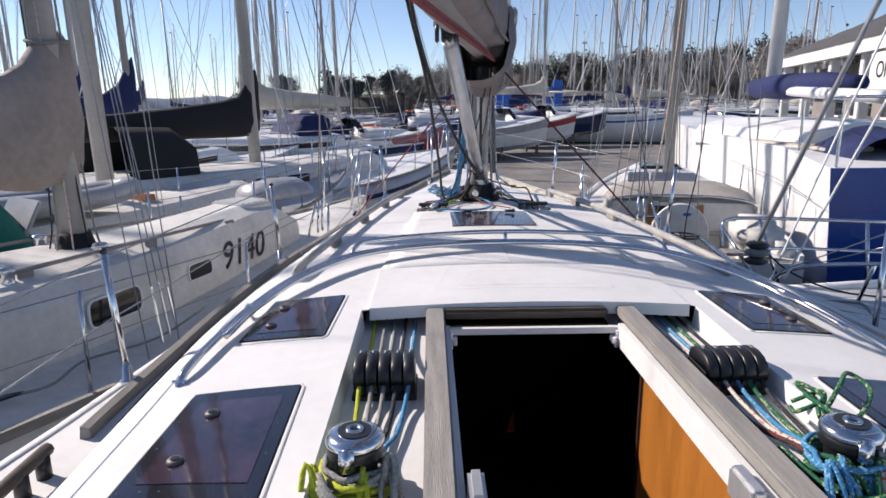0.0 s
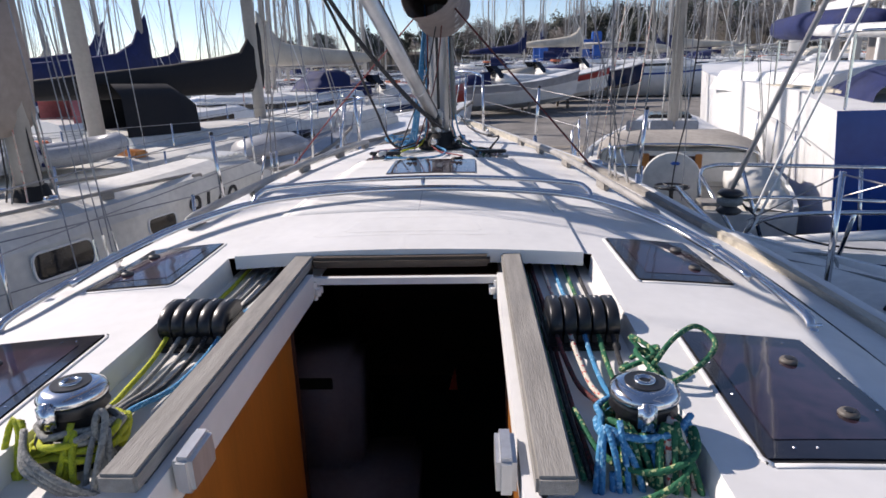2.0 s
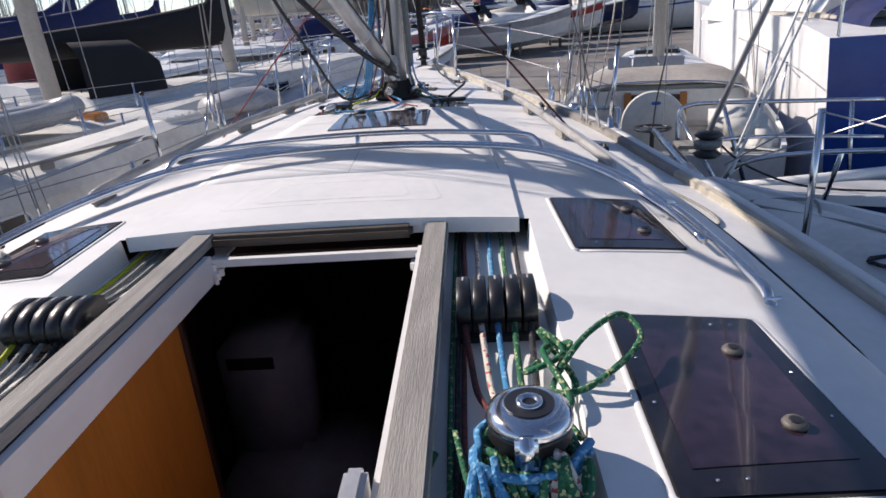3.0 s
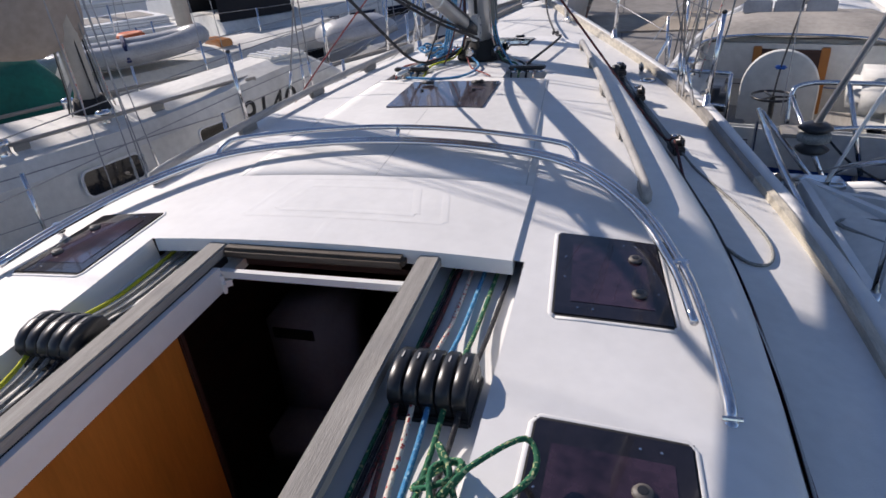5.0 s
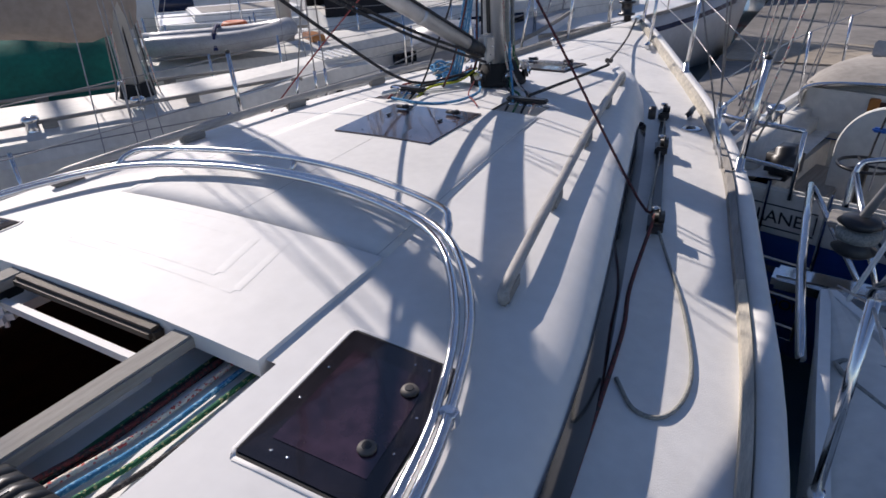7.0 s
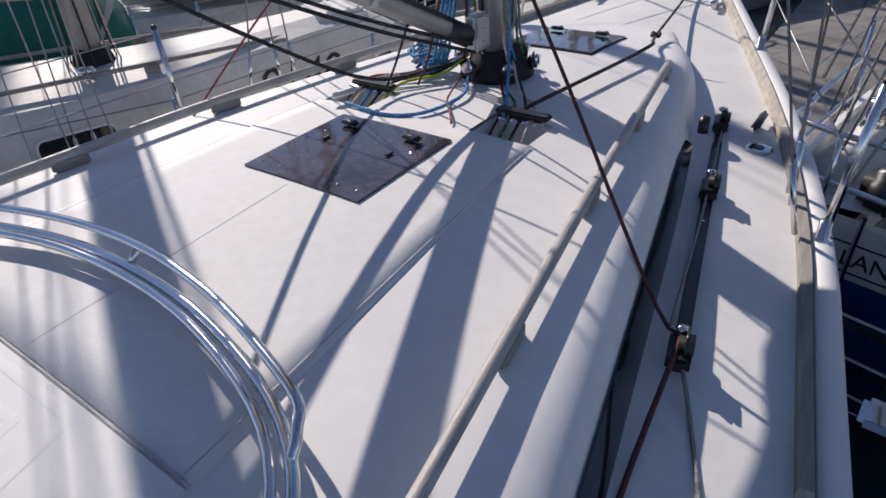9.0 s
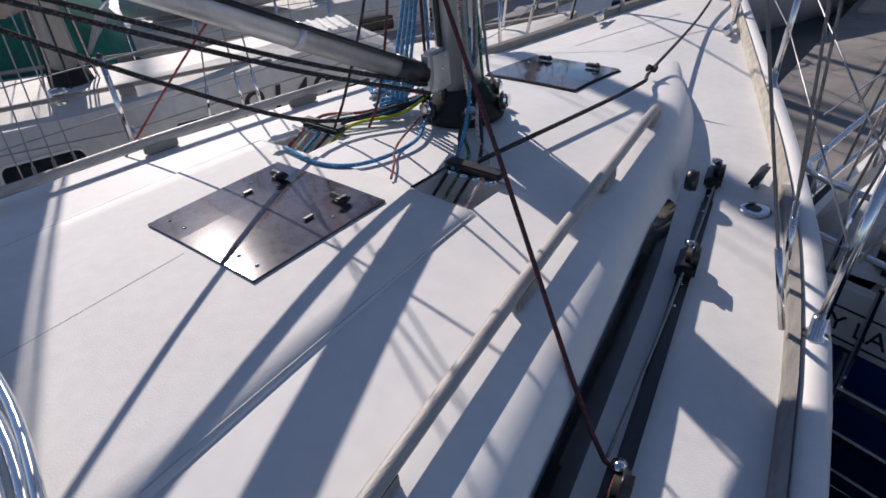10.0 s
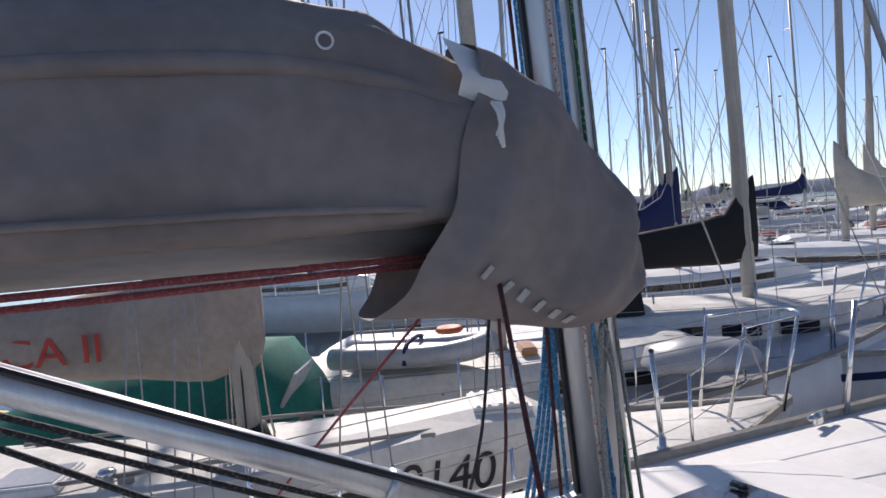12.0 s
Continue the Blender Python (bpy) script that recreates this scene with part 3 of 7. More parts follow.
def deck_hatch(y0, y1, hw, label):
    h = thing("deck_hatch", label, "deck hatch", group="deck hatches")
    c = [(-hw, y0), (hw, y0), (hw, y1), (-hw, y1)]
    part("rim", patch(c, 0.004, 0.03), RUBBER, h)
    part("pane", patch(inset(c, 0.01), 0.012, 0.012, 3), SCUFFED_GLARE, h)
    for x in (-hw * 0.55, hw * 0.55):
        y = y1 - 0.08
        z = roof_z(x, y) + 0.012
        hd = part("handle", box((x, y, z + 0.012), (0.07, 0.028, 0.014), 0.006), BLACK, h, smooth=True)
        part("lever", box((x + 0.02, y - 0.012, z + 0.019), (0.02, 0.04, 0.01), 0.004), BLACK, hd)
        part("latch", box((x, y - 0.115, z + 0.005), (0.012, 0.032, 0.006), 0.002), BLACK, h)
    for x, y in ((-hw * 0.8, y0 + 0.05), (-hw * 0.5, y0 + 0.05), (hw * 0.5, y0 + 0.05), (hw * 0.8, y0 + 0.05), (-hw * 0.75, y1 - 0.15), (hw * 0.75, y1 - 0.15)):
        part("stud", lathe([(0.001, 0), (0.006, 0), (0.004, 0.002), (0.001, 0.003)], 8, (x, y, roof_z(x, y) + 0.012)), STEEL, h)


deck_hatch(3.265, 3.725, 0.238, "smoked acrylic deck hatch aft of the mast")
deck_hatch(4.82, 5.24, 0.215, "smoked acrylic deck hatch forward of the mast")

# stainless hoop over the roof
hoop = thing("deck_hoop", "polished stainless double hoop curving over the coachroof", "steel rail")
curve = [(1.07, 1.56, 0.80), (1.068, 1.6, 0.838), (1.045, 1.83, 0.858), (1.0, 2.06, 0.882), (0.89, 2.35, 0.915), (0.68, 2.60, 0.944), (0.36, 2.715, 0.957), (0, 2.75, 0.962)]
full = curve + [(-x, y, z) for x, y, z in curve[-2::-1]]
part("outer_tube", tube(full, 0.0125, 10, 6), STEEL, hoop, smooth=True)
part("inner_tube", tube([(x * 0.975, y - 0.028 + 0.02 * (abs(x) > 0.9), z + 0.002) for x, y, z in full[2:-2]], 0.0105, 10, 6), STEEL, hoop, smooth=True)
part("upper_tube", tube([(0.70, 2.585, 0.944), (0.685, 2.62, 0.972), (0.62, 2.67, 0.99), (0.3, 2.755, 1.0), (0, 2.782, 1.003), (-0.3, 2.755, 1.0), (-0.62, 2.67, 0.99), (-0.685, 2.62, 0.972), (-0.70, 2.585, 0.944)], 0.0105, 10, 6), STEEL, hoop, smooth=True)
part("post", tube([(0, 2.752, 0.965), (0, 2.78, 1.0)], 0.009, 8), STEEL, hoop, smooth=True)
for s in (-1, 1):
    ft = part("foot", lathe([(0.001, 0), (0.028, 0), (0.028, 0.008), (0.013, 0.012), (0.013, 0.035), (0.001, 0.036)], 14, (s * 1.07, 1.555, 0.785)), STEEL, hoop, smooth=True)
    part("clamp", box((s * 1.003, 2.05, 0.875), (0.036, 0.03, 0.04), 0.006), STEEL, hoop)
    part("pin", tube([(s * 1.052, 1.555, 0.825), (s * 1.09, 1.555, 0.825)], 0.005, 8), STEEL, hoop)
    part("post", tube([(s * 1.003, 2.05, 0.88), (s * 1.0, 2.06, 0.82)], 0.008, 8), STEEL, hoop)

# wooden grab rails on the roof
for s in (-1, 1):
    g = thing("grab_rail", "weathered wooden grab rail on white coachroof", "grab rail", group="roof grab rails")
    p = [Vector((s * (0.925 + (0.57 - 0.925) * k), 2.46 + 2.3 * k, 0)) for k in (0, 0.02, 0.25, 0.5, 0.75, 0.98, 1)]
    for q in p:
        q.z = roof_z(q.x, q.y) + 0.045
    p[0].z -= 0.03
    p[-1].z -= 0.03
    part("bar", tube(p, 0.019, 8, 3, oval=0.8), SILVERED, g, smooth=True)
    for q in p[1:-1:1]:
        part("foot", box((q.x, q.y, q.z - 0.025), (0.028, 0.12, 0.045), 0.008, Euler((0, 0, s * 0.153)).to_matrix()), TEAK, g)


# ---- deck gear ----
def winch(x, y, z0):
    w = thing("winch", "black and chrome self-tailing winch wound with rope", "winch", group="cockpit winches")
    part("drum", lathe([(0.001, 0), (0.060, 0), (0.060, 0.02), (0.047, 0.03), (0.043, 0.06), (0.046, 0.095), (0.052, 0.1), (0.001, 0.1)], 28, (x, y, z0)), BLACK, w, smooth=True)
    part("rope_jaw", lathe([(0.045, 0.1), (0.058, 0.102), (0.050, 0.111), (0.058, 0.12), (0.045, 0.122)], 28, (x, y, z0)), BLACK, w, smooth=True)
    top = part("cap", lathe([(0.001, 0.122), (0.057, 0.122), (0.060, 0.128), (0.057, 0.138), (0.047, 0.144), (0.036, 0.147), (0.001, 0.147)], 32, (x, y, z0)), STEEL, w, smooth=True)
    part("cap_ring", lathe([(0.02, 0.1472), (0.034, 0.1472), (0.034, 0.1495), (0.02, 0.1495)], 24, (x, y, z0)), BLACK, top)
    part("socket", lathe([(0.001, 0.1475), (0.009, 0.1475), (0.011, 0.153), (0.018, 0.153), (0.019, 0.148), (0.001, 0.146)], 20, (x, y, z0)), STEEL, top, smooth=True)
    part("feeder", box((x - 0.01, y - 0.062, z0 + 0.115), (0.03, 0.02, 0.05), 0.006), STEEL, w, smooth=True)


def coil(x, y, z, r, turns, rr, material, label, seed, wob=0.012, rise=0.012, hang=0.0):
    rnd = random.Random(seed)
    pts = []
    n = 14
    for k in range(int(turns * n) + 1):
        a = 2 * math.pi * k / n
        q = r + rnd.uniform(-wob, wob)
        pts.append((x + q * math.cos(a), y + q * math.sin(a) * 0.95, z + rise * k / n + rnd.uniform(-wob, wob) * 0.6 - hang * max(0, -math.sin(a))))
    return rope("rope_coil", pts, rr, material, label, steps=2, category="rope")


for s in (-1, 1):
    winch(s * 0.508, 1.04, 0.803)


def hank(x, y, z, spread, length, rr, material, label, seed, loops=5):
    """A rope hung in long loops over the winch."""
    rnd = random.Random(seed)
    pts = []
    for k in range(loops):
        a = rnd.uniform(-0.5, 0.5) + math.pi * 1.5
        dx = rnd.uniform(-spread, spread)
        l = length * rnd.uniform(0.75, 1.05)
        pts += [(x + dx * 0.4, y - 0.035, z + rnd.uniform(0, 0.02)), (x + dx * 0.9, y - 0.085, z - l * 0.3), (x + dx, y - 0.10, z - l * 0.8), (x + dx + 0.015, y - 0.105, z - l), (x + dx + 0.035, y - 0.10, z - l * 0.75), (x + dx * 0.7 + 0.02, y - 0.075, z - l * 0.2)]
    return rope("rope_hank", pts, rr, material, label, steps=4)


coil(0.508, 1.04, 0.835, 0.063, 4.0, 0.0065, R_GREEN, "green flecked rope wound on the winch drum", 1)
coil(0.508, 1.04, 0.86, 0.074, 2.0, 0.0065, R_BLUE, "blue rope wound round the winch", 2)
coil(-0.508, 1.04, 0.835, 0.063, 4.0, 0.0065, R_GREY, "grey flecked rope wound on the winch drum", 3)
coil(-0.508, 1.04, 0.83, 0.076, 3.0, 0.0065, R_YELLOW, "yellow rope wound round the winch", 4)
for k, (m_, dx, lab) in enumerate(((R_BLUE, 0.02, "blue rope hanging in loops from the winch"), (R_GREEN, -0.05, "green flecked rope hanging in loops from the winch"), (R_WHITE, 0.035, "white and red rope hanging from the winch"), (R_BLUE, -0.06, "blue rope tail hanging from the winch"), (R_GREEN, 0.03, "green rope tail hanging from the winch"))):
    hank(0.508 + dx, 1.04 - 0.006 * k, 0.89, 0.055, 0.30, 0.0056, m_, lab, 10 + k, 3 if m_ is R_BLUE else 4)
rope("rope_hank", [(0.40, 1.10, 0.86), (0.43, 0.98, 0.845), (0.50, 0.94, 0.84), (0.57, 0.95, 0.865), (0.58, 1.0, 0.885), (0.55, 0.93, 0.84), (0.47, 0.915, 0.80), (0.38, 0.92, 0.775), (0.33, 0.98, 0.80), (0.37, 1.08, 0.84)], 0.0062, R_GREEN, "green flecked rope wrapped across the winch", 6)
for k, (m_, dx, lab) in enumerate(((R_YELLOW, -0.085, "yellow rope hanging in loops from the winch"), (R_GREY, 0.07, "grey flecked rope hanging in loops from the winch"), (R_YELLOW, 0.03, "yellow rope tail hanging from the winch"))):
    hank(-0.508 + dx, 1.04 - 0.006 * k, 0.878, 0.035, 0.34, 0.006, m_, lab, 20 + k, 3)
for k in range(3):
    rope("rope_hank", [(-0.575, 0.99 - 0.006 * k, 0.885 - 0.012 * k), (-0.545, 0.945 - 0.005 * k, 0.865 - 0.012 * k), (-0.49, 0.925, 0.835 - 0.012 * k), (-0.43, 0.925, 0.805 - 0.014 * k), (-0.36, 0.94, 0.775 - 0.018 * k), (-0.32, 0.96, 0.73 - 0.02 * k)], 0.0064, R_GREY, "grey rope drawn across the winch", 6, group="grey winch ropes")
rope("rope_hank", [(-0.44, 1.03, 0.80), (-0.445, 0.99, 0.88), (-0.44, 1.0, 0.915), (-0.425, 0.99, 0.90), (-0.43, 0.93, 0.80), (-0.45, 0.91, 0.66), (-0.44, 0.92, 0.60)], 0.0066, R_GREY, "grey rope knotted over the winch", 6)


def clutches(s):
    c = thing("rope_clutch_bank", "bank of five black rope clutches with white labels", "rope clutch", group="rope clutches")
    part("base", box((s * 0.482, 1.53, 0.812), (0.176, 0.15, 0.02), 0.004), BLACK, c)
    rows = ((-0.072, 0.000), (-0.074, 0.040), (-0.066, 0.050), (0.060, 0.052), (0.074, 0.036), (0.075, 0.0))
    for k in range(5):
        x = s * 0.482 + (k - 2) * 0.034
        b = loft([[(x + dx, 1.53 + 0.9 * y * g, 0.82 + 0.95 * z * g) for y, z in rows] for dx, g in ((-0.0158, 0.96), (-0.0145, 1.0), (0.0145, 1.0), (0.0158, 0.96))])
        body = part("clutch", b, BLACK, c)
        # lever: a broad hood whose nose drops over the aft end
        top = ((-0.079, 0.030), (-0.088, 0.056), (-0.078, 0.080), (-0.055, 0.094), (-0.02, 0.101), (0.025, 0.099), (0.055, 0.086), (0.066, 0.062), (0.05, 0.053), (-0.05, 0.052))
        lev = loft([[(x + dx, 1.53 + 0.9 * y, 0.82 + 0.95 * z - 0.05 * (1 - g)) for y, z in top] for dx, g in ((-0.0145, 0.9), (-0.0115, 0.99), (0.0115, 0.99), (0.0145, 0.9))])
        arm = part("lever", lev, BLACK, body, smooth=True)
        part("grip_notch", box((x, 1.463, 0.88), (0.018, 0.014, 0.02), 0.004), RUBBER, arm)
        part("label_strip", box((x, 1.535, 0.9165), (0.0035, 0.02, 0.0012), 0, Euler((-0.03, 0, 0)).to_matrix()), GREY_INK, body, "small white label")
        part("side_pin", tube([(x - 0.0172, 1.555, 0.848), (x + 0.0172, 1.555, 0.848)], 0.006, 8, 1), STEEL, body)


clutches(-1)
clutches(1)
bay = ((R_DKRED, "dark red rope"), (R_WHITE, "white and red flecked rope"), (R_BLUE, "light blue rope"), (R_GREEN, "green flecked rope"), (R_BLACK, "black flecked rope"))
bay_l = ((R_YELLOW, "yellow rope"), (R_GREY, "grey flecked rope"), (R_GREY, "grey rope"), (R_BLACK, "black rope"), (R_BLUE, "light blue rope"))
for s, lot in ((1, bay), (-1, bay_l)):
    for k, (m_, lab) in enumerate(lot):
        x = s * 0.482 + (k - 2) * 0.034
        rope("control_line", [(x + 0.012 * (k - 2) * 0.3, 2.15, 0.818), (x, 1.8, 0.816), (x, 1.62, 0.842), (x, 1.57, 0.848)], 0.0062, m_, lab + " running aft into a clutch", 3, group="control lines")
        rope("control_line", [(x, 1.475, 0.848), (x + (s * 0.508 - x) * 0.1, 1.38, 0.828), (x + (s * 0.508 - x) * 0.25, 1.25, 0.822), (x + (s * 0.508 - x) * 0.6, 1.14, 0.835), (s * 0.508 + 0.055 * (1 if x > s * 0.508 else -1), 1.06, 0.85)], 0.0062, m_, lab + " leading from its clutch to the winch", 5, group="control lines")
for k, m_ in enumerate((R_GREEN, R_BLACK, R_DKRED)):
    rope("control_line", [(0.388 + 0.012 * k, 2.1, 0.814), (0.388 + 0.012 * k, 1.3, 0.812), (0.395 + 0.01 * k, 0.95, 0.82)], 0.005, m_, "thin dark line along the hatch runner", 3, group="control lines")
# tangle of green rope by the starboard clutches
rope("rope_tangle", [(0.56, 1.33, 0.85), (0.60, 1.28, 0.90), (0.57, 1.22, 0.88), (0.62, 1.25, 0.93), (0.70, 1.34, 0.92), (0.72, 1.28, 0.90), (0.62, 1.18, 0.88), (0.56, 1.20, 0.86), (0.60, 1.30, 0.87), (0.55, 1.26, 0.90), (0.58, 1.14, 0.88), (0.53, 1.1, 0.86)], 0.0058, R_GREEN, "green flecked rope in a loose loop beside the clutches", 6)
rope("rope_tangle", [(0.55, 1.32, 0.84), (0.52, 1.24, 0.87), (0.585, 1.25, 0.9), (0.55, 1.31, 0.91), (0.60, 1.22, 0.86), (0.57, 1.16, 0.85), (0.59, 1.1, 0.84)], 0.0058, R_GREEN, "green flecked rope knotted beside the clutches", 6)


# ---- mast, boom and sail cover ----
def oval_ring(c, a, b, n=20):
    return [(c[0] + a * math.cos(2 * math.pi * k / n), c[1] + b * math.sin(2 * math.pi * k / n), c[2]) for k in range(n)]


RAKE = 0.05
mast = thing("mast", "grey anodised aluminium mast stepped on the coachroof", "mast")
part("tube", loft([oval_ring((0, 4.38 - RAKE * (z - 0.9), z), 0.062, 0.092) for z in (0.94, 2, 4, 8, 13.5)]), ALU, mast, smooth=True)
part("track", box((0, 4.285 - RAKE * 1.5, 2.4), (0.018, 0.012, 2.9), 0.002, Euler((RAKE, 0, 0)).to_matrix()), BLACK, mast)
part("collar", lathe([(0.001, 0), (0.15, 0), (0.145, 0.03), (0.11, 0.06), (0.10, 0.11), (0.001, 0.11)], 24, (0, 4.38, 0.925)), RUBBER, mast, smooth=True)
part("gooseneck", box((0, 4.25, 1.12), (0.05, 0.12, 0.14), 0.012), ALU, mast)
for z in (1.05, 1.09, 1.13, 1.17):
    part("rivet", lathe([(0.001, 0), (0.006, 0), (0.004, 0.004), (0.001, 0.005)], 8), STEEL, mast).matrix_world = pose(0.0265, 4.24 + (z - 1.1) * 0.3, z, 0, 90, 0)
for s in (-1, 1):
    for z in (5.2, 9.0):
        part("spreader", tube([(0, 4.35 - RAKE * z, z), (s * 0.85, 4.15 - RAKE * z, z + 0.06)], 0.02, 8, 1), ALU, mast)
for a in range(6):
    t = a / 6 * 2 * math.pi + 0.3
    bl = part("turning_block", box((0.145 * math.cos(t), 4.38 + 0.15 * math.sin(t), 0.975), (0.035, 0.06, 0.07), 0.015, Euler((0, 0, t)).to_matrix()), BLACK, mast, smooth=True)
    part("sheave", lathe([(0.001, -0.008), (0.022, -0.008), (0.018, 0), (0.022, 0.008), (0.001, 0.008)], 12), STEEL, bl).matrix_world = pose(0.165 * math.cos(t), 4.38 + 0.17 * math.sin(t), 0.985, 90, 0, math.degrees(t) + 90)
# halyards up the mast
for k, (dx, dy, m_) in enumerate(((0.072, -0.03, R_BLUE), (0.07, 0.02, R_GREEN), (0.066, -0.055, R_WHITE), (-0.07, 0, R_BLACK), (-0.071, -0.04, R_BLUE), (-0.06, -0.07, R_DKRED), (0.05, 0.075, R_GREY))):
    rope("halyard", [(dx * 1.5, 4.38 + dy * 1.5, 1.0), (dx, 4.36 + dy - RAKE * 0.6, 1.6), (dx, 4.38 + dy - RAKE * 5, 5.9), (dx * 0.9, 4.38 + dy - RAKE * 12, 13)], 0.0055, m_, "halyard running up the mast", 2, 5, group="halyards")
rope("halyard_coil", [(0.09, 4.33, 1.62), (0.085, 4.30, 1.45), (0.09, 4.29, 1.2), (0.1, 4.31, 1.12), (0.095, 4.34, 1.25), (0.09, 4.34, 1.55), (0.09, 4.31, 1.63), (0.1, 4.28, 1.4), (0.105, 4.285, 1.17), (0.11, 4.32, 1.16), (0.1, 4.33, 1.5), (0.09, 4.30, 1.6)], 0.007, R_GREY, "grey halyard coiled against the mast", 6)

BOOM_GREY = mat("aged_boom_paint", (0.36, 0.33, 0.31), 0.5, 0.1, vary=0.12, scale=4, stretch=(3, 0.4, 3))
BA = Vector((-0.165, -0.986, 0.0))
BO = Vector((0.0, 4.28, 1.90))
BN = Vector((0.986, -0.165, 0.0))
boom = thing("boom", "aluminium boom under the furled mainsail cover", "boom")
part("tube", tube([BO + BA * 0.1 + BN * 0.03 + Vector((0, 0, 0.02)), BO + BA * 4.2 + BN * 0.03 + Vector((0, 0, 0.07))], 0.062, 14, 1), BOOM_GREY, boom, "beige-grey painted boom tube", smooth=True)
for k in range(4):
    part("sheave_cheek", lathe([(0.001, -0.009), (0.034, -0.009), (0.042, 0), (0.034, 0.009), (0.001, 0.009)], 16), BLACK, boom, smooth=True).matrix_world = pose(-0.315 + 0.027 * k, 2.68, 1.885, 0, 90, 0)
part("block_strap", box((-0.275, 2.68, 1.92), (0.11, 0.03, 0.04), 0.01), STEEL, boom)
vang = thing("boom_vang", "silver rod vang with a black stripe", "boom vang")
V0, V1 = Vector((-0.015, 4.19, 1.115)), Vector((-0.272, 2.68, 1.90))
part("outer_tube", tube([V0.lerp(V1, 0.05), V0.lerp(V1, 0.94)], 0.036, 14, 1), ALU, vang, smooth=True)
part("inner_tube", tube([V0.lerp(V1, 0.92), V1], 0.028, 14, 1), ALU, vang, smooth=True)
part("collar", tube([V0.lerp(V1, 0.27), V0.lerp(V1, 0.285)], 0.0385, 14, 1), ALU, vang, smooth=True)
part("end_fitting", tube([V0, V0.lerp(V1, 0.07)], 0.04, 12, 1), BLACK, vang, smooth=True)
off = Vector((0.026, 0.0, 0.03))
part("stripe", tube([V0.lerp(V1, 0.06) + off, V0.lerp(V1, 0.94) + off], 0.0085, 6, 1), BLACK, vang)
part("tang", box(V1 + Vector((0, 0, 0.0)), (0.05, 0.1, 0.09), 0.015), BLACK, vang)

FRONT = [(-0.22, 0.03, 1.74, 1.84), (-0.17, 0.10, 1.69, 1.94), (-0.09, 0.165, 1.655, 2.03), (0.0, 0.195, 1.645, 2.13), (0.10, 0.21, 1.655, 2.24), (0.20, 0.212, 1.68, 2.31), (0.30, 0.207, 1.71, 2.345), (0.42, 0.205, 1.725, 2.365), (0.62, 0.20, 1.74, 2.38)]
SECT = [  # distance aft of the mast, half width, low, high
    (0.0, 0.15, 1.82, 2.05), (0.06, 0.16, 1.83, 2.12), (0.12, 0.17, 1.84, 2.20), (0.2, 0.175, 1.85, 2.265), (0.3, 0.18, 1.86, 2.305), (0.4, 0.18, 1.87, 2.345), (0.45, 0.18, 1.87, 2.375), (0.50, 0.178, 1.875, 2.40),
    (0.7, 0.165, 1.885, 2.435), (1.0, 0.16, 1.89, 2.42), (1.5, 0.165, 1.895, 2.375), (2.2, 0.155, 1.90, 2.27), (3.0, 0.14, 1.91, 2.19), (3.8, 0.11, 1.92, 2.10), (4.15, 0.06, 1.93, 2.03)]
cover = thing("sail_cover", "taupe canvas cover over the furled mainsail, creased", "sail cover")
rings = []
rnd = random.Random(5)
for d, w, lo, hi in [tuple(a + (b - a) * k / 4 for a, b in zip(p, q)) for p, q in zip(SECT, SECT[1:]) for k in range(4)] + [SECT[-1]]:
    ring = []
    for k in range(56):
        a = 2 * math.pi * k / 56
        sx, sz = math.cos(a), math.sin(a)
        px = w * math.copysign(abs(sx) ** (0.75 if sz > 0 else 0.4), sx) * (1.0 + 0.16 * (0.4 - sz) * (d > 0.3)) * (1 if sx > 0 else max(0.25, 0.6 - d))
        lo = lo + (max(lo, 1.92) - lo) * min(1, max(0, (d - 0.3) / 0.35))
        pz = (lo + hi) / 2 + (hi - lo) / 2 * math.copysign(abs(sz) ** (0.85 if sz > 0 else 0.65), sz)
        wr = 0.026 * noise.noise(Vector((d * 2.2 + 2.5 * sz, sx * 2, pz * 3.5))) + 0.016 * noise.noise(Vector((d * 8 + pz * 6, sx * 3, pz * 2))) + 0.010 * math.sin(20 * (pz - 2.0) - 5 * d + 4 * noise.noise(Vector((d * 2, pz * 2, 3)))) * max(0, 1 - d)
        p = BO + BA * d + BN * (px + wr * (1 if sx > 0 else -1) * abs(sx) * min(1, w / 0.1))
        ring.append((p.x, p.y, pz + wr * 0.6))
    rings.append(ring)
part("canvas", loft(rings), TAUPE, cover, smooth=True)
def sect(d):
    return [lerp_table([(q[0], q[i]) for q in FRONT], d) for i in (1, 2, 3)]


def flap(d, a):
    """A point of the canvas flap: d aft of the mast, a round the section."""
    sx, sz = math.cos(a), math.sin(a)
    w, lo, hi = sect(d)
    pz = (lo + hi) / 2 + (hi - lo) / 2 * math.copysign(abs(sz) ** 0.85, sz)
    wr = 0.013 * math.sin(24 * (0.75 * d + 0.8 * (pz - 2.1)) + 3 * noise.noise(Vector((d * 3, pz * 3, 0)))) + 0.018 * noise.noise(Vector((d * 4.0 + 5.5 * sz, sx * 2, pz * 1.5))) + 0.024 * noise.noise(Vector((d * 13 + pz * 7, sx * 2, pz * 1.0)))
    px = (w + 0.014) * math.copysign(abs(sx) ** 0.75, sx) * (1 if sx > 0 else 0.5)
    p = BO + BA * d + BN * (px + wr * (1 if sx > 0 else -1) * abs(sx) * min(1, w / 0.1))
    return Vector((p.x, p.y, pz + 0.01 * (1 if sz > 0 else -1) + wr * 0.15))


rings = []
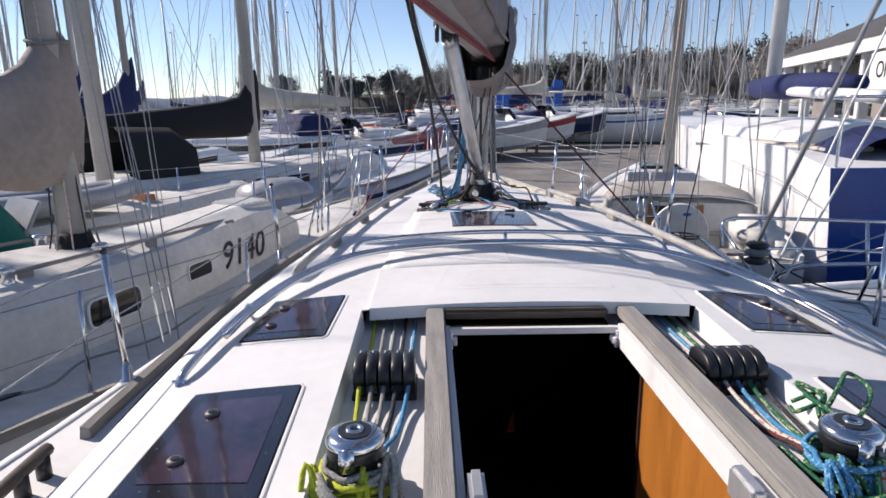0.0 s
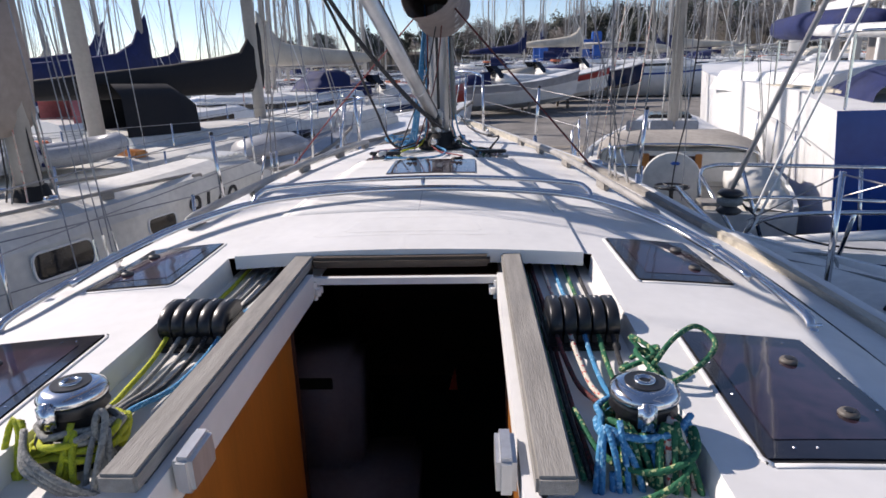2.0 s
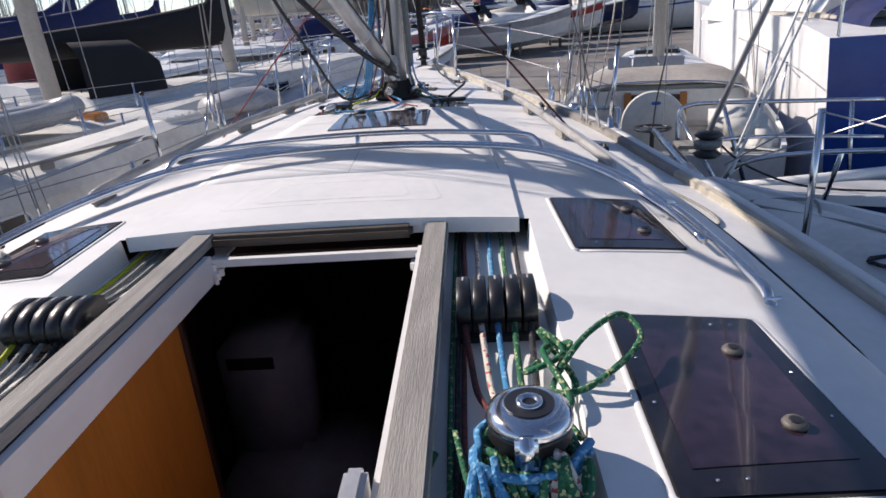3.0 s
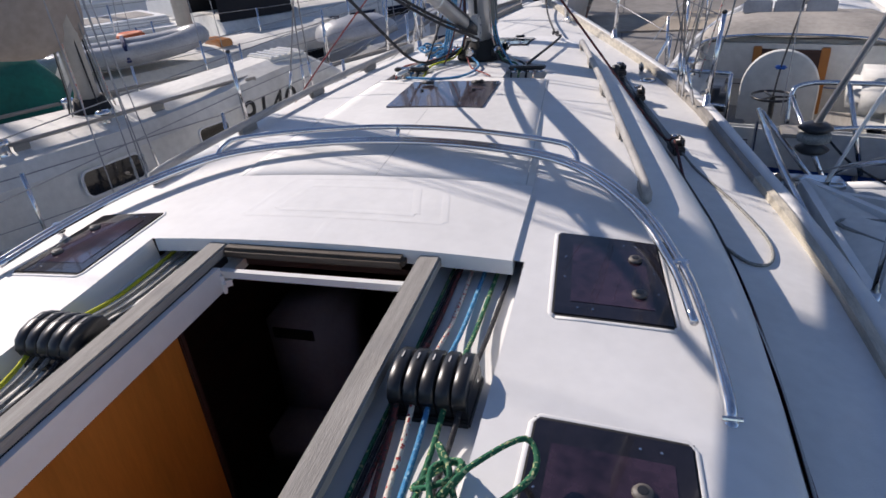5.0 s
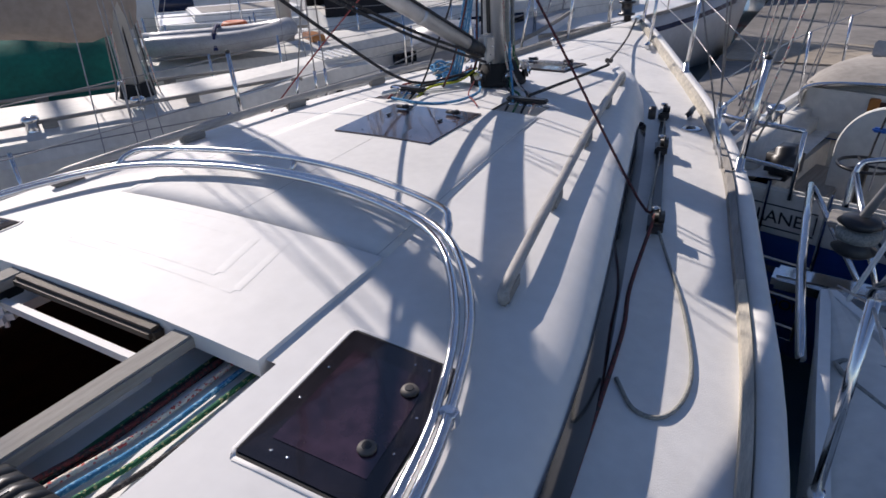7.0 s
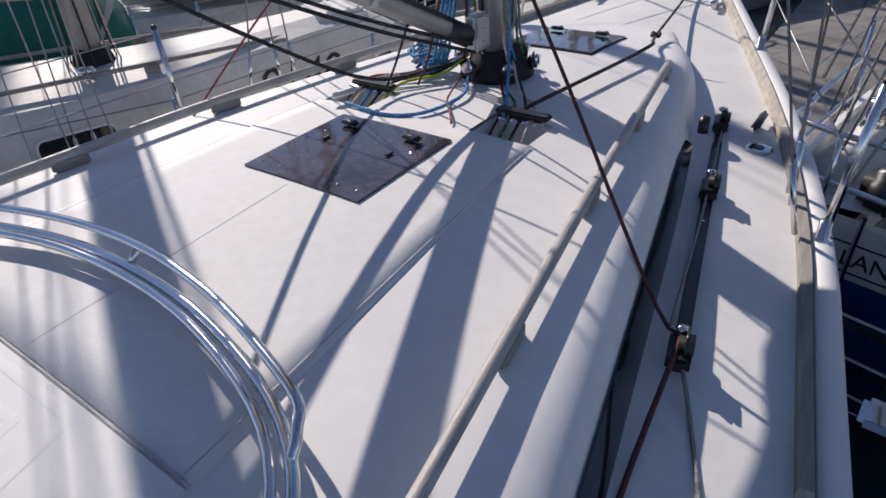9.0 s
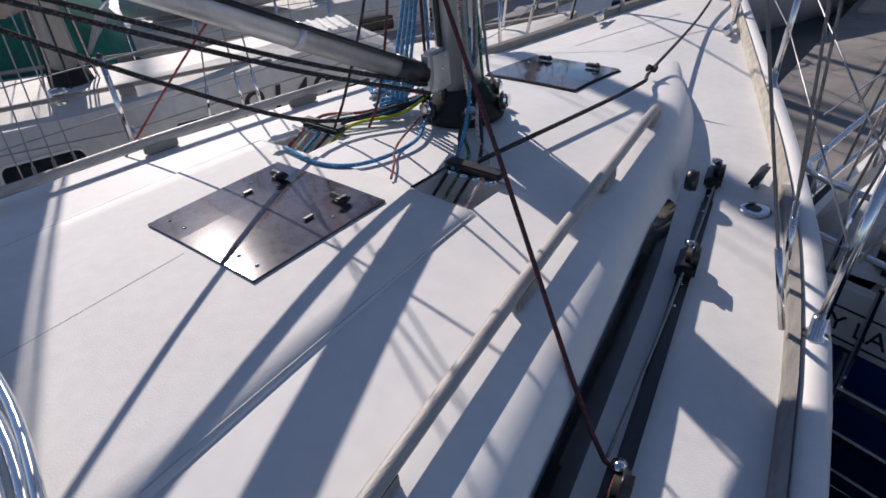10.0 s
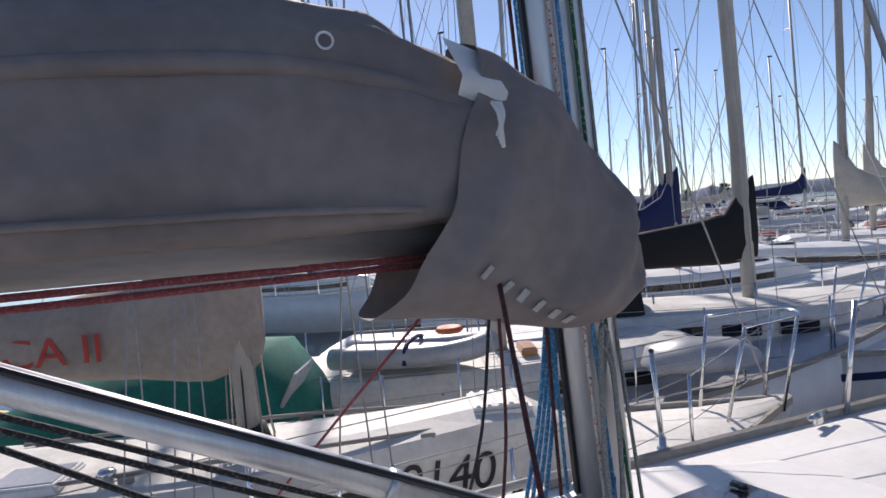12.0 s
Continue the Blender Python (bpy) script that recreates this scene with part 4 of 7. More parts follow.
for f in [k / 36 for k in range(37)]:
    ring = []
    for k in range(64):
        a = 2 * math.pi * k / 64
        edge = 0.27 + 0.28 * ((1 - math.sin(a)) / 2) ** 1.5 + 0.006 * math.sin(9 * a)
        ring.append(tuple(flap(-0.22 + f * (edge + 0.22), a)))
    rings.append(ring)
part("front_flap", loft(rings, caps=False), TAUPE, cover, "taupe canvas flap laced round the mast", smooth=True)
# sailcloth that shows between cover and flap
bm = bmesh.new()
loft([[tuple(BO + BA * (0.24 + 0.035 * k) + BN * (0.205 - 0.03 * abs(j - 1)) + Vector((0, 0, 0.26 + 0.035 * j + 0.012 * k))) for j in range(5)] for k in range(4)], close=False, caps=False, bm=bm)
part("sailcloth", bm, WHITE_PAINT, cover, "white sailcloth showing through the lacing", smooth=True)
# reef strap, ring and hem on the starboard face
hem = [BO + BA * d + BN * (w * 1.02 + 0.012) + Vector((0, 0, lo + 0.09 - BO.z)) for d, w, lo, hi in SECT[6:]]
part("hem", tube(hem, 0.009, 6, 3), TAUPE, cover, smooth=True)
fold = [BO + BA * d + BN * (0.168 - 0.012 * abs(d - 0.9)) + Vector((0, 0, z - BO.z)) for d, z in ((0.30, 2.16), (0.38, 2.19), (0.55, 2.235), (0.75, 2.255), (1.0, 2.25), (1.3, 2.225), (1.7, 2.19), (2.3, 2.13))]
part("fold", tube(fold, 0.022, 8, 4), TAUPE, cover, smooth=True)
ring_c = BO + BA * 0.62 + BN * 0.178 + Vector((0, 0, 0.40))
rp = [ring_c + BA * (0.016 * math.cos(a)) + Vector((0, 0, 0.016 * math.sin(a))) for a in [2 * math.pi * k / 16 for k in range(17)]]
part("ring", tube(rp, 0.0028, 6, 1), WHITE_PAINT, cover, "small white ring")
for k in range(4):
    st = BO + BA * (0.275 + 0.006 * k) + BN * 0.226 - Vector((0, 0, 0.09))
    part("lacing_tail", tube([st + Vector((0, 0, 0.36)), st + BN * 0.01 + Vector((0.004 * k, 0, 0.33)), st + BN * 0.006 - BA * (0.01 * k - 0.015) + Vector((0, 0, 0.29 - 0.008 * k))], 0.005, 5, 3), WHITE_PAINT, cover, "frayed white lacing end")
# plain bars where the maker's mark stands
for k, (d, z) in enumerate(((0.328, 1.819), (0.268, 1.782), (0.225, 1.757), (0.18, 1.728), (0.137, 1.702), (0.095, 1.683))):
    w, lo, hi = sect(d)
    u = min(0.98, abs(z + 0.01 - (lo + hi) / 2) / ((hi - lo) / 2)) ** (1 / 0.85)
    a = -math.asin(u)
    q, q1, q2 = flap(d, a), flap(d + 0.02, a), flap(d, a + 0.06)
    nrm = (q1 - q).cross(q2 - q).normalized()
    nrm = nrm if nrm.dot(BN) > 0 else -nrm
    along = (q - q1 + Vector((0, 0, -0.012))).normalized()
    along = (along - nrm * along.dot(nrm)).normalized()
    turn = Matrix((along, nrm.cross(along), nrm)).transposed()
    glyph = box(q + nrm * 0.006, (0.018, 0.034, 0.002), 0.0005, turn)
    part("mark", glyph, GREY_INK, cover, "pale printed mark")
# red reefing lines below the boom
for k in range(2):
    rope("reefing_line", [BO + BA * 0.45 + Vector((0.12, 0, -0.04 - 0.016 * k)), BO + BA * 1.6 + Vector((0.10, 0, -0.035 - 0.02 * k)), BO + BA * 4.0 + Vector((0.06, 0, -0.07))], 0.008, R_RED, "faded red reefing line along the boom", 4, group="reefing lines")

# black control lines from the mast foot aft
for dx, dz in ((0.0, 0.0), (0.012, -0.028)):
    rope("control_line", [(0.02 + dx, 4.17, 1.095 + dz), (-0.13 + dx, 3.72, 1.285 + dz), (-0.30 + dx, 3.1, 1.595 + dz), (-0.38 + dx, 2.68, 1.81 + dz), (-0.43 + dx, 2.3, 2.02 + dz), (-0.40, 2.0, 2.2)], 0.0075, R_BLACK, "black rope below the vang", 4, group="vang lines")
rope("control_line", [(-0.12, 4.24, 0.985), (-0.26, 3.92, 1.0), (-0.30, 3.44, 1.275), (-0.36, 2.85, 1.68), (-0.42, 2.45, 1.93), (-0.46, 2.1, 2.12), (-0.44, 1.85, 2.22)], 0.0075, R_BLACK, "black rope from the mast foot to the boom", 5, group="vang lines")
rope("downhaul", [(-0.86, 3.5, 0.86), (-0.57, 3.68, 1.22), (-0.10, 3.95, 1.75)], 0.004, R_RED, "thin red line from the cover to the deck edge", 3)
# ropes from the mast foot into the two pockets
rnd = random.Random(7)
for s, lot in ((1, (R_BLACK, R_GREEN, R_BLACK, R_WHITE)), (-1, (R_YELLOW, R_BLACK, R_BLUE, R_WHITE, R_RED))):
    for k, m_ in enumerate(lot):
        x1 = s * (0.25 + 0.04 * k)
        rope("control_line", [(s * 0.1, 4.33, 1.0), (s * (0.14 + 0.03 * k), 4.2 + rnd.uniform(-0.05, 0.05), 0.955), (x1 - s * 0.02, 4.05, 0.948), (x1, 3.93, 0.90), (x1, 3.85, 0.85)], 0.0058, m_, "control line from the mast foot into the deck duct", 5, group="mast foot lines")
for k, m_ in enumerate((R_BLUE, R_BLUE, R_GREY, R_BLUE)):
    coil(-0.22 - 0.02 * k, 4.24 + 0.02 * k, 0.955 + 0.01 * k, 0.05 + 0.008 * k, 2.5, 0.006, m_, "blue and grey rope coiled at the mast foot", 40 + k, wob=0.018)
for k in range(4):
    rope("halyard_tail", [(-0.078, 4.33 - 0.012 * k, 1.75), (-0.10 - 0.008 * k, 4.30 - 0.01 * k, 1.4), (-0.135 - 0.01 * k, 4.27 - 0.015 * k, 1.12), (-0.16 - 0.012 * k, 4.25 - 0.012 * k, 0.975)], 0.0062, R_BLUE, "blue halyard tail hanging beside the mast", 5, group="halyard tails")
rope("halyard_tail", [(0.095, 4.31, 1.25), (0.13, 4.25, 1.05), (0.22, 4.08, 0.965), (0.27, 3.97, 0.94)], 0.0055, R_BLUE, "blue line led from the mast to the duct", 5, group="halyard tails")
rope("downhaul", [(0.02, 4.02, 1.74), (-0.06, 4.02, 1.4), (-0.19, 4.0, 1.08), (-0.24, 3.97, 0.955)], 0.0045, R_BLACK, "thin black line from the cover to the deck duct", 5, group="cover downhauls")
rope("downhaul", [(0.05, 4.02, 1.74), (0.0, 4.05, 1.4), (-0.1, 4.07, 1.08), (-0.15, 4.05, 0.955)], 0.0045, R_DKRED, "thin dark red line from the cover to the mast foot", 5, group="cover downhauls")
rope("loose_rope", [(-0.30, 3.80, 0.945), (-0.1, 3.78, 0.943), (0.02, 3.86, 0.943), (0.05, 4.05, 0.946), (-0.02, 4.2, 0.96)], 0.0065, R_BLUE, "blue rope lying slack on the deck", 6)
rope("loose_rope", [(-0.05, 4.2, 0.96), (0.02, 4.0, 0.946), (0.1, 3.9, 0.945), (0.16, 3.82, 0.945)], 0.004, R_RED, "thin red line lying on the deck", 6)
for s in (-1, 1):
    org = thing("deck_organiser", "black sheave box at the mouth of the rope duct", "deck organiser", group="deck organisers")
    part("box", box((s * 0.33, 4.0, 0.945), (0.2, 0.045, 0.02), 0.006), BLACK, org)
    for k in range(4):
        part("sheave", lathe([(0.001, -0.006), (0.019, -0.006), (0.015, 0), (0.019, 0.006), (0.001, 0.006)], 12, (s * (0.26 + 0.045 * k), 3.985, 0.93)), STEEL, org)
shackle = thing("snap_block", "small white and steel block with a knotted line", "block")
part("cheek", box((-0.33, 3.83, 0.965), (0.03, 0.11, 0.022), 0.009, Euler((0, 0, -0.3)).to_matrix()), WHITE_PAINT, shackle, smooth=True)
part("pin", tube([(-0.35, 3.89, 0.975), (-0.30, 3.88, 0.975)], 0.006, 8), STEEL, shackle)

# shrouds, stays and side gear
for s in (-1, 1):
    for y0, top, dy in ((4.30, (0.82, 4.15 - RAKE * 9, 9.05), 0), (4.22, (0.80, 4.1 - RAKE * 5, 5.25), 0), (4.05, (0.05, 4.3 - RAKE * 5, 5.2), 0)):
        x0 = half(y0, s) - 0.03
        rope("shroud", [(s * x0, y0, 0.72), (s * top[0], top[1], top[2])], 0.004, WIRE, "steel wire shroud with a turnbuckle", 1, 6, group="shrouds", category="rigging wire")
        d = (Vector((s * top[0], top[1], top[2])) - Vector((s * x0, y0, 0.72))).normalized()
        tb = link_mesh("turnbuckle", tube([Vector((s * x0, y0, 0.72)), Vector((s * x0, y0, 0.72)) + d * 0.22], 0.0085, 8, 1), STEEL)
        tagged(tb, "polished steel turnbuckle at the shroud foot", "turnbuckle", "turnbuckles")
forestay = rope("forestay", [(0, 6.95, 0.9), (0, 4.0, 13.0)], 0.03, BLACKCANVAS, "furled headsail on the forestay", 1, 10, category="rigging wire")
rope("backstay", [(0, -3.2, 0.7), (0, 3.7, 13.3)], 0.004, WIRE, "thin steel wire backstay", 1, 6, category="rigging wire")

stanchions = {}
for s in (-1, 1):
    pts_top, pts_mid = [], []
    for y in ((0.2, 1.98, 3.75, 5.55) if s < 0 else (4.08, 5.55)):
        lean = 0.03
        x, z = s * (half(y, s) + 0.045), edge_z(y, s) + 0.03
        st = thing("stanchion", "polished stainless stanchion on the toe rail", "stanchion", group="guardrail stanchions")
        part("tube", tube([(x, y, z), (x + s * lean, y, z + 0.47)], 0.0125, 10, 1), STEEL, st, smooth=True)
        part("socket", lathe([(0.001, 0), (0.03, 0), (0.03, 0.006), (0.018, 0.01), (0.017, 0.06), (0.001, 0.06)], 14, (x, y, z)), STEEL, st, smooth=True)
        part("cap", lathe([(0.001, 0), (0.014, 0), (0.012, 0.012), (0.001, 0.016)], 10, (x + s * lean, y, z + 0.468)), BLACK, st, smooth=True)
        pts_top.append((x + s * lean, y, z + 0.45))
        pts_mid.append((x + s * 0.015, y, z + 0.24))
    pts_top.append((s * 0.33, 6.6, 1.30))
    pts_mid.append((s * 0.33, 6.6, 1.1))
    for p in (pts_top, pts_mid):
        rope("lifeline", p, 0.003, WIRE, "thin steel wire lifeline", 1, 5, group="lifelines", category="lifeline")
pul = thing("pulpit", "stainless bow pulpit with white fairleads", "pulpit")
part("top_rail", tube([(-0.33, 6.55, 1.34), (-0.2, 7.0, 1.38), (0, 7.2, 1.38), (0.2, 7.0, 1.38), (0.33, 6.55, 1.34)], 0.0125, 10, 6), STEEL, pul, smooth=True)
for x, y, tx, ty in ((-0.33, 6.4, -0.33, 6.55), (0.33, 6.4, 0.33, 6.55), (-0.14, 6.9, -0.16, 7.06), (0.14, 6.9, 0.16, 7.06)):
    part("leg", tube([(x, y, sheer(y)), (tx, ty, 1.36)], 0.0125, 10, 1), STEEL, pul, smooth=True)
part("fairlead", box((0.07, 7.02, 0.9), (0.06, 0.2, 0.05), 0.015), STEEL, pul)
roller = link_mesh("furling_drum", lathe([(0.001, 0), (0.07, 0), (0.07, 0.015), (0.045, 0.02), (0.045, 0.09), (0.07, 0.095), (0.07, 0.11), (0.001, 0.11)], 18, (0, 6.9, 0.95)), BLACK)
tagged(roller, "black furling drum at the bow", "furling drum")
for s in (-1, 1):
    for y in (4.75, 6.2):
        cl = link_mesh("mooring_cleat", box((s * (half(y) - 0.08), y, sheer(y) + 0.045), (0.03, 0.18, 0.022), 0.01), STEEL if y > 5 else BLACK)
        box_ = box((s * (half(y) - 0.08), y, sheer(y) + 0.02), (0.025, 0.06, 0.04), 0.006)
        part("foot", box_, STEEL, cl)
        tagged(cl, "small mooring cleat on the side deck", "cleat", "cleats")
drain = thing("deck_filler", "round stainless filler cap in the side deck", "deck filler")
part("plate", lathe([(0.001, 0), (0.05, 0), (0.048, 0.005), (0.036, 0.006), (0.001, 0.006)], 24, (0.985, 4.60, sheer(4.6) + 0.004)), STEEL, drain, smooth=True)
part("centre", lathe([(0.001, 0.0055), (0.02, 0.0055), (0.018, 0.009), (0.001, 0.009)], 16, (0.985, 4.60, sheer(4.6) + 0.004)), BLACK, drain)

# genoa track with cars, starboard and port
for s in (-1, 1):
    tr = thing("genoa_track", "black genoa track with sliding cars on the side deck", "genoa track", group="genoa tracks")
    P0, P1 = Vector((s * 0.815, 4.72, sheer(4.7) + 0.014)), Vector((s * 1.09, 3.36, sheer(3.4) + 0.014))
    rot = Euler((0, 0, math.atan2(P1.y - P0.y, P1.x - P0.x) - math.pi / 2)).to_matrix()
    part("rail", box((P0 + P1) / 2, (0.034, (P1 - P0).length, 0.022), 0.004, rot), BLACK, tr)
    for k in range(14):
        q = P0.lerp(P1, (k + 0.5) / 14) + Vector((0, 0, 0.0115))
        part("hole", lathe([(0.001, 0), (0.006, 0), (0.005, 0.001), (0.001, 0.001)], 8, q), STEEL, tr)
    for u, h in ((0.02, 0.05), (0.40, 0.06), (0.97, 0.055)):
        q = P0.lerp(P1, u)
        car = part("car", box(q + Vector((0, 0, 0.02)), (0.055, 0.11, 0.04), 0.008, rot), BLACK, tr)
        part("sheave_cheek", box(q + Vector((0.012, 0, 0.05)), (0.035, 0.075, h), 0.014, rot), BLACK, car, smooth=True)
        part("knob", lathe([(0.001, 0), (0.014, 0), (0.016, 0.01), (0.001, 0.014)], 10, q + Vector((-0.01, 0.03, 0.06))), STEEL, car, smooth=True)
rope("car_line", [(0.835, 4.66, 0.74), (0.90, 4.3, 0.735), (0.97, 3.9, 0.735), (1.04, 3.45, 0.74)], 0.004, R_GREY, "thin grey line along the genoa track", 4)
blk = link_mesh("deck_block", lathe([(0.001, -0.018), (0.032, -0.018), (0.036, 0), (0.032, 0.018), (0.001, 0.018)], 14), BLACK)
blk.matrix_world = pose(0.79, 4.55, 0.79, 0, 90, 10)
tagged(blk, "black block standing beside the genoa track", "block")
rope("sheet", [(1.075, 3.44, 0.75), (1.0, 3.46, 0.77), (0.63, 3.68, 1.2), (0.3, 3.87, 1.585), (0.12, 3.975, 1.795)], 0.0055, R_DKRED, "dark red sheet rising from the aft car", 4)
rope("sheet", [(1.075, 3.42, 0.74)] + [(x, y, deck_z(x, y) + 0.007) for x, y in ((1.105, 3.0), (1.15, 2.75), (1.19, 2.35), (1.225, 1.9), (1.24, 1.2), (1.24, 0.9))], 0.0065, R_DKRED, "dark red sheet lying along the side deck", 5)
rope("sheet", [(1.09, 3.38, 0.72)] + [(x, y, deck_z(x, y) + 0.006) for x, y in ((1.16, 3.25), (1.26, 3.0), (1.335, 2.75), (1.35, 2.6), (1.32, 2.49), (1.255, 2.47), (1.19, 2.55))], 0.0055, R_GREY, "thin grey line in a loop on the side deck", 6)
rope("jack_line", [(0.33, 4.02, 0.96), (0.42, 4.9, 0.93), (0.36, 5.21, 0.90), (0.2, 6.2, 0.87), (0.1, 6.85, 0.93)], 0.0075, R_BLACK, "black knotted rope stretched along the foredeck", 6)
knot = link_mesh("rope_knot", tube([(0.36 + 0.018 * math.cos(a), 5.21 + 0.02 * math.sin(a), 0.905 + 0.006 * math.sin(3 * a)) for a in [k * 0.5 for k in range(16)]], 0.0075, 6, 2), R_BLACK)
tagged(knot, "knot in the black foredeck rope", "rope")
for x, y in ((1.10, 2.02), (1.12, 1.55), (1.13, 2.35)):
    ey = link_mesh("pad_eye", tube([(x - 0.016, y, sheer(y) + 0.006), (x - 0.012, y, sheer(y) + 0.026), (x + 0.012, y, sheer(y) + 0.026), (x + 0.016, y, sheer(y) + 0.006)], 0.004, 6, 4), STEEL)
    tagged(ey, "small steel pad eye on the side deck", "pad eye", "pad eyes")


# ---- water, quay and distance ----
def sheet(name, x0, x1, y0, y1, z, material, thick=0.0):
    bm = bmesh.new()
    if thick:
        box(((x0 + x1) / 2, (y0 + y1) / 2, z - thick / 2), (x1 - x0, y1 - y0, thick), bm=bm)
    else:
        bm.faces.new([bm.verts.new(p) for p in ((x0, y0, z), (x1, y0, z), (x1, y1, z), (x0, y1, z))])
    return tagged(link_mesh(name, bm, material, smooth=False), kind="structure")


sheet("water", -2500, 2500, -2500, 2500, -0.62, WATER)
sheet("ground", 0.1, 120, 7.35, 170, -0.40, CONCRETE, 0.6)
sheet("pavement", 0.2, 20, 12.3, 14.2, -0.37, SAND, 0.1)
for k in range(12):
    x = 0.8 + k * 3.0
    jt = link_mesh("pavement_joint", box((x, 30, -0.396), (0.02, 42, 0.006)), ROOF, smooth=False)
    tagged(jt, kind="structure")


def ridge(name, pts, depth, material, seed):
    """A wooded rise along a line of (x, y, height)."""
    bm = bmesh.new()
    rows = []
    for i in range(len(pts) - 1):
        a, b = Vector(pts[i]), Vector(pts[i + 1])
        for k in range(24):
            p = a.lerp(b, k / 24)
            h = p.z * (0.85 + 0.35 * noise.noise(Vector((p.x * 0.03 + seed, p.y * 0.03, 0)))) + 0.12 * p.z * noise.noise(Vector((p.x * 0.2 + seed, p.y * 0.2, 3)))
            d = Vector((p.x, p.y, 0)).normalized()
            rows.append([(p.x, p.y, -0.5), (p.x + d.x * depth * 0.3, p.y + d.y * depth * 0.3, h * 0.75), (p.x + d.x * depth, p.y + d.y * depth, h), (p.x + d.x * depth * 2, p.y + d.y * depth * 2, -0.5)])
    loft(rows, close=False, caps=False, bm=bm)
    return tagged(link_mesh(name, bm, material), kind="structure")


ridge("backdrop", [(-900, -300, 16), (-800, 300, 20), (-560, 620, 17), (-260, 760, 14), (60, 760, 16), (420, 700, 24), (800, 500, 30), (950, -100, 25)], 60, HAZY_HILL, 3)
# Brown woodland, lightened to carry the haze in its colour.
WOOD = mat("hazed_winter_woodland", (0.13, 0.118, 0.098), 0.95, vary=0.3, scale=0.4, bump=0.6, bscale=2)
ridge("ground_wooded", [(-60, 190, 2.5), (-20, 180, 6), (10, 175, 8), (40, 165, 11), (75, 150, 15), (110, 120, 15), (130, 60, 14)], 8, WOOD, 9)


# ---- trees ----
def tree_mesh(seed, height, evergreen):
    rnd = random.Random(seed)
    tr = thing("tree", "dark evergreen tree on the far bank" if evergreen else "bare winter tree on the far bank", "tree", group="trees on the bank")
    limbs = bmesh.new()
    tube([(0, 0, -0.5), (0.1, 0, height * 0.35), (rnd.uniform(-0.3, 0.3), 0.1, height * 0.85)], height * 0.022, 7, 4, bm=limbs, taper=0.2)
    tips = []
    for k in range(14):
        a, u = rnd.uniform(0, 6.28), rnd.uniform(0.28, 0.85)
        r = height * rnd.uniform(0.14, 0.34) * (1.25 - u)
        z = height * u
        e = Vector((r * math.cos(a), r * math.sin(a), z + r * rnd.uniform(0.4, 1.0)))
        tube([(0.05, 0, z), e * 0.5 + Vector((0, 0, z * 0.5)), e], height * 0.008, 5, 3, bm=limbs, taper=0.25)
        tips.append((Vector((0, 0, z)), e))
    part("trunk", limbs, BARK, tr, smooth=True)
    crown = bmesh.new()
    n = 900 if evergreen else 700
    for k in range(n):
        a, b = rnd.choice(tips)
        p = a.lerp(b, rnd.uniform(0.35, 1.1)) + Vector([rnd.gauss(0, height * (0.055 if evergreen else 0.05)) for _ in range(3)])
        d = Vector((rnd.uniform(-1, 1), rnd.uniform(-1, 1), rnd.uniform(-0.3, 1))).normalized()
        s = d.orthogonal().normalized()
        ln_, wd = (height * 0.045, height * 0.022) if evergreen else (height * 0.075, height * 0.004)
        v = [crown.verts.new(q) for q in (p - s * wd, p + s * wd, p + d * ln_ + s * wd * 0.4, p + d * ln_ - s * wd * 0.4)]
        crown.faces.new(v)
    part("crown", crown, LEAF if evergreen else TWIG, tr)
    return tr


kinds = [tree_mesh(s, 9, s % 3 == 0) for s in range(6)]
rnd = random.Random(11)
for k, o in enumerate(kinds):
    o.matrix_world = pose(-34 + 14 * k, 150 + k, 0)
def plant(x, y, z, sc):
    copy_thing(rnd.choice(kinds), pose(x, y, z, 0, 0, rnd.uniform(0, 360)) @ Matrix.Diagonal((sc, sc, sc, 1)))
for k in range(60):
    u = k / 59
    plant(-45 + 125 * u + rnd.uniform(-2, 2), 158 - 30 * max(0, u - 0.5) + rnd.uniform(-9, 6), 0.2 + 2.5 * u, rnd.uniform(0.75, 1.15) * (0.8 + 0.55 * u))
for k in range(130):
    u = (k + rnd.random()) / 130
    plant(-30 + 150 * u, 172 - 45 * max(0, u - 0.45) + rnd.uniform(-6, 12), 0.5 + 4.0 * u, rnd.uniform(0.8, 1.2) * (0.75 + 0.55 * min(1, 2 * u)))
for k in range(22):
    plant(60 + rnd.uniform(-6, 30), 70 + k * 3.2 + rnd.uniform(-3, 3), 1.5, rnd.uniform(0.9, 1.3))
for x, y, s in ((-37, 170, 0.9), (-66, 230, 0.9), (-72, 235, 0.7), (-60, 240, 1.0), (-90, 260, 0.8), (-120, 190, 0.8), (-128, 195, 0.8), (-135, 192, 0.7)):
    plant(x, y, -0.3, s)


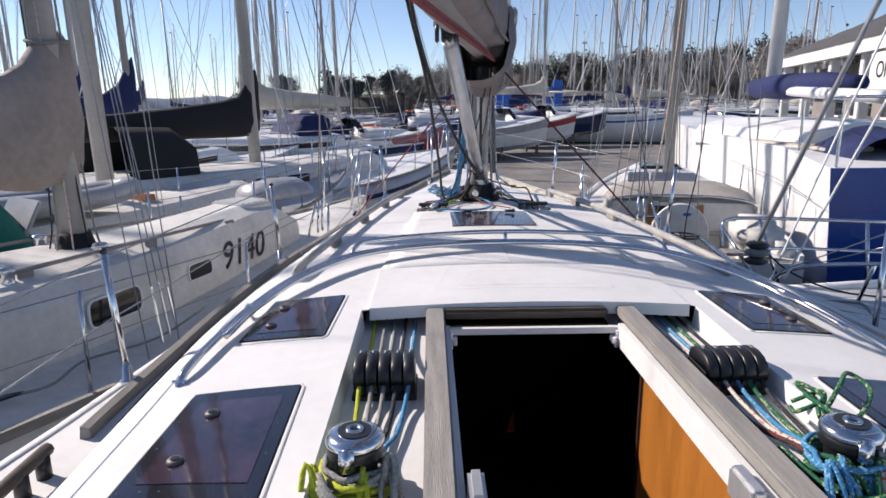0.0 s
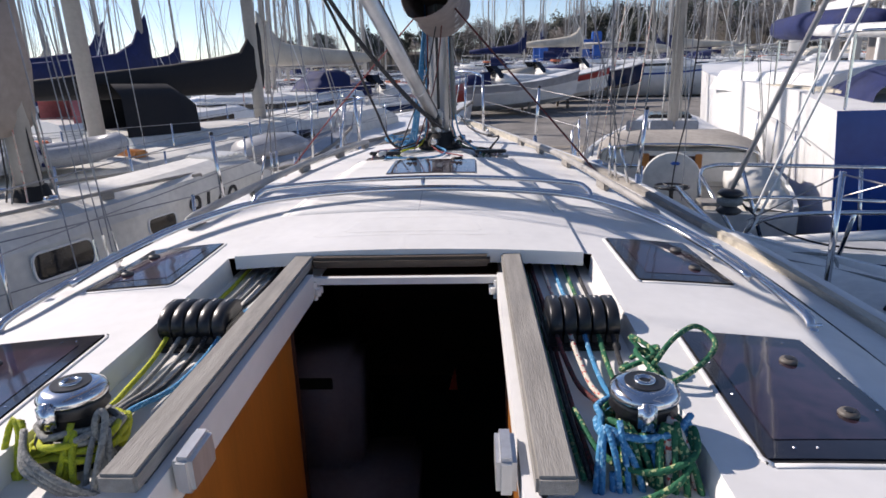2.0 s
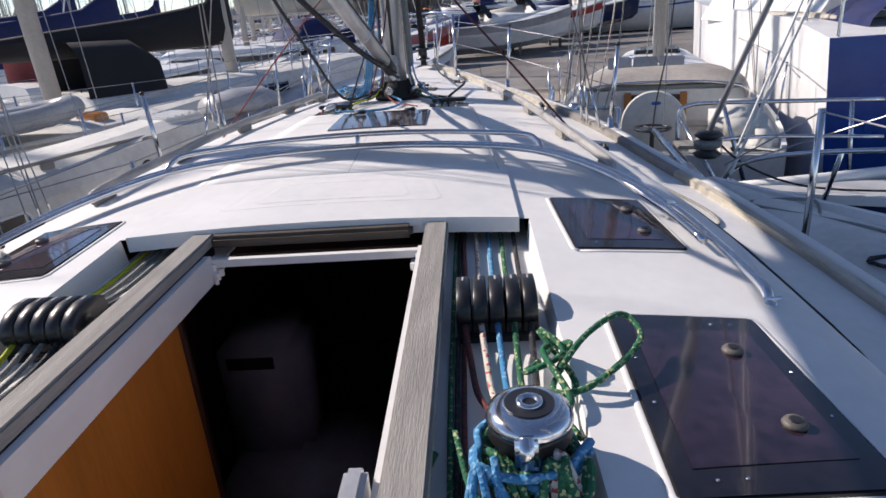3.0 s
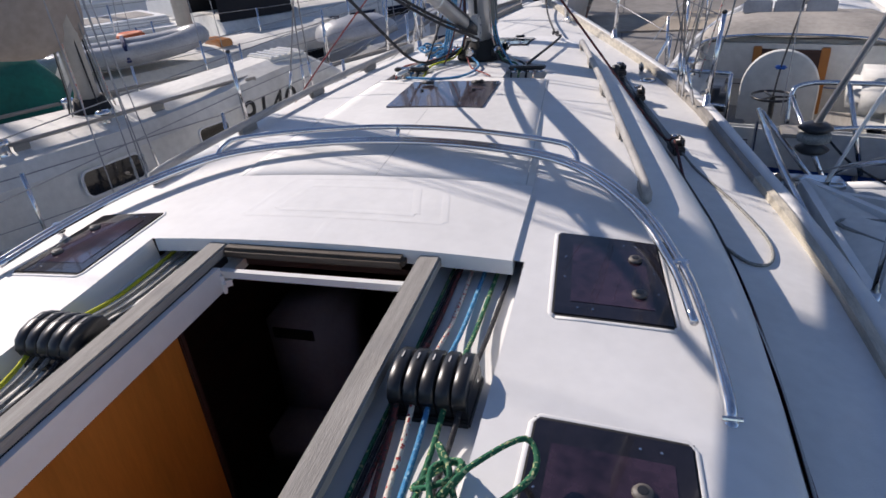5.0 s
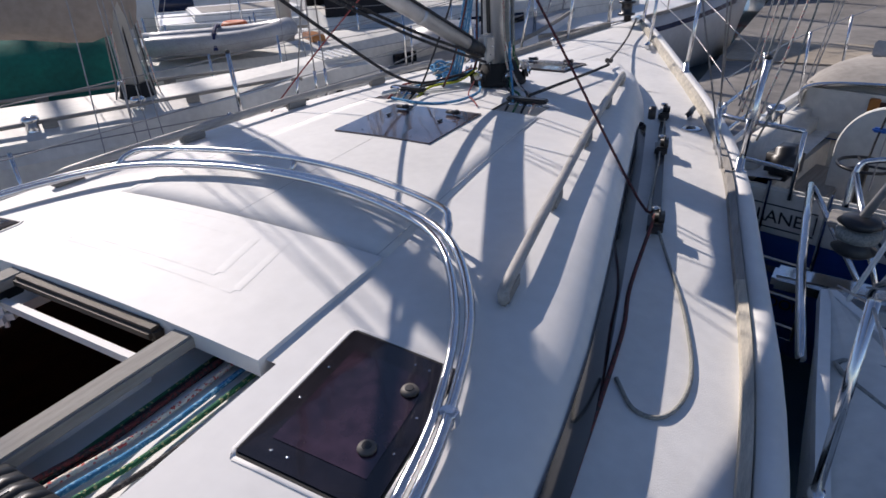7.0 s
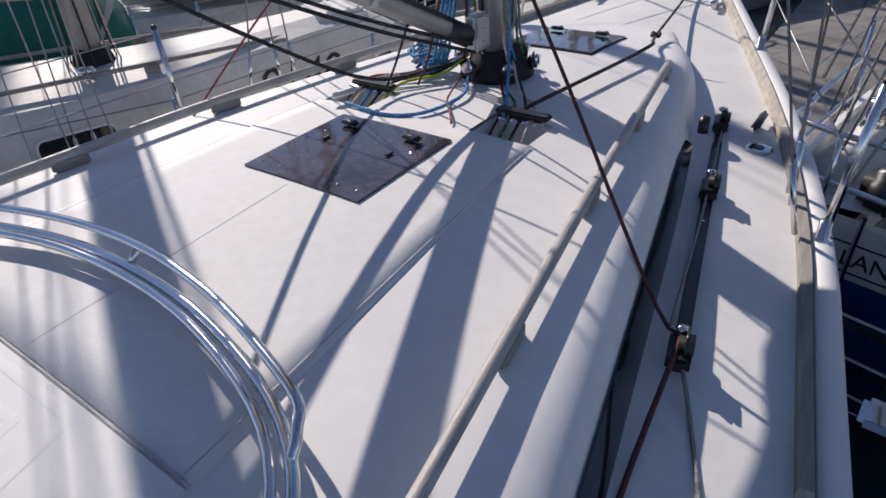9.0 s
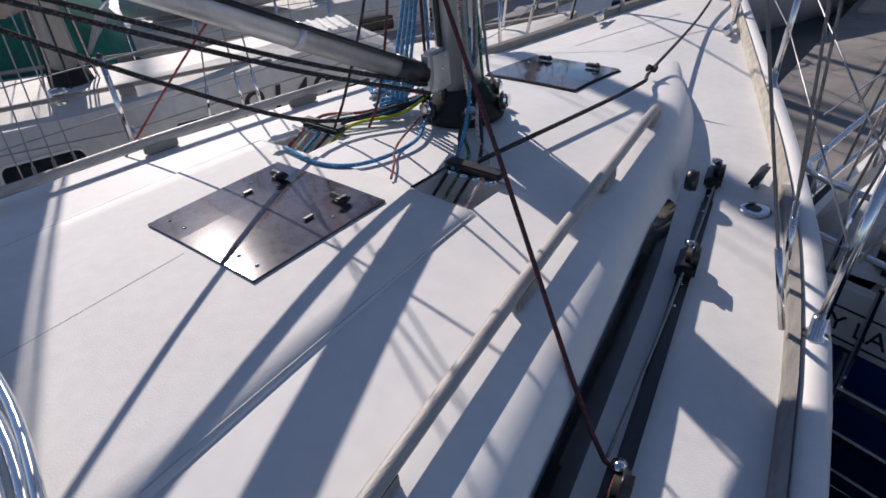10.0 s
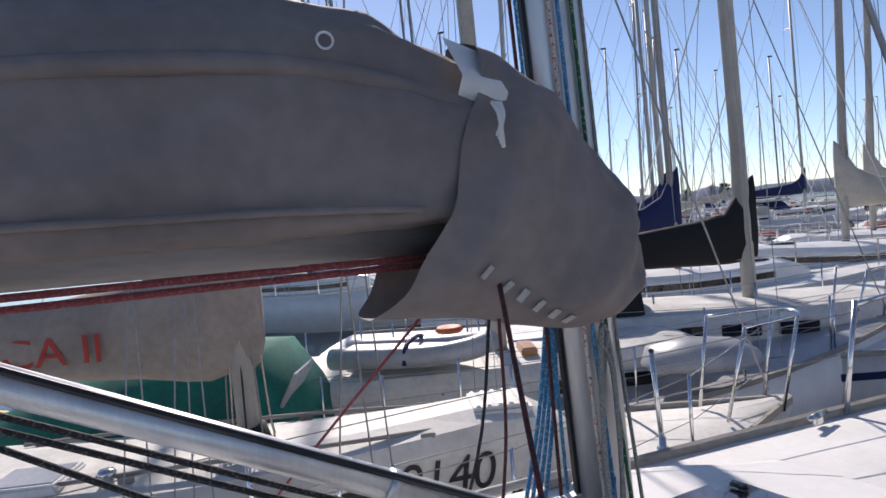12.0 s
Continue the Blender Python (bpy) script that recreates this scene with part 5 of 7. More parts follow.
# ---- yachts ----
def yacht(name, label, m, fwd, aft, beam, free, cab, mast_h, hull_m, deck_m, cover_m=None, hood_m=None, sheer_up=0.3, near=False, boom_len=3.2, boom_yaw=0, hood_k=1.0, boom_z=0.75, neck=1.0, mast_r=0.065, band=None, cabin_table=None, mast_m=None, stay_r=0.006, group="moored yachts", well=None):
    """A sailing yacht: mast foot at the origin, deck at z = 0, bow along +y."""
    yt = thing(name, label, "yacht", m, group)
    hb = beam / 2
    ys = frange(-aft, fwd, (fwd + aft) / 16)

    def hw(y):
        if y > 0:
            return hb * max(0.02, (1 - (y / fwd) ** 2.1))
        return hb * (1 - 0.22 * (y / aft) ** 2)

    def dz(y):
        return sheer_up * max(0, y / fwd) ** 1.6 + 0.06 * (y / aft) ** 2 * (y < 0)

    rings = []
    for y in ys:
        w, z = hw(y), dz(y)
        rake = 0.45 * (y / fwd if y > fwd * 0.8 else 0)
        rings.append([(-w, y, z), (-w * 0.97, y - rake * 0.35, z - free * 0.5), (-w * 0.78, y - rake, -free - 0.2), (w * 0.78, y - rake, -free - 0.2), (w * 0.97, y - rake * 0.35, z - free * 0.5), (w, y, z)])
    shell = loft(rings)
    if well:
        bmesh.ops.delete(shell, geom=[f for f in shell.faces if f.normal.z > 0.9 and f.calc_center_median().y < well], context="FACES_ONLY")
    hull = part("hull", shell, hull_m, yt, smooth=False)
    for f in hull.data.polygons:
        f.use_smooth = abs(f.normal.z) < 0.6
    if band:
        for s in (-1, 1):
            rr = [[(s * (hw(y) + 0.006), y, dz(y) - free * 0.16), (s * (hw(y) * 0.993 + 0.006), y, dz(y) - free * 0.24)] for y in ys[:-1]]
            part("stripe", loft(rr, close=False, caps=False), band, yt)
    deck = [[(hw(y) * u * 0.985, y, dz(y) + 0.006 + 0.05 * (1 - u * u)) for u in (-1, -0.5, 0, 0.5, 1)] for y in ys]
    top = loft(deck, close=False, caps=False)
    if well:
        bmesh.ops.delete(top, geom=[f for f in top.faces if f.calc_center_median().y < well and abs(f.calc_center_median().x) < hb * 0.45], context="FACES_ONLY")
    part("deck", top, deck_m, yt, smooth=True)
    for s in (-1, 1):
        rr = [[(s * (hw(y) - 0.03), y, dz(y)), (s * (hw(y) - 0.025), y, dz(y) + 0.05), (s * (hw(y) + 0.008), y, dz(y) + 0.05), (s * (hw(y) + 0.01), y, dz(y))] for y in ys]
        part("toe_rail", loft(rr), TEAK if near else WHITE_PAINT, yt)
    ct = cabin_table or [(-aft * 0.45, hb * 0.62), (0, hb * 0.55), (fwd * 0.5, hb * 0.28)]
    y0, y1 = ct[0][0], ct[-1][0]
    rr = []
    for y in frange(y0, y1, (y1 - y0) / 14):
        w = lerp_table(ct, y)
        e = min(1.0, (y1 + 0.05 - y) / 0.5) ** 0.5
        h, zb = cab * (0.25 + 0.75 * e), dz(y)
        rr.append([(-w, y, zb), (-w * 0.97, y, zb + h * 0.7), (-w * 0.86, y, zb + h * 0.93), (-w * 0.4, y, zb + h * 1.04), (w * 0.4, y, zb + h * 1.04), (w * 0.86, y, zb + h * 0.93), (w * 0.97, y, zb + h * 0.7), (w, y, zb)])
    cabin_ = part("cabin", loft(rr), OLD_GEL if near else WHITE_PAINT, yt, smooth=False)
    if not near:
        for s in (-1, 1):
            wr = [[(s * (lerp_table(ct, y) * 0.985 + 0.004), y, dz(y) + cab * 0.58), (s * (lerp_table(ct, y) * 0.995 + 0.004), y, dz(y) + cab * 0.30)] for y in frange(y0 + 0.4, y1 - 0.7, 0.4)]
            part("window", loft(wr, close=False, caps=False), GLASS_DARK, cabin_)
        if well:
            part("cockpit_sole", box((0, (well - aft) / 2, -0.42), (hb * 1.05, aft + well, 0.04)), TEAK, yt, "wooden cockpit floor")
            for s in (-1, 1):
                part("cockpit_side", box((s * hb * 0.47, (well - aft) / 2, -0.2), (0.03, aft + well, 0.42)), deck_m, yt)
                part("cockpit_seat", box((s * hb * 0.36, (well - aft) / 2 - 0.1, -0.12), (hb * 0.24, aft + well - 0.3, 0.04), 0.01), TEAK, yt, "slatted wooden cockpit seat")
        else:
            part("cockpit_coaming", box((0, -aft * 0.68, 0.1), (hb * 1.1, aft * 0.4, 0.2), 0.03), WHITE_PAINT, yt)
            part("cockpit_sole", box((0, -aft * 0.68, 0.17), (hb * 0.75, aft * 0.34, 0.075), 0.02), TEAK, yt, "wooden cockpit floor")
        part("hatch", box((0, y1 - 0.9, cab * 1.05 + dz(y1 - 0.9)), (0.5, 0.5, 0.06), 0.02), GLASS_DARK, cabin_, "dark deck hatch")
        if group == "far yachts":
            for s in (-1, 1):
                rail = bmesh.new()
                line = []
                for y in frange(-aft * 0.95, fwd * 0.9, 1.2):
                    b = Vector((s * (hw(y) - 0.03), y, dz(y)))
                    tube([b, b + Vector((0, 0, 0.6))], 0.014, 5, 1, bm=rail)
                    line.append(b + Vector((0, 0, 0.59)))
                tube(line, 0.009, 5, 1, bm=rail)
                tube([p - Vector((0, 0, 0.28)) for p in line], 0.007, 5, 1, bm=rail)
                part("guard_rail", rail, STEEL, yt)
            part("outboard", box((-hb * 0.45, -aft - 0.05, 0.35), (0.22, 0.3, 0.4), 0.05), BLACK, yt, "black outboard on the stern rail")
            part("life_ring", lathe([(0.16, -0.05), (0.24, -0.05), (0.27, 0), (0.24, 0.05), (0.16, 0.05)], 14, (hb * 0.5, -aft + 0.1, 0.5)), ORANGE, yt, "orange life ring")
    zc = cab * 1.03
    mm = mast_m or ALU_PAINT
    ms = part("mast", tube([(0, 0, zc - 0.05), (0, -0.02 * mast_h, zc + mast_h)], mast_r, 10, 1, oval=1.35), mm, yt, smooth=True)
    for zz in (0.45, 0.74):
        part("spreader", tube([(-hb * 0.5, -0.02 * mast_h * zz - 0.1, zc + mast_h * zz + 0.04), (0, -0.02 * mast_h * zz, zc + mast_h * zz), (hb * 0.5, -0.02 * mast_h * zz - 0.1, zc + mast_h * zz + 0.04)], mast_r * 0.3, 6, 1), mm, ms)
    part("masthead", box((0, -0.02 * mast_h + 0.1, zc + mast_h + 0.1), (0.03, 0.35, 0.12), 0.01), BLACK, ms)
    for s in (-1, 1):
        part("shroud", tube([(s * hw(-0.2) * 0.92, -0.2, 0.05), (s * hb * 0.5, -0.02 * mast_h * 0.74 - 0.1, zc + mast_h * 0.76), (0, -0.02 * mast_h, zc + mast_h * 0.98)], stay_r, 5, 1), WIRE, yt)
        part("shroud", tube([(s * hw(-0.4) * 0.9, -0.4, 0.05), (s * 0.04, -0.01 * mast_h, zc + mast_h * 0.45)], stay_r, 5, 1), WIRE, yt)
    part("forestay", tube([(0, fwd - 0.15, sheer_up + 0.1), (0, -0.02 * mast_h, zc + mast_h * 0.97)], stay_r * 1.8, 6, 1), WHITE_PAINT if not near else WIRE, yt)
    part("backstay", tube([(0, -aft + 0.1, 0.1), (0, -0.02 * mast_h, zc + mast_h)], stay_r, 5, 1), WIRE, yt)
    if boom_len:
        bd = Vector((math.sin(radians(boom_yaw)), -math.cos(radians(boom_yaw)), 0))
        bz = zc + boom_z
        part("boom", tube([Vector((0, -0.1, bz)), bd * boom_len + Vector((0, 0, bz + 0.05))], 0.05, 8, 1), mm, yt, smooth=True)
        if cover_m:
            sec = []
            side = Vector((bd.y, -bd.x, 0))
            for d, w, lo, hi in ((-0.12, 0.06, 0.0, 1.25 * neck), (0.02, 0.11, -0.06, 1.1 * neck), (0.25, 0.13, -0.08, 0.68 * neck), (0.6, 0.14, -0.08, 0.48), (1.4, 0.13, -0.07, 0.38), (2.4, 0.11, -0.06, 0.30), (boom_len, 0.07, -0.02, 0.2)):
                ring = []
                for k in range(12):
                    a = 2 * math.pi * k / 12
                    p = bd * d + side * (w * math.cos(a) * (1 + 0.15 * math.sin(k * 3 + d * 5)))
                    ring.append((p.x, p.y, bz + (lo + hi) / 2 + (hi - lo) / 2 * math.sin(a)))
                sec.append(ring)
            part("sail_cover", loft(sec), cover_m, yt, smooth=True)
    if hood_m:
        hr_ = []
        yb = y0 + 0.75
        for y, h, w in ((yb + (0.5 if hood_k == 1 else 0.3), 0.02, 0.75), (yb + 0.25, 0.34, 0.8), (yb, 0.48, 0.82), (yb - (0.45 if hood_k == 1 else 0.75), 0.50, 0.82)):
            w *= lerp_table(ct, y)
            h *= hood_k
            low = zc - 0.1 - 0.9 * (hood_k - 1)
            hr_.append([(-w, y, low), (-w * 0.96, y, zc + h * 0.75), (-w * 0.6, y, zc + h), (w * 0.6, y, zc + h), (w * 0.96, y, zc + h * 0.75), (w, y, low)])
        part("sprayhood", loft(hr_, close=False, caps=False), hood_m, yt, smooth=True)
    if near:
        for s in (-1, 1):
            tp, md = [], []
            for y in frange(-aft * 0.85, fwd * 0.72, 1.15):
                b = Vector((s * (hw(y) - 0.03), y, dz(y) + 0.03))
                st = part("stanchion", tube([b, b + Vector((s * 0.02, 0, 0.56))], 0.011, 8, 1), STEEL, yt, smooth=True)
                part("foot", lathe([(0.001, 0), (0.025, 0), (0.016, 0.02), (0.001, 0.04)], 10, b), STEEL, st)
                tp.append(b + Vector((s * 0.02, 0, 0.55)))
                md.append(b + Vector((s * 0.01, 0, 0.29)))
            tp.append(Vector((s * 0.22, fwd * 0.92, sheer_up + 0.6)))
            md.append(Vector((s * 0.22, fwd * 0.92, sheer_up + 0.32)))
            part("lifeline", tube(tp, 0.0035, 5, 1), WIRE, yt)
            part("lifeline", tube(md, 0.003, 5, 1), WIRE, yt)
        pts = [(-0.24, fwd * 0.88, sheer_up + 0.6), (-0.14, fwd, sheer_up + 0.63), (0.14, fwd, sheer_up + 0.63), (0.24, fwd * 0.88, sheer_up + 0.6)]
        pr = part("pulpit", tube(pts, 0.0125, 8, 5), STEEL, yt, smooth=True)
        for p in pts:
            part("leg", tube([p, (p[0] * 0.75, p[1] - 0.12, sheer_up - 0.02)], 0.0125, 8, 1), STEEL, pr, smooth=True)
    return yt


def local(yt, p):
    return yt.matrix_world.inverted() @ Vector(p)


# yacht alongside to port, its bow swung in
A = yacht("moored_yacht", "aged white yacht with number 9140 on its cabin side", pose(-2.79, 4.14, 0.13, 0, 0, -27), 3.62, 5.0, 2.5, 0.95, 0.51, 11.5, OLD_GEL, OLD_GEL, None, None, 0.36, True, 3.4, -6, mast_r=0.075, cabin_table=[(-2.6, 0.80), (-0.35, 0.65), (1.43, 0.335), (2.1, 0.23)], stay_r=0.004)
side_ang = -27 + math.degrees(math.atan(0.163))


def side_pose(u, z, out=0.012):
    """A place on the starboard cabin side of the neighbour, u metres along its axis; x runs forward, y up, z outward."""
    w = lerp_table([(-2.6, 0.80), (-0.35, 0.65), (1.43, 0.335), (2.1, 0.23)], u)
    return Matrix.Translation((w * (1.0 - 0.03 * z / 0.34) + out, u, z)) @ Euler((radians(90), 0, radians(90 + math.degrees(math.atan(0.163))))).to_matrix().to_4x4() @ pose(0, 0, 0, -2, 0, 0)


lettering("letter", "9140", 0.31, side_pose(1.2, 0.295) @ Matrix(((1, 0.18, 0, 0), (0, 1, 0, 0), (0, 0, 1, 0), (0, 0, 0, 1))), INK, A, 0.98, 0.002, "large black digit")


def port_light(u, z, w, h):
    b = bmesh.new()
    ring = []
    for g, d in ((1.0, 0.0), (1.0, 0.012), (0.86, 0.012), (0.84, 0.004)):
        pts = []
        for k in range(24):
            a = 2 * math.pi * k / 24
            sx, sy = math.cos(a), math.sin(a)
            pts.append(((w / 2 - h * 0.32) * (1 if sx > 0 else -1) + h * 0.32 * sx + (g - 1) * h * 0.5 * sx, h / 2 * math.copysign(abs(sy) ** 0.6, sy) * (g if g == 1 else g), d))
        ring.append([side_pose(u, z, 0.004) @ Vector(p) for p in pts])
    loft(ring, caps=False, bm=b)
    fr = part("port_light", b, WHITE_PAINT, A)
    b = bmesh.new()
    b.faces.new([b.verts.new(side_pose(u, z, 0.004) @ Vector(((w / 2 - h * 0.32) * (1 if math.cos(a) > 0 else -1) + h * 0.27 * math.cos(a), h * 0.42 * math.copysign(abs(math.sin(a)) ** 0.6, math.sin(a)), 0.006))) for a in [2 * math.pi * k / 24 for k in range(24)]])
    part("pane", b, GLASS_DARK, fr)


port_light(-0.20, 0.24, 0.44, 0.19)
port_light(0.62, 0.265, 0.28, 0.13)
port_light(-1.2, 0.24, 0.44, 0.19)
gh = part("louvred_hatch", box((0.0, 1.58, 0.575), (0.40, 0.40, 0.09), 0.025), OLD_GEL, A, "moulded louvred deck hatch", smooth=False)
for k in range(5):
    part("louvre", box((0.0, 1.44 + 0.07 * k, 0.626), (0.34, 0.03, 0.014), 0.005), WHITE_PAINT, gh)
gh = part("small_hatch", box((0.3, -1.15, 0.53), (0.36, 0.42, 0.06), 0.015), WHITE_PAINT, A, "small framed deck hatch")
part("pane", box((0.3, -1.15, 0.562), (0.29, 0.35, 0.008)), SILVER, gh)
for s in (-1, 1):
    hr = part("hand_rail", tube([(s * 0.45, -1.6, 0.53), (s * 0.42, -0.6, 0.55), (s * 0.33, 0.6, 0.55), (s * 0.24, 1.2, 0.54)], 0.014, 6, 3), TEAK, A, "weathered wooden hand rail", smooth=True)
    for u in (-1.5, -0.6, 0.3, 1.1):
        part("rail_foot", box((s * (0.39 - 0.06 * u), u, 0.525), (0.025, 0.09, 0.05), 0.006), TEAK, hr)
for x, y in ((0.32, -0.05), (-0.32, -0.05), (0.42, -0.7)):
    part("winch", lathe([(0.001, 0), (0.055, 0), (0.04, 0.03), (0.04, 0.08), (0.055, 0.1), (0.04, 0.12), (0.001, 0.125)], 16, (x, y, 0.47)), STEEL, A, "chrome winch", smooth=True)
for k in range(9):
    a = k * 0.7
    part("halyard", tube([(0.16 * math.cos(a), 0.16 * math.sin(a), 0.5), (0.085 * math.cos(a), 0.11 * math.sin(a), 1.1), (0.07 * math.cos(a), 0.1 * math.sin(a) - 0.06, 4)], 0.006, 5, 2), (R_BLACK, R_GREY, R_WHITE)[k % 3], A)
part("mast_collar", lathe([(0.001, 0), (0.15, 0), (0.13, 0.05), (0.10, 0.16), (0.001, 0.16)], 16, (0, 0, 0.47)), RUBBER, A, "black mast collar", smooth=True)
# its taupe sail cover, wrapped round the mast and hanging off the boom
sec = []
for d, w, lo, hi in ((-0.14, 0.05, 0.85, 1.6), (-0.11, 0.10, 0.74, 1.66), (-0.06, 0.115, 0.70, 1.67), (0.05, 0.125, 0.67, 1.66), (0.11, 0.15, 0.66, 1.56), (0.2, 0.165, 0.66, 1.46), (0.34, 0.17, 0.67, 1.37), (0.6, 0.155, 0.72, 1.30), (1.2, 0.145, 0.78, 1.22), (2.2, 0.13, 0.84, 1.18), (3.4, 0.08, 0.92, 1.1)):
    ring = []
    for k in range(20):
        a = 2 * math.pi * k / 20
        wob = 0.035 * noise.noise(Vector((d * 6, math.cos(a) * 2.5, math.sin(a) * 3))) + 0.016 * noise.noise(Vector((d * 14 + 5 * math.sin(a), 2, math.sin(a) * 6)))
        ring.append((0.10 * d + (w + wob) * math.cos(a), -d, 0.28 + (lo + hi) / 2 + (hi - lo) / 2 * math.sin(a) + wob))
    sec.append(ring)
cv = part("sail_cover", loft(sec), LIT_TAUPE, A, "taupe canvas sail cover with red letters", smooth=True)
part("tie", tube([(0.115 * math.cos(a), -0.0 + 0.125 * math.sin(a), 1.86 + 0.012 * math.sin(2 * a)) for a in [2 * math.pi * k / 20 for k in range(21)]], 0.012, 6, 1), R_GREY, cv, "cord tied round the neck of the cover", smooth=True)
lettering("letter", "CA II", 0.24, Matrix.Translation((0.10 * 0.85 + 0.168, -1.0, 1.25)) @ Euler((radians(90), 0, radians(90))).to_matrix().to_4x4(), RED_INK, A, 1.1, 0.002, "red capital letter")
for k in range(3):
    rope_ = [(1.0 - 0.05 * k, -0.2 + 0.1 * k, 0.06), (0.55, -0.1, 2.5), (0.35, -0.1, 6)]
    part("rigging_screw", tube([rope_[0], Vector(rope_[0]).lerp(Vector(rope_[1]), 0.14)], 0.009, 6, 1), STEEL, A)
    part("shroud", tube(rope_, 0.004, 5, 1), WIRE, A)
part("deck_line", tube([(0.95, -1.6, 0.075), (0.88, -1.2, 0.075), (1.0, -0.9, 0.075), (0.86, -0.6, 0.075), (0.95, -0.2, 0.08), (0.82, 0.3, 0.1)], 0.008, 5, 6), R_GREY, A, "grey rope lying on the side deck", smooth=True)
part("deck_line", tube([(0.9, -1.9, 0.075), (0.98, -1.5, 0.075), (0.84, -1.3, 0.075), (0.96, -1.0, 0.075), (0.9, -1.45, 0.085)], 0.008, 5, 6), R_BLACK, A, "dark rope lying on the side deck", smooth=True)

# second yacht out to port, teal cover and silver dinghy
B = yacht("moored_yacht", "grey-blue decked yacht with wooden blocks and white mast", pose(-4.05, 7.1, 0.10, 0, 0, -30), 4.4, 5.2, 2.7, 0.95, 0.42, 12.5, WHITE_PAINT, SILVER, None, None, 0.35, True, 0, 0, mast_r=0.085, stay_r=0.004)
for s in (-1, 1):
    for u in (-1.6, -0.8, 0.5, 1.2):
        wn_ = part("window", box((s * (0.735 - 0.045 * u * (1 if u > 0 else 0.2)), u, 0.17), (0.02, 0.32, 0.13), 0.008), GLASS_DARK, B)
part("block", box((0.2, 0.25, 0.46), (0.4, 0.16, 0.09), 0.015), ORANGE_WOOD, B, "varnished wooden block")
part("coil", lathe([(0.08, -0.02), (0.13, -0.03), (0.16, 0), (0.13, 0.04), (0.08, 0.02)], 20, (-0.4, -0.5, 0.62)), ORANGE, B, "orange buoyant ring", smooth=True)
dg = thing("dinghy", "silver-grey inflatable dinghy upside down on the cabin roof", "dinghy", pose(-4.15, 6.05, 0.60, 0, 0, -48) @ Matrix.Diagonal((0.68, 0.75, 0.65, 1)))
for s in (-1, 1):
    part("tube", tube([(s * 0.32, -0.95, 0.12), (s * 0.34, 0.3, 0.14), (s * 0.24, 0.85, 0.2), (0, 1.1, 0.26)], 0.16, 14, 5), SILVER, dg, smooth=True)
part("floor", box((0, 0, 0.2), (0.6, 1.7, 0.06), 0.02), SILVER, dg)
part("strap", tube([(-0.5, 0.1, 0.05), (-0.35, 0.1, 0.31), (0.35, 0.1, 0.31), (0.5, 0.1, 0.05)], 0.03, 6, 5), NAVY, dg)
dg2 = thing("dinghy", "grey inflatable dinghy covered on a foredeck", "dinghy", pose(-2.35, 8.1, 0.42, 0, 0, -40) @ Matrix.Diagonal((0.7, 0.7, 0.75, 1)))
part("cover", loft([[(w * math.cos(a), y, 0.02 + h * max(0, math.sin(a))) for a in [math.pi * k / 11 for k in range(12)]] for y, w, h in ((-0.75, 0.1, 0.05), (-0.65, 0.42, 0.25), (-0.1, 0.5, 0.33), (0.4, 0.44, 0.3), (0.7, 0.2, 0.16), (0.78, 0.05, 0.05))]), SILVER, dg2, smooth=True)
G = thing("cockpit_tent", "teal canvas cockpit tent with a clear panel", "boat cover", pose(-4.35, 4.15, 0.15, 0, 0, -35))
part("canvas", loft([[(x * w, y, z * h) for x, z in ((-1, 0), (-0.95, 0.6), (-0.6, 0.95), (0, 1), (0.6, 0.95), (0.95, 0.6), (1, 0))] for y, w, h in ((-1.5, 0.95, 0.55), (-0.8, 0.95, 0.8), (0, 0.95, 0.92), (0.7, 0.8, 0.9), (0.95, 0.7, 0.55), (1.0, 0.65, 0.1))], close=False, caps=False), TEAL, G, smooth=True)
part("clear_panel", box((0.35, 0.93, 0.62), (0.5, 0.03, 0.3), 0.01, Euler((-0.5, 0, 0)).to_matrix()), SILVER, G, "clear plastic window panel")
for k in range(3):
    fd = link_mesh("fender", lathe([(0.001, -0.3), (0.05, -0.28), (0.085, -0.2), (0.085, 0.2), (0.05, 0.28), (0.001, 0.3)], 14), YELLOW if k < 2 else NAVY)
    fd.matrix_world = pose(-4.9 - 0.35 * k, 3.1 - 0.3 * k, 0.55, 70, 20 * k, 0)
    tagged(fd, "plastic fender lying on the next deck", "fender", "fenders")

# third yacht with black covers, pale grey hull
C = yacht("moored_yacht", "pale grey yacht with black sail cover and sprayhood", pose(-3.25, 10.4, 0.25, 0, 0, -40), 5.4, 5.4, 3.1, 1.0, 0.42, 13.5, GREY_GEL, WHITE_PAINT, BLACKCANVAS, BLACKCANVAS, 0.35, True, 3.5, 0, mast_r=0.085, band=NAVY_HULL, stay_r=0.005, hood_k=1.3, boom_z=0.5, neck=0.8)
for s in (-1, 1):
    for u in (-2.2, -1.6, -1.0, -0.4, 0.2):
        part("window", box((s * 0.87, u, 0.2), (0.03, 0.42, 0.14), 0.01), GLASS_DARK, C)
D_ = yacht("moored_yacht", "white yacht with pink-red cockpit cover", pose(-6.6, 13.5, 0.2, 0, 0, -35), 4.6, 5, 3.0, 1.0, 0.4, 13, WHITE_PAINT, WHITE_PAINT, NAVY, PINK_CANVAS, stay_r=0.006)

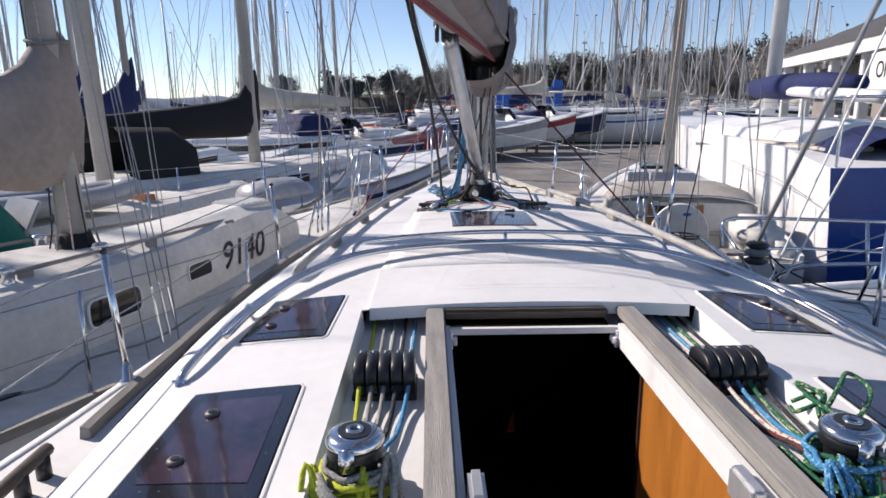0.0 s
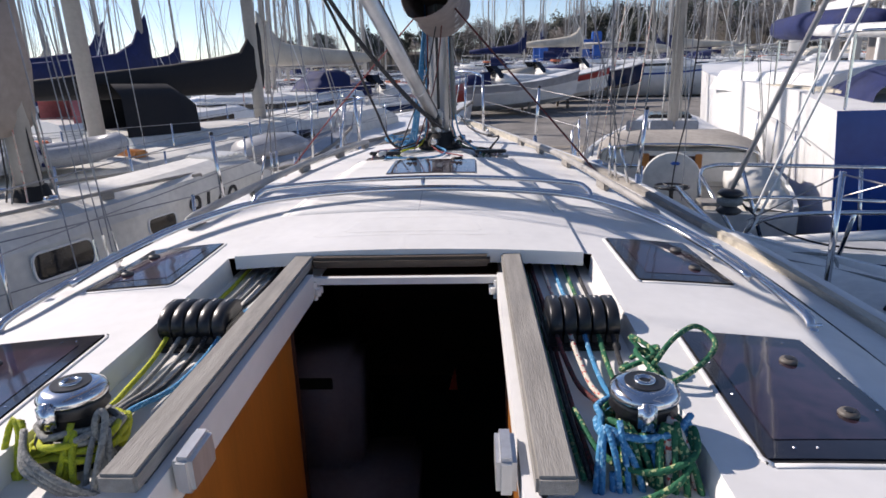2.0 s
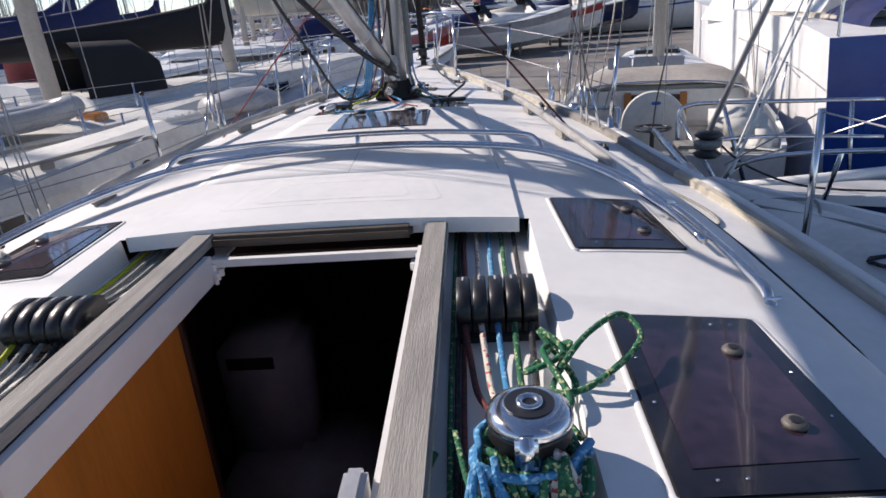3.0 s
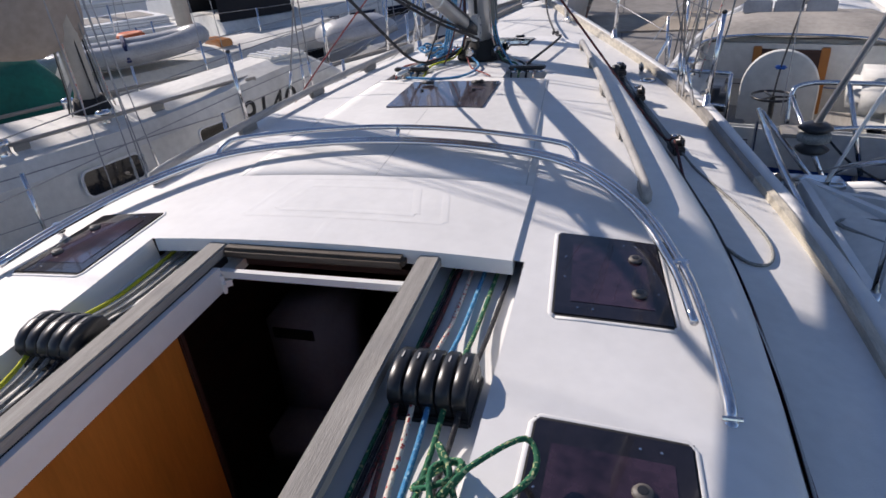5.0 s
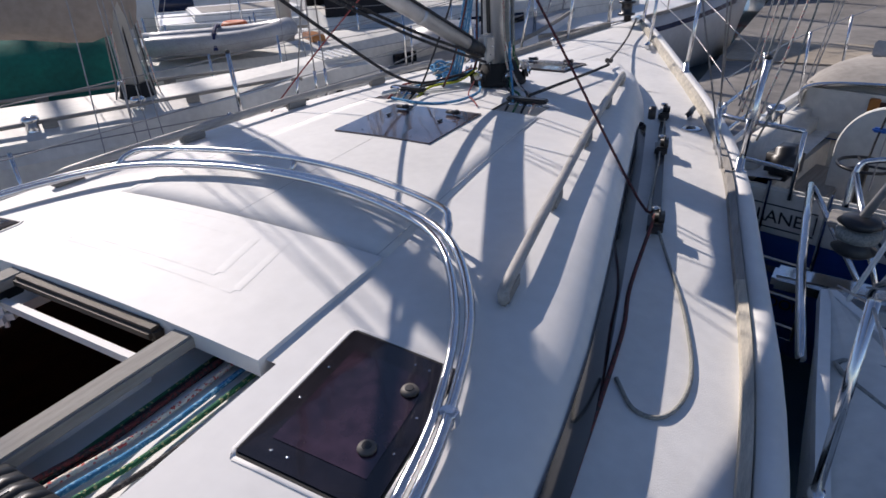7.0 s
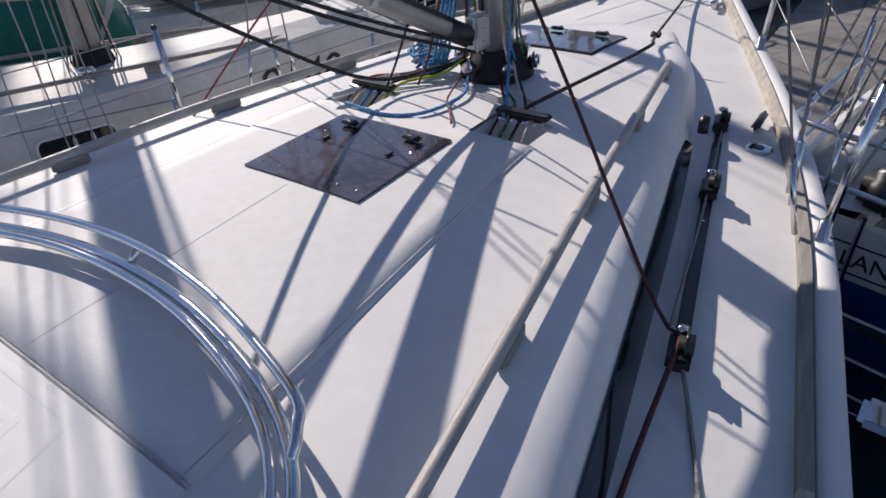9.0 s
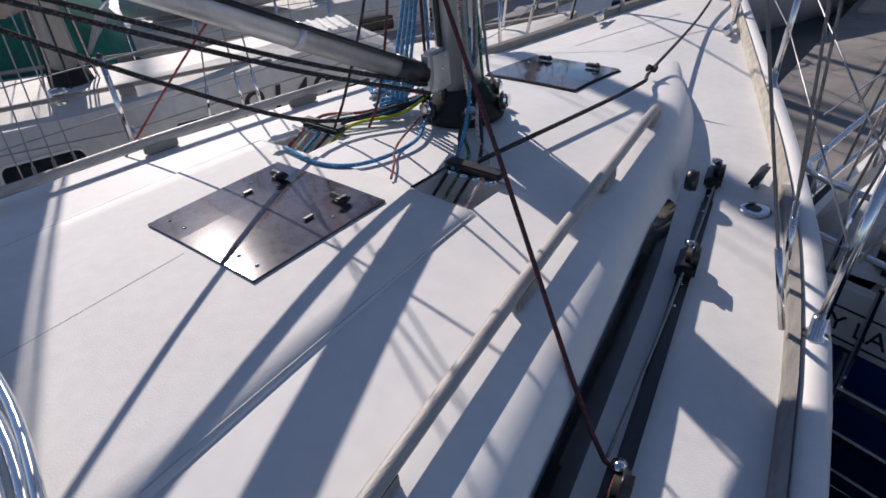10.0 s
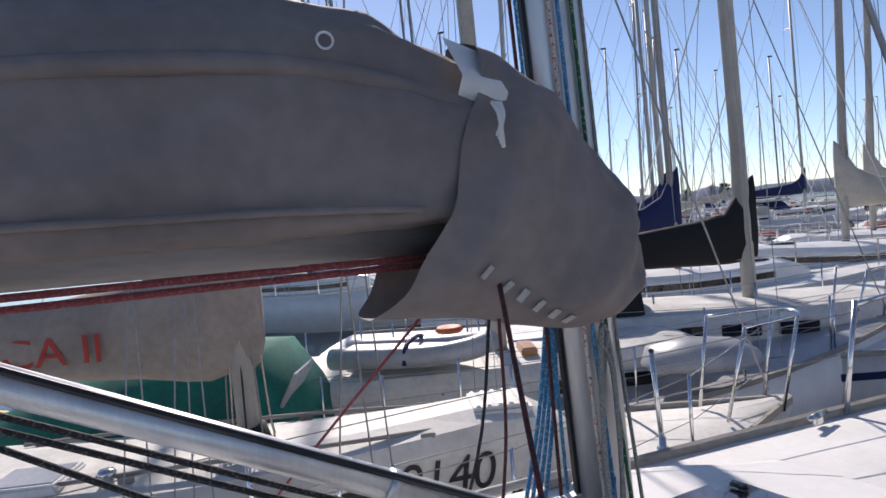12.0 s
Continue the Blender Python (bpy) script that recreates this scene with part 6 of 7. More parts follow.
# yacht ahead to starboard, stern towards us
P = yacht("moored_yacht", "white and blue yacht with beige sprayhood and steering wheel", pose(2.41, 7.12, 0.31, 0, 0, -14.6), 3.8, 2.43, 2.0, 0.9, 0.42, 11.5, BLUE_HULL, OLD_GEL, None, None, 0.25, False, 0, 0, mast_r=0.045, cabin_table=[(-0.95, 0.70), (0, 0.62), (1.9, 0.3)], stay_r=0.004, well=-1.2)
hood = []
for y, w, zt, zb in ((-1.26, 0.68, 0.39, 0.24), (-1.18, 0.72, 0.43, 0.24), (-0.95, 0.73, 0.47, 0.26), (-0.72, 0.70, 0.47, 0.24), (-0.5, 0.62, 0.46, 0.34), (-0.35, 0.5, 0.45, 0.42)):
    hood.append([(w * math.copysign(abs(math.cos(a)) ** 0.6, math.cos(a)), y + 0.02 * math.sin(5 * a), zb + (zt - zb) * math.sin(a) ** 0.55 + 0.018 * noise.noise(Vector((a * 3, y * 6, 0)))) for a in [math.pi * k / 18 for k in range(19)]])
hd = part("sprayhood", loft(hood, close=False, caps=False), SHADED_BEIGE, P, "folded beige canvas sprayhood", smooth=True)
for k in (-1, 0, 1):
    part("clear_panel", box((0.235 * k - 0.13, -0.62, 0.50), (0.22, 0.05, 0.11), 0.012, Euler((-0.2, 0, 0)).to_matrix()), SILVER, hd, "clear plastic window")
part("bow_tube", tube([(-0.69, -1.26, 0.2), (-0.66, -1.26, 0.34), (-0.3, -1.26, 0.395), (0.3, -1.26, 0.395), (0.66, -1.26, 0.34), (0.69, -1.26, 0.2)], 0.011, 8, 6), STEEL, hd, smooth=True)
for s in (-1, 1):
    part("winch", lathe([(0.001, 0), (0.06, 0), (0.045, 0.03), (0.045, 0.09), (0.06, 0.11), (0.045, 0.135), (0.001, 0.14)], 16, (s * 0.68, -1.75, 0.18)), STEEL, P, "chrome winch", smooth=True)
    part("side_rail", tube([(s * 0.86, -2.2, 0.52), (s * 0.95, -1.2, 0.52), (s * 1.0, -0.2, 0.52), (s * 0.9, 1.2, 0.55)], 0.004, 5, 2), WIRE, P)
    for y in (-1.3, -0.3, 0.8):
        part("stanchion", tube([(s * (0.93 + 0.03 * (y > -1)), y, 0.02), (s * (0.95 + 0.03 * (y > -1)), y, 0.53)], 0.011, 8, 1), STEEL, P, smooth=True)
part("bulkhead", box((0, -1.2, -0.03), (1.40, 0.06, 0.78), 0.03), OLD_GEL, P, smooth=False)
for s in (-1, 1):
    part("door_jamb", box((s * 0.23 - 0.04, -1.235, 0.06), (0.06, 0.04, 0.5), 0.006), ORANGE_WOOD, P, "varnished wooden door jamb")
# Bulkhead is uncut; a dark board stands for the shade inside.
part("doorway_shade", box((-0.04, -1.232, 0.06), (0.40, 0.02, 0.46)), MAHOGANY, P, "dark board for the shade inside the companionway")
for s in (-1, 1):
    part("coaming", box((s * 0.66, -1.65, 0.08), (0.2, 1.4, 0.22), 0.05), OLD_GEL, P, smooth=True)
part("transom_board", box((-0.04, -2.44, -0.07), (1.66, 0.04, 0.27), 0.015), OLD_GEL, P)
lettering("letter", "PENNY LANE", 0.098, Matrix.Translation((-0.51, -2.463, -0.095)) @ Euler((radians(90), 0, 0)).to_matrix().to_4x4(), INK, P, 1.0, 0.002, "black letter of the boat name")
lettering("letter", "LONDON", 0.085, Matrix.Translation((-0.30, -2.455, -0.60)) @ Euler((radians(90), 0, 0)).to_matrix().to_4x4(), INK, P, 1.0, 0.002)
for z in (-0.03, -0.16):
    part("plate_line", box((-0.51, -2.463, z), (0.70, 0.004, 0.006)), INK, P)
for x in (-0.857, -0.163):
    part("plate_line", box((x, -2.463, -0.095), (0.006, 0.004, 0.10)), INK, P)
for k in range(3):
    part("port_name", box((-0.60 + 0.07 * k, -2.463, -0.195), (0.05, 0.003, 0.018), 0.002), INK, P, "small black mark under the name")
arch = [(-0.25, -0.40)] + [(0.25 * math.cos(math.pi * (1 - k / 20)), 0.13 + 0.27 * math.sin(math.pi * k / 20)) for k in range(21)] + [(0.25, -0.40)]
part("backrest_panel", loft([[(-0.06 + x * g, -1.80 + d, z if g == 1 else z - 0.006) for x, z in arch] for d, g in ((0, 0.97), (0.008, 1), (0.04, 1), (0.048, 0.97))]), OLD_GEL, P, "tall rounded white cockpit panel", smooth=False)
whl = part("steering_wheel", tube([(-0.07 + 0.13 * math.cos(a), -2.16 + 0.13 * math.sin(a), 0.18) for a in [2 * math.pi * k / 24 for k in range(25)]], 0.009, 6, 1), BLACK, P, "small black wheel lying flat", smooth=True)
for k in range(3):
    a = k * 2.09
    part("spoke", tube([(-0.07, -2.16, 0.175), (-0.07 + 0.13 * math.cos(a), -2.16 + 0.13 * math.sin(a), 0.18)], 0.007, 6, 1), BLACK, whl)
part("wheel_post", tube([(-0.07, -2.16, 0.18), (-0.07, -2.16, -0.4)], 0.018, 8, 1), BLACK, P)
part("hanging_line", tube([(-0.07, -2.16, 0.18), (-0.05, -2.13, 0.4), (0.02, -2.1, 0.9), (0.1, -1.9, 2.2)], 0.006, 6, 3), R_BLACK, P)
part("snap_clip", box((-0.055, -2.13, 0.36), (0.07, 0.03, 0.025), 0.008), BLUE_PAINT, P, "blue plastic clip")
pushpit = part("pushpit", tube([(-0.9, -1.4, 0.40), (-0.84, -2.15, 0.37), (-0.76, -2.38, 0.38), (-0.31, -2.47, 0.39)], 0.0125, 8, 5), STEEL, P, smooth=True)
part("rail", tube([(-0.9, -1.4, 0.2), (-0.84, -2.15, 0.18), (-0.76, -2.38, 0.18), (-0.31, -2.47, 0.18)], 0.0125, 8, 5), STEEL, pushpit, smooth=True)
for x, y in ((-0.9, -1.4), (-0.84, -2.15), (-0.6, -2.43), (-0.31, -2.47)):
    part("post", tube([(x, y, 0.02), (x, y, 0.39)], 0.0125, 8, 1), STEEL, pushpit, smooth=True)
part("ladder", tube([(-0.42, -2.47, 0.1), (-0.42, -2.55, -0.75), (-0.12, -2.55, -0.75), (-0.12, -2.47, 0.1)], 0.011, 6, 1), STEEL, P)
for z in (-0.3, -0.5, -0.68):
    part("rung", tube([(-0.42, -2.54, z), (-0.12, -2.54, z)], 0.011, 6, 1), STEEL, P)
part("outboard", box((-0.42, -2.3, 0.16), (0.16, 0.2, 0.18), 0.04), BLACK, P, "small black outboard", smooth=True)
part("locker", box((0.52, -2.0, 0.2), (0.36, 0.5, 0.26), 0.07), OLD_GEL, P, "white locker lid", smooth=True)
for k in range(7):
    a = k * 0.9
    part("halyard", tube([(0.13 * math.cos(a), 0.13 * math.sin(a), 0.45), (0.055 * math.cos(a), 0.07 * math.sin(a), 1.6), (0.05 * math.cos(a), 0.07 * math.sin(a) - 0.05, 4)], 0.005, 5, 1), R_GREY, P)
for x in (-0.95, -0.92, 0.92):
    part("shroud", tube([(x, -0.3, 0.05), (0.03, -0.1, 6)], 0.005, 5, 1), WIRE, P)
# yacht whose bow points in from starboard, low dark hull
Q = yacht("moored_yacht", "dark hulled yacht with low steel pulpit and furling drum", pose(5.25, 3.40, 0.33, 0, 0, 85), 3.6, 3.5, 1.0, 0.85, 0.4, 11.5, NAVY_HULL, GREY_GEL, None, None, 0.04, False, 0, 0, mast_r=0.07, stay_r=0.004)
part("furling_drum", lathe([(0.001, 0), (0.055, 0), (0.075, 0.02), (0.045, 0.04), (0.045, 0.10), (0.075, 0.12), (0.055, 0.14), (0.001, 0.15)], 18, (0, 3.55, 0.26)), BLACK, Q, "black furling drum with grey line", smooth=True)
part("drum_line", lathe([(0.045, 0.05), (0.07, 0.06), (0.073, 0.08), (0.07, 0.095), (0.045, 0.1)], 18, (0, 3.55, 0.26)), R_GREY, Q, smooth=True)
part("anchor_roller", box((0, 3.58, 0.10), (0.12, 0.4, 0.06), 0.015), STEEL, Q)
part("furled_stay", tube([(0, 3.55, 0.40), (0, -0.4, 11.0)], 0.016, 8, 1), ALU, Q, "slanting aluminium furling foil", smooth=True)
bow_rail = part("pulpit", tube([local(Q, p) for p in ((2.75, 3.95, 0.80), (1.95, 4.16, 0.80), (1.74, 4.17, 0.79), (1.69, 4.15, 0.74), (1.685, 4.12, 0.60))], 0.0125, 8, 6), STEEL, Q, smooth=True)
part("rail", tube([local(Q, p) for p in ((2.75, 3.05, 0.72), (2.2, 3.32, 0.68), (1.9, 3.5, 0.62), (1.80, 3.62, 0.52), (1.8, 3.66, 0.40))], 0.0125, 8, 6), STEEL, bow_rail, smooth=True)
part("rail", tube([local(Q, p) for p in ((1.55, 4.16, 0.66), (1.56, 3.6, 0.58), (1.6, 3.1, 0.50))], 0.016, 8, 2), STEEL, bow_rail, smooth=True)
part("rail", tube([local(Q, p) for p in ((2.75, 3.9, 0.60), (2.2, 3.98, 0.62), (1.9, 3.98, 0.62), (1.72, 3.95, 0.60))], 0.011, 8, 5), STEEL, bow_rail, smooth=True)
for p, q in (((1.95, 4.16, 0.80), (2.05, 4.0, 0.36)), ((2.2, 3.32, 0.68), (2.25, 3.5, 0.36)), ((1.69, 4.15, 0.74), (1.85, 3.8, 0.36)), ((2.6, 3.12, 0.71), (2.6, 3.3, 0.36)), ((1.56, 4.14, 0.66), (1.8, 3.8, 0.38)), ((2.6, 3.99, 0.80), (2.6, 3.9, 0.36))):
    part("leg", tube([local(Q, p), local(Q, q)], 0.0125, 8, 1), STEEL, bow_rail, smooth=True)
part("bow_step", box(local(Q, (1.70, 3.98, 0.60)), (0.16, 0.14, 0.02), 0.006), TEAK, Q, "small dark bow step")
part("furler_line", tube([local(Q, p) for p in ((1.75, 3.70, 0.68), (1.9, 3.6, 0.55), (2.2, 3.5, 0.45), (2.8, 3.4, 0.42))], 0.006, 5, 4), R_BLACK, Q)
# yacht close alongside to starboard, pale foredeck
N_ = yacht("moored_yacht", "white yacht alongside with pale deck and steel stanchions", pose(3.2, -1.26, 0.44, 0, 0, 18), 5.0, 4.5, 1.7, 0.95, 0.35, 11.5, WHITE_PAINT, OLD_GEL, None, None, 0.05, False, 0, 0, mast_r=0.07, cabin_table=[(-2.0, 0.5), (0, 0.45), (1.6, 0.25)], stay_r=0.004)
for s in (-1, 1):
    tp = []
    for y, w in ((4.08, 0.30), (2.6, 0.62), (1.0, 0.78), (-0.8, 0.8)):
        st = part("stanchion", tube([(s * w, y, 0.05), (s * (w + 0.01), y, 0.60)], 0.0125, 8, 1), STEEL, N_, smooth=True)
        part("foot", lathe([(0.001, 0), (0.028, 0), (0.02, 0.02), (0.017, 0.06), (0.001, 0.06)], 10, (s * w, y, 0.05)), STEEL, st, smooth=True)
        tp.append((s * (w + 0.01), y, 0.59))
    part("lifeline", tube([(s * 0.04, 4.85, 0.2)] + tp, 0.0035, 5, 1), WIRE, N_)
for u, v in ((3.3, 0.25), (3.6, -0.1), (4.3, 0.0)):
    part("deck_line", tube([(v, u, 0.085), (v + 0.15, u + 0.2, 0.09), (v - 0.1, u + 0.3, 0.085), (v + 0.05, u - 0.1, 0.09), (v + 0.1, u - 0.3, 0.085)], 0.008, 5, 6), R_BLACK if v else R_GREY, N_, "rope lying on the foredeck", smooth=True)
part("hatch", box((0, 2.9, 0.09), (0.45, 0.45, 0.05), 0.02), SILVER, N_, "grey deck hatch")
sp = link_mesh("white_spar", tube([(1.79, 3.70, 0.405), (3.1, 3.86, 0.42)], 0.034, 12, 1), WHITE_PAINT)
tagged(sp, "white painted spar between the yachts", "spar")
for k in range(6):
    rope("mooring_line", [(1.30 - 0.03 * k, 4.4 + 0.12 * k, 0.75), (1.42, 4.5 + 0.1 * k, 1.3 + 0.3 * k), (1.6, 4.8, 3.5)], 0.005, (R_GREY, R_WHITE, WIRE)[k % 3], "slack line hanging by the guardrail", 4, 5, group="slack lines")

# larger hull beyond, white side and blue stern
H = thing("moored_yacht", "large white yacht hull with blue stern and navy covers", "yacht", pose(0.03, 0.18, 0.01), "moored yachts")
rings = [[(3.05 + 0.30 * k, 5.0 + y, 1.02 + 0.06 * k), (3.1 + 0.30 * k, 5.0 + y, 0.3), (3.25 + 0.3 * k, 5.0 + y, -0.7), (5.6, 5.0 + y, -0.7), (5.8, 5.0 + y, 0.3), (5.8, 5.0 + y, 1.02 + 0.06 * k)] for k, y in ((0, 0), (1.4, 1.5), (1.9, 3), (2.4, 4.5), (3.4, 6), (5.2, 7.6))]
part("hull", loft(rings), WHITE_PAINT, H, smooth=False)
part("stern", loft([[(3.03, 4.985, 1.03), (5.8, 4.7, 1.03), (5.8, 4.7, -0.7), (3.2, 4.985, -0.7)], [(3.03, 4.99, 1.03), (5.8, 4.99, 1.03), (5.8, 4.99, -0.7), (3.2, 4.99, -0.7)]]), BLUE_HULL, H, "bright blue painted stern")
# Shade on the lower stern, put in as a navy slab.
part("stern_shade", box((4.5, 4.83, -0.38), (2.8, 0.33, 0.7)), NAVY_HULL, H, "navy slab for the shade low on the stern")
part("cabin", loft([[(x, y, z) for x, z in ((3.7, 1.0), (3.85, 1.25), (4.3, 1.36), (5.2, 1.36), (5.5, 1.25), (5.6, 1.0))] for y in (6.6, 8.2, 9.6)]), WHITE_PAINT, H)
part("cover", loft([[(4.3 + 0.16 * math.cos(a) * w, y, 1.78 + 0.16 * w * math.sin(a)) for a in [2 * math.pi * k / 12 for k in range(12)]] for y, w in ((6.6, 0.5), (7.2, 0.9), (8.2, 1.05), (8.9, 0.8))]), NAVY, H, "navy canvas sail cover", smooth=True)
part("dodger", loft([[(4.0 + 0.4 * math.cos(a), y, 1.05 + h * math.sin(a)) for a in [math.pi * k / 10 for k in range(11)]] for y, h in ((5.5, 0.22), (6.0, 0.3), (6.4, 0.1))], close=False, caps=False), NAVY, H, "navy canvas dodger", smooth=True)
part("mast", tube([(4.55, 8.9, 1.5), (4.55, 8.7, 14)], 0.10, 10, 1), WHITE_PAINT, H, smooth=True)
part("boom", tube([(4.5, 8.8, 1.75), (3.4, 5.0, 1.62)], 0.06, 8, 1), WHITE_PAINT, H, smooth=True)
for y in (5.1, 6.2, 7.4, 8.6):
    x = 3.12 + 0.3 * lerp_table([(0, 0), (1.5, 1.4), (3, 1.9), (4.5, 2.4)], y - 5)
    part("stanchion", tube([(x, y, 1.02), (x, y, 1.6)], 0.0125, 8, 1), STEEL, H)
part("lifeline", tube([(3.15, 5.1, 1.58), (3.46, 6.2, 1.58), (3.63, 7.4, 1.58), (3.78, 8.6, 1.58)], 0.004, 5, 1), WIRE, H)
part("pushpit", tube([(3.28, 5.6, 1.6), (3.12, 5.02, 1.62), (3.6, 4.9, 1.62), (5.4, 4.8, 1.62)], 0.0125, 8, 5), STEEL, H, smooth=True)
part("ramp", box((3.86, 6.8, 1.11), (0.5, 1.6, 0.05), 0.01), CREAM_WOOD, H, "bleached wooden deck board")

# far yachts in rows
far = [
    yacht("far_yacht", "white moored yacht with navy sail cover", pose(-9.5, 17, 0.3, 0, 0, -50), 4, 5, 3, 0.95, 0.45, 12, WHITE_PAINT, WHITE_PAINT, NAVY, NAVY, stay_r=0.008, group="far yachts"),
    yacht("far_yacht", "white moored yacht with bare boom", pose(-13, 21, 0.3, 0, 0, -40), 3.6, 4.6, 2.8, 0.95, 0.4, 11, WHITE_PAINT, CREAM_GEL, None, BEIGE, stay_r=0.008, group="far yachts"),
    yacht("far_yacht", "navy hulled yacht with pale cover", pose(-17, 26, 0.3, 0, 0, -60), 4.2, 5, 3, 0.95, 0.45, 13, NAVY_HULL, WHITE_PAINT, BEIGE, NAVY, stay_r=0.008, group="far yachts"),
    yacht("far_yacht", "white moored yacht with blue stripe", pose(-6, 24, 0.3, 0, 0, -45), 3.8, 4.6, 2.8, 0.95, 0.42, 11.5, WHITE_PAINT, WHITE_PAINT, None, None, stay_r=0.008, band=BLUE_HULL, group="far yachts"),
]


def motorboat(m, hull_m, band_m, label):
    """A sports boat on a cradle, its bow flared and raised along +y."""
    b = thing("motor_boat", label, "motor boat", m, "boats ashore")
    st = ((-2.5, 0.92, 0.0), (-1.6, 1.02, 0.0), (-0.6, 1.06, 0.01), (0.3, 1.03, 0.05), (1.1, 0.88, 0.12), (1.8, 0.62, 0.21), (2.4, 0.30, 0.31), (2.85, 0.04, 0.40))
    part("hull", loft([[(-w, y, 0.72 + up), (-w * 0.93, y - 0.05, 0.45 + up * 0.8), (-w * 0.72, y - 0.25 * up, 0.08 + up * 0.75), (0, y - 0.8 * up, -0.16 + up * 0.9), (w * 0.72, y - 0.25 * up, 0.08 + up * 0.75), (w * 0.93, y - 0.05, 0.45 + up * 0.8), (w, y, 0.72 + up)] for y, w, up in st]), hull_m, b)
    for s in (-1, 1):
        part("sheer_band", loft([[(s * (w + 0.008), y, 0.73 + up), (s * (w * 0.95 + 0.012), y - 0.04, 0.52 + up * 0.85)] for y, w, up in st], close=False, caps=False), band_m, b, "coloured band along the sheer")
    part("deck", loft([[(-w, y, 0.75 + up), (-w * 0.5, y, 0.83 + up), (0, y, 0.86 + up), (w * 0.5, y, 0.83 + up), (w, y, 0.75 + up)] for y, w, up in st], close=False, caps=False), WHITE_PAINT, b, smooth=True)
    part("rubbing_strake", tube([(-w - 0.01, y, 0.74 + up) for y, w, up in st] + [(w + 0.01, y, 0.74 + up) for y, w, up in st[::-1]], 0.03, 6, 1), SILVER, b)
    part("cuddy", loft([[(-w, y, 0.84), (-w * 0.85, y, 0.84 + h * 0.75), (-w * 0.5, y, 0.84 + h), (w * 0.5, y, 0.84 + h), (w * 0.85, y, 0.84 + h * 0.75), (w, y, 0.84)] for y, w, h in ((-0.1, 0.8, 0.32), (0.5, 0.72, 0.30), (1.2, 0.5, 0.24), (1.7, 0.28, 0.2))]), WHITE_PAINT, b, smooth=True)
    part("windscreen", loft([[(-w, y, z), (-w * 0.8, y + 0.25, z), (w * 0.8, y + 0.25, z), (w, y, z)] for y, w, z in ((-0.2, 0.82, 1.0), (-0.5, 0.7, 1.42))], close=False, caps=False), GLASS_DARK, b)
    part("cockpit_cover", loft([[(-w, y, 0.8), (-w * 0.6, y, 0.8 + h), (w * 0.6, y, 0.8 + h), (w, y, 0.8)] for y, w, h in ((-2.4, 0.8, 0.12), (-1.5, 0.9, 0.3), (-0.5, 0.85, 0.42))]), BEIGE if band_m is RED_PAINT else NAVY, b, "canvas cockpit cover", smooth=True)
    part("outboard", box((0, -2.7, 0.75), (0.34, 0.4, 0.6), 0.09), BLACK, b, "black outboard engine", smooth=True)
    for s in (-1, 1):
        part("cradle_post", box((s * 0.75, -1.4, -0.12), (0.09, 0.09, 0.5)), BARK, b)
        part("cradle_post", box((s * 0.6, 0.9, -0.1), (0.09, 0.09, 0.55)), BARK, b)
    return b


mb = [motorboat(pose(1.3, 23.5, -0.1, 0, 0, -82), WHITE_PAINT, SILVER, "white sports boat standing ashore on a cradle"),
      motorboat(pose(3.0, 26, 0.0, 0, 0, -78), WHITE_PAINT, RED_PAINT, "white sports boat with red sheer band ashore"),
      motorboat(pose(5.4, 30, 0.1, 0, 0, -80), NAVY_HULL, NAVY_HULL, "navy sports boat standing ashore on a cradle"),
      motorboat(pose(-2.6, 20.5, -0.25, 0, 0, -70), RED_PAINT, PINK_CANVAS, "dark red motor boat by the quay")]
for k in range(26):
    x, y = rnd.uniform(-2, 34), rnd.uniform(34, 70)
    copy_thing(rnd.choice(mb), pose(x, y, -0.1, 0, 0, rnd.choice((-70, -80, 100, -60)) + rnd.uniform(-12, 12)))

taken = [(-3, 10), (-6.6, 13.5), (-9.5, 17), (-13, 21), (-17, 26), (-6, 24)]
for x, y in ((-15, 9.5), (-19, 12.5), (-24, 13.5), (-29, 16), (-22, 17.5), (-36, 18), (-44, 22), (-33, 23)):
    taken.append((x, y))
    copy_thing(rnd.choice(far), pose(x, y, 0.3, 0, 0, -50 + rnd.uniform(-8, 8)))
count = 0
while count < 130:
    if count < 75:
        y = 15 + 130 * rnd.random() ** 1.5
        x = rnd.uniform(-1.15 * y - 4, -0.12 * y)
        turn = -45 + rnd.choice((0, 180)) + rnd.uniform(-6, 6)
    else:
        y = 30 + 95 * rnd.random()
        x = rnd.uniform(0.02 * y, 0.62 * y)
        turn = 80 + rnd.choice((0, 180)) + rnd.uniform(-8, 8)
    if any((x - a) ** 2 + (y - b) ** 2 < 9 + 0.03 * y for a, b in taken):
        continue
    taken.append((x, y))
    sc = rnd.uniform(0.85, 1.12)
    copy_thing(rnd.choice(far), pose(x, y, 0.3 if x < 0 else 0.9, 0, 0, turn) @ Matrix.Diagonal((sc, sc, sc * rnd.uniform(0.9, 1.15), 1)))
    count += 1

# blue travelling hoist
cr = thing("boat_hoist", "blue painted travelling boat hoist", "crane")
for x, y in ((5.7, 50), (9.7, 50), (5.7, 55), (9.7, 55)):
    part("leg", box((x, y, 1.2), (0.62, 0.5, 3.3), 0.05), BLUE_PAINT, cr)
for y in (50, 55):
    part("beam", box((7.6, y, 2.7), (4.6, 0.4, 0.3), 0.04), BLUE_PAINT, cr)
part("side_beam", box((5.7, 52.5, 2.75), (0.4, 5, 0.36), 0.04), BLUE_PAINT, cr)
part("cab", box((9.6, 49.8, 3.1), (0.7, 0.5, 0.6), 0.06), BLUE_PAINT, cr)

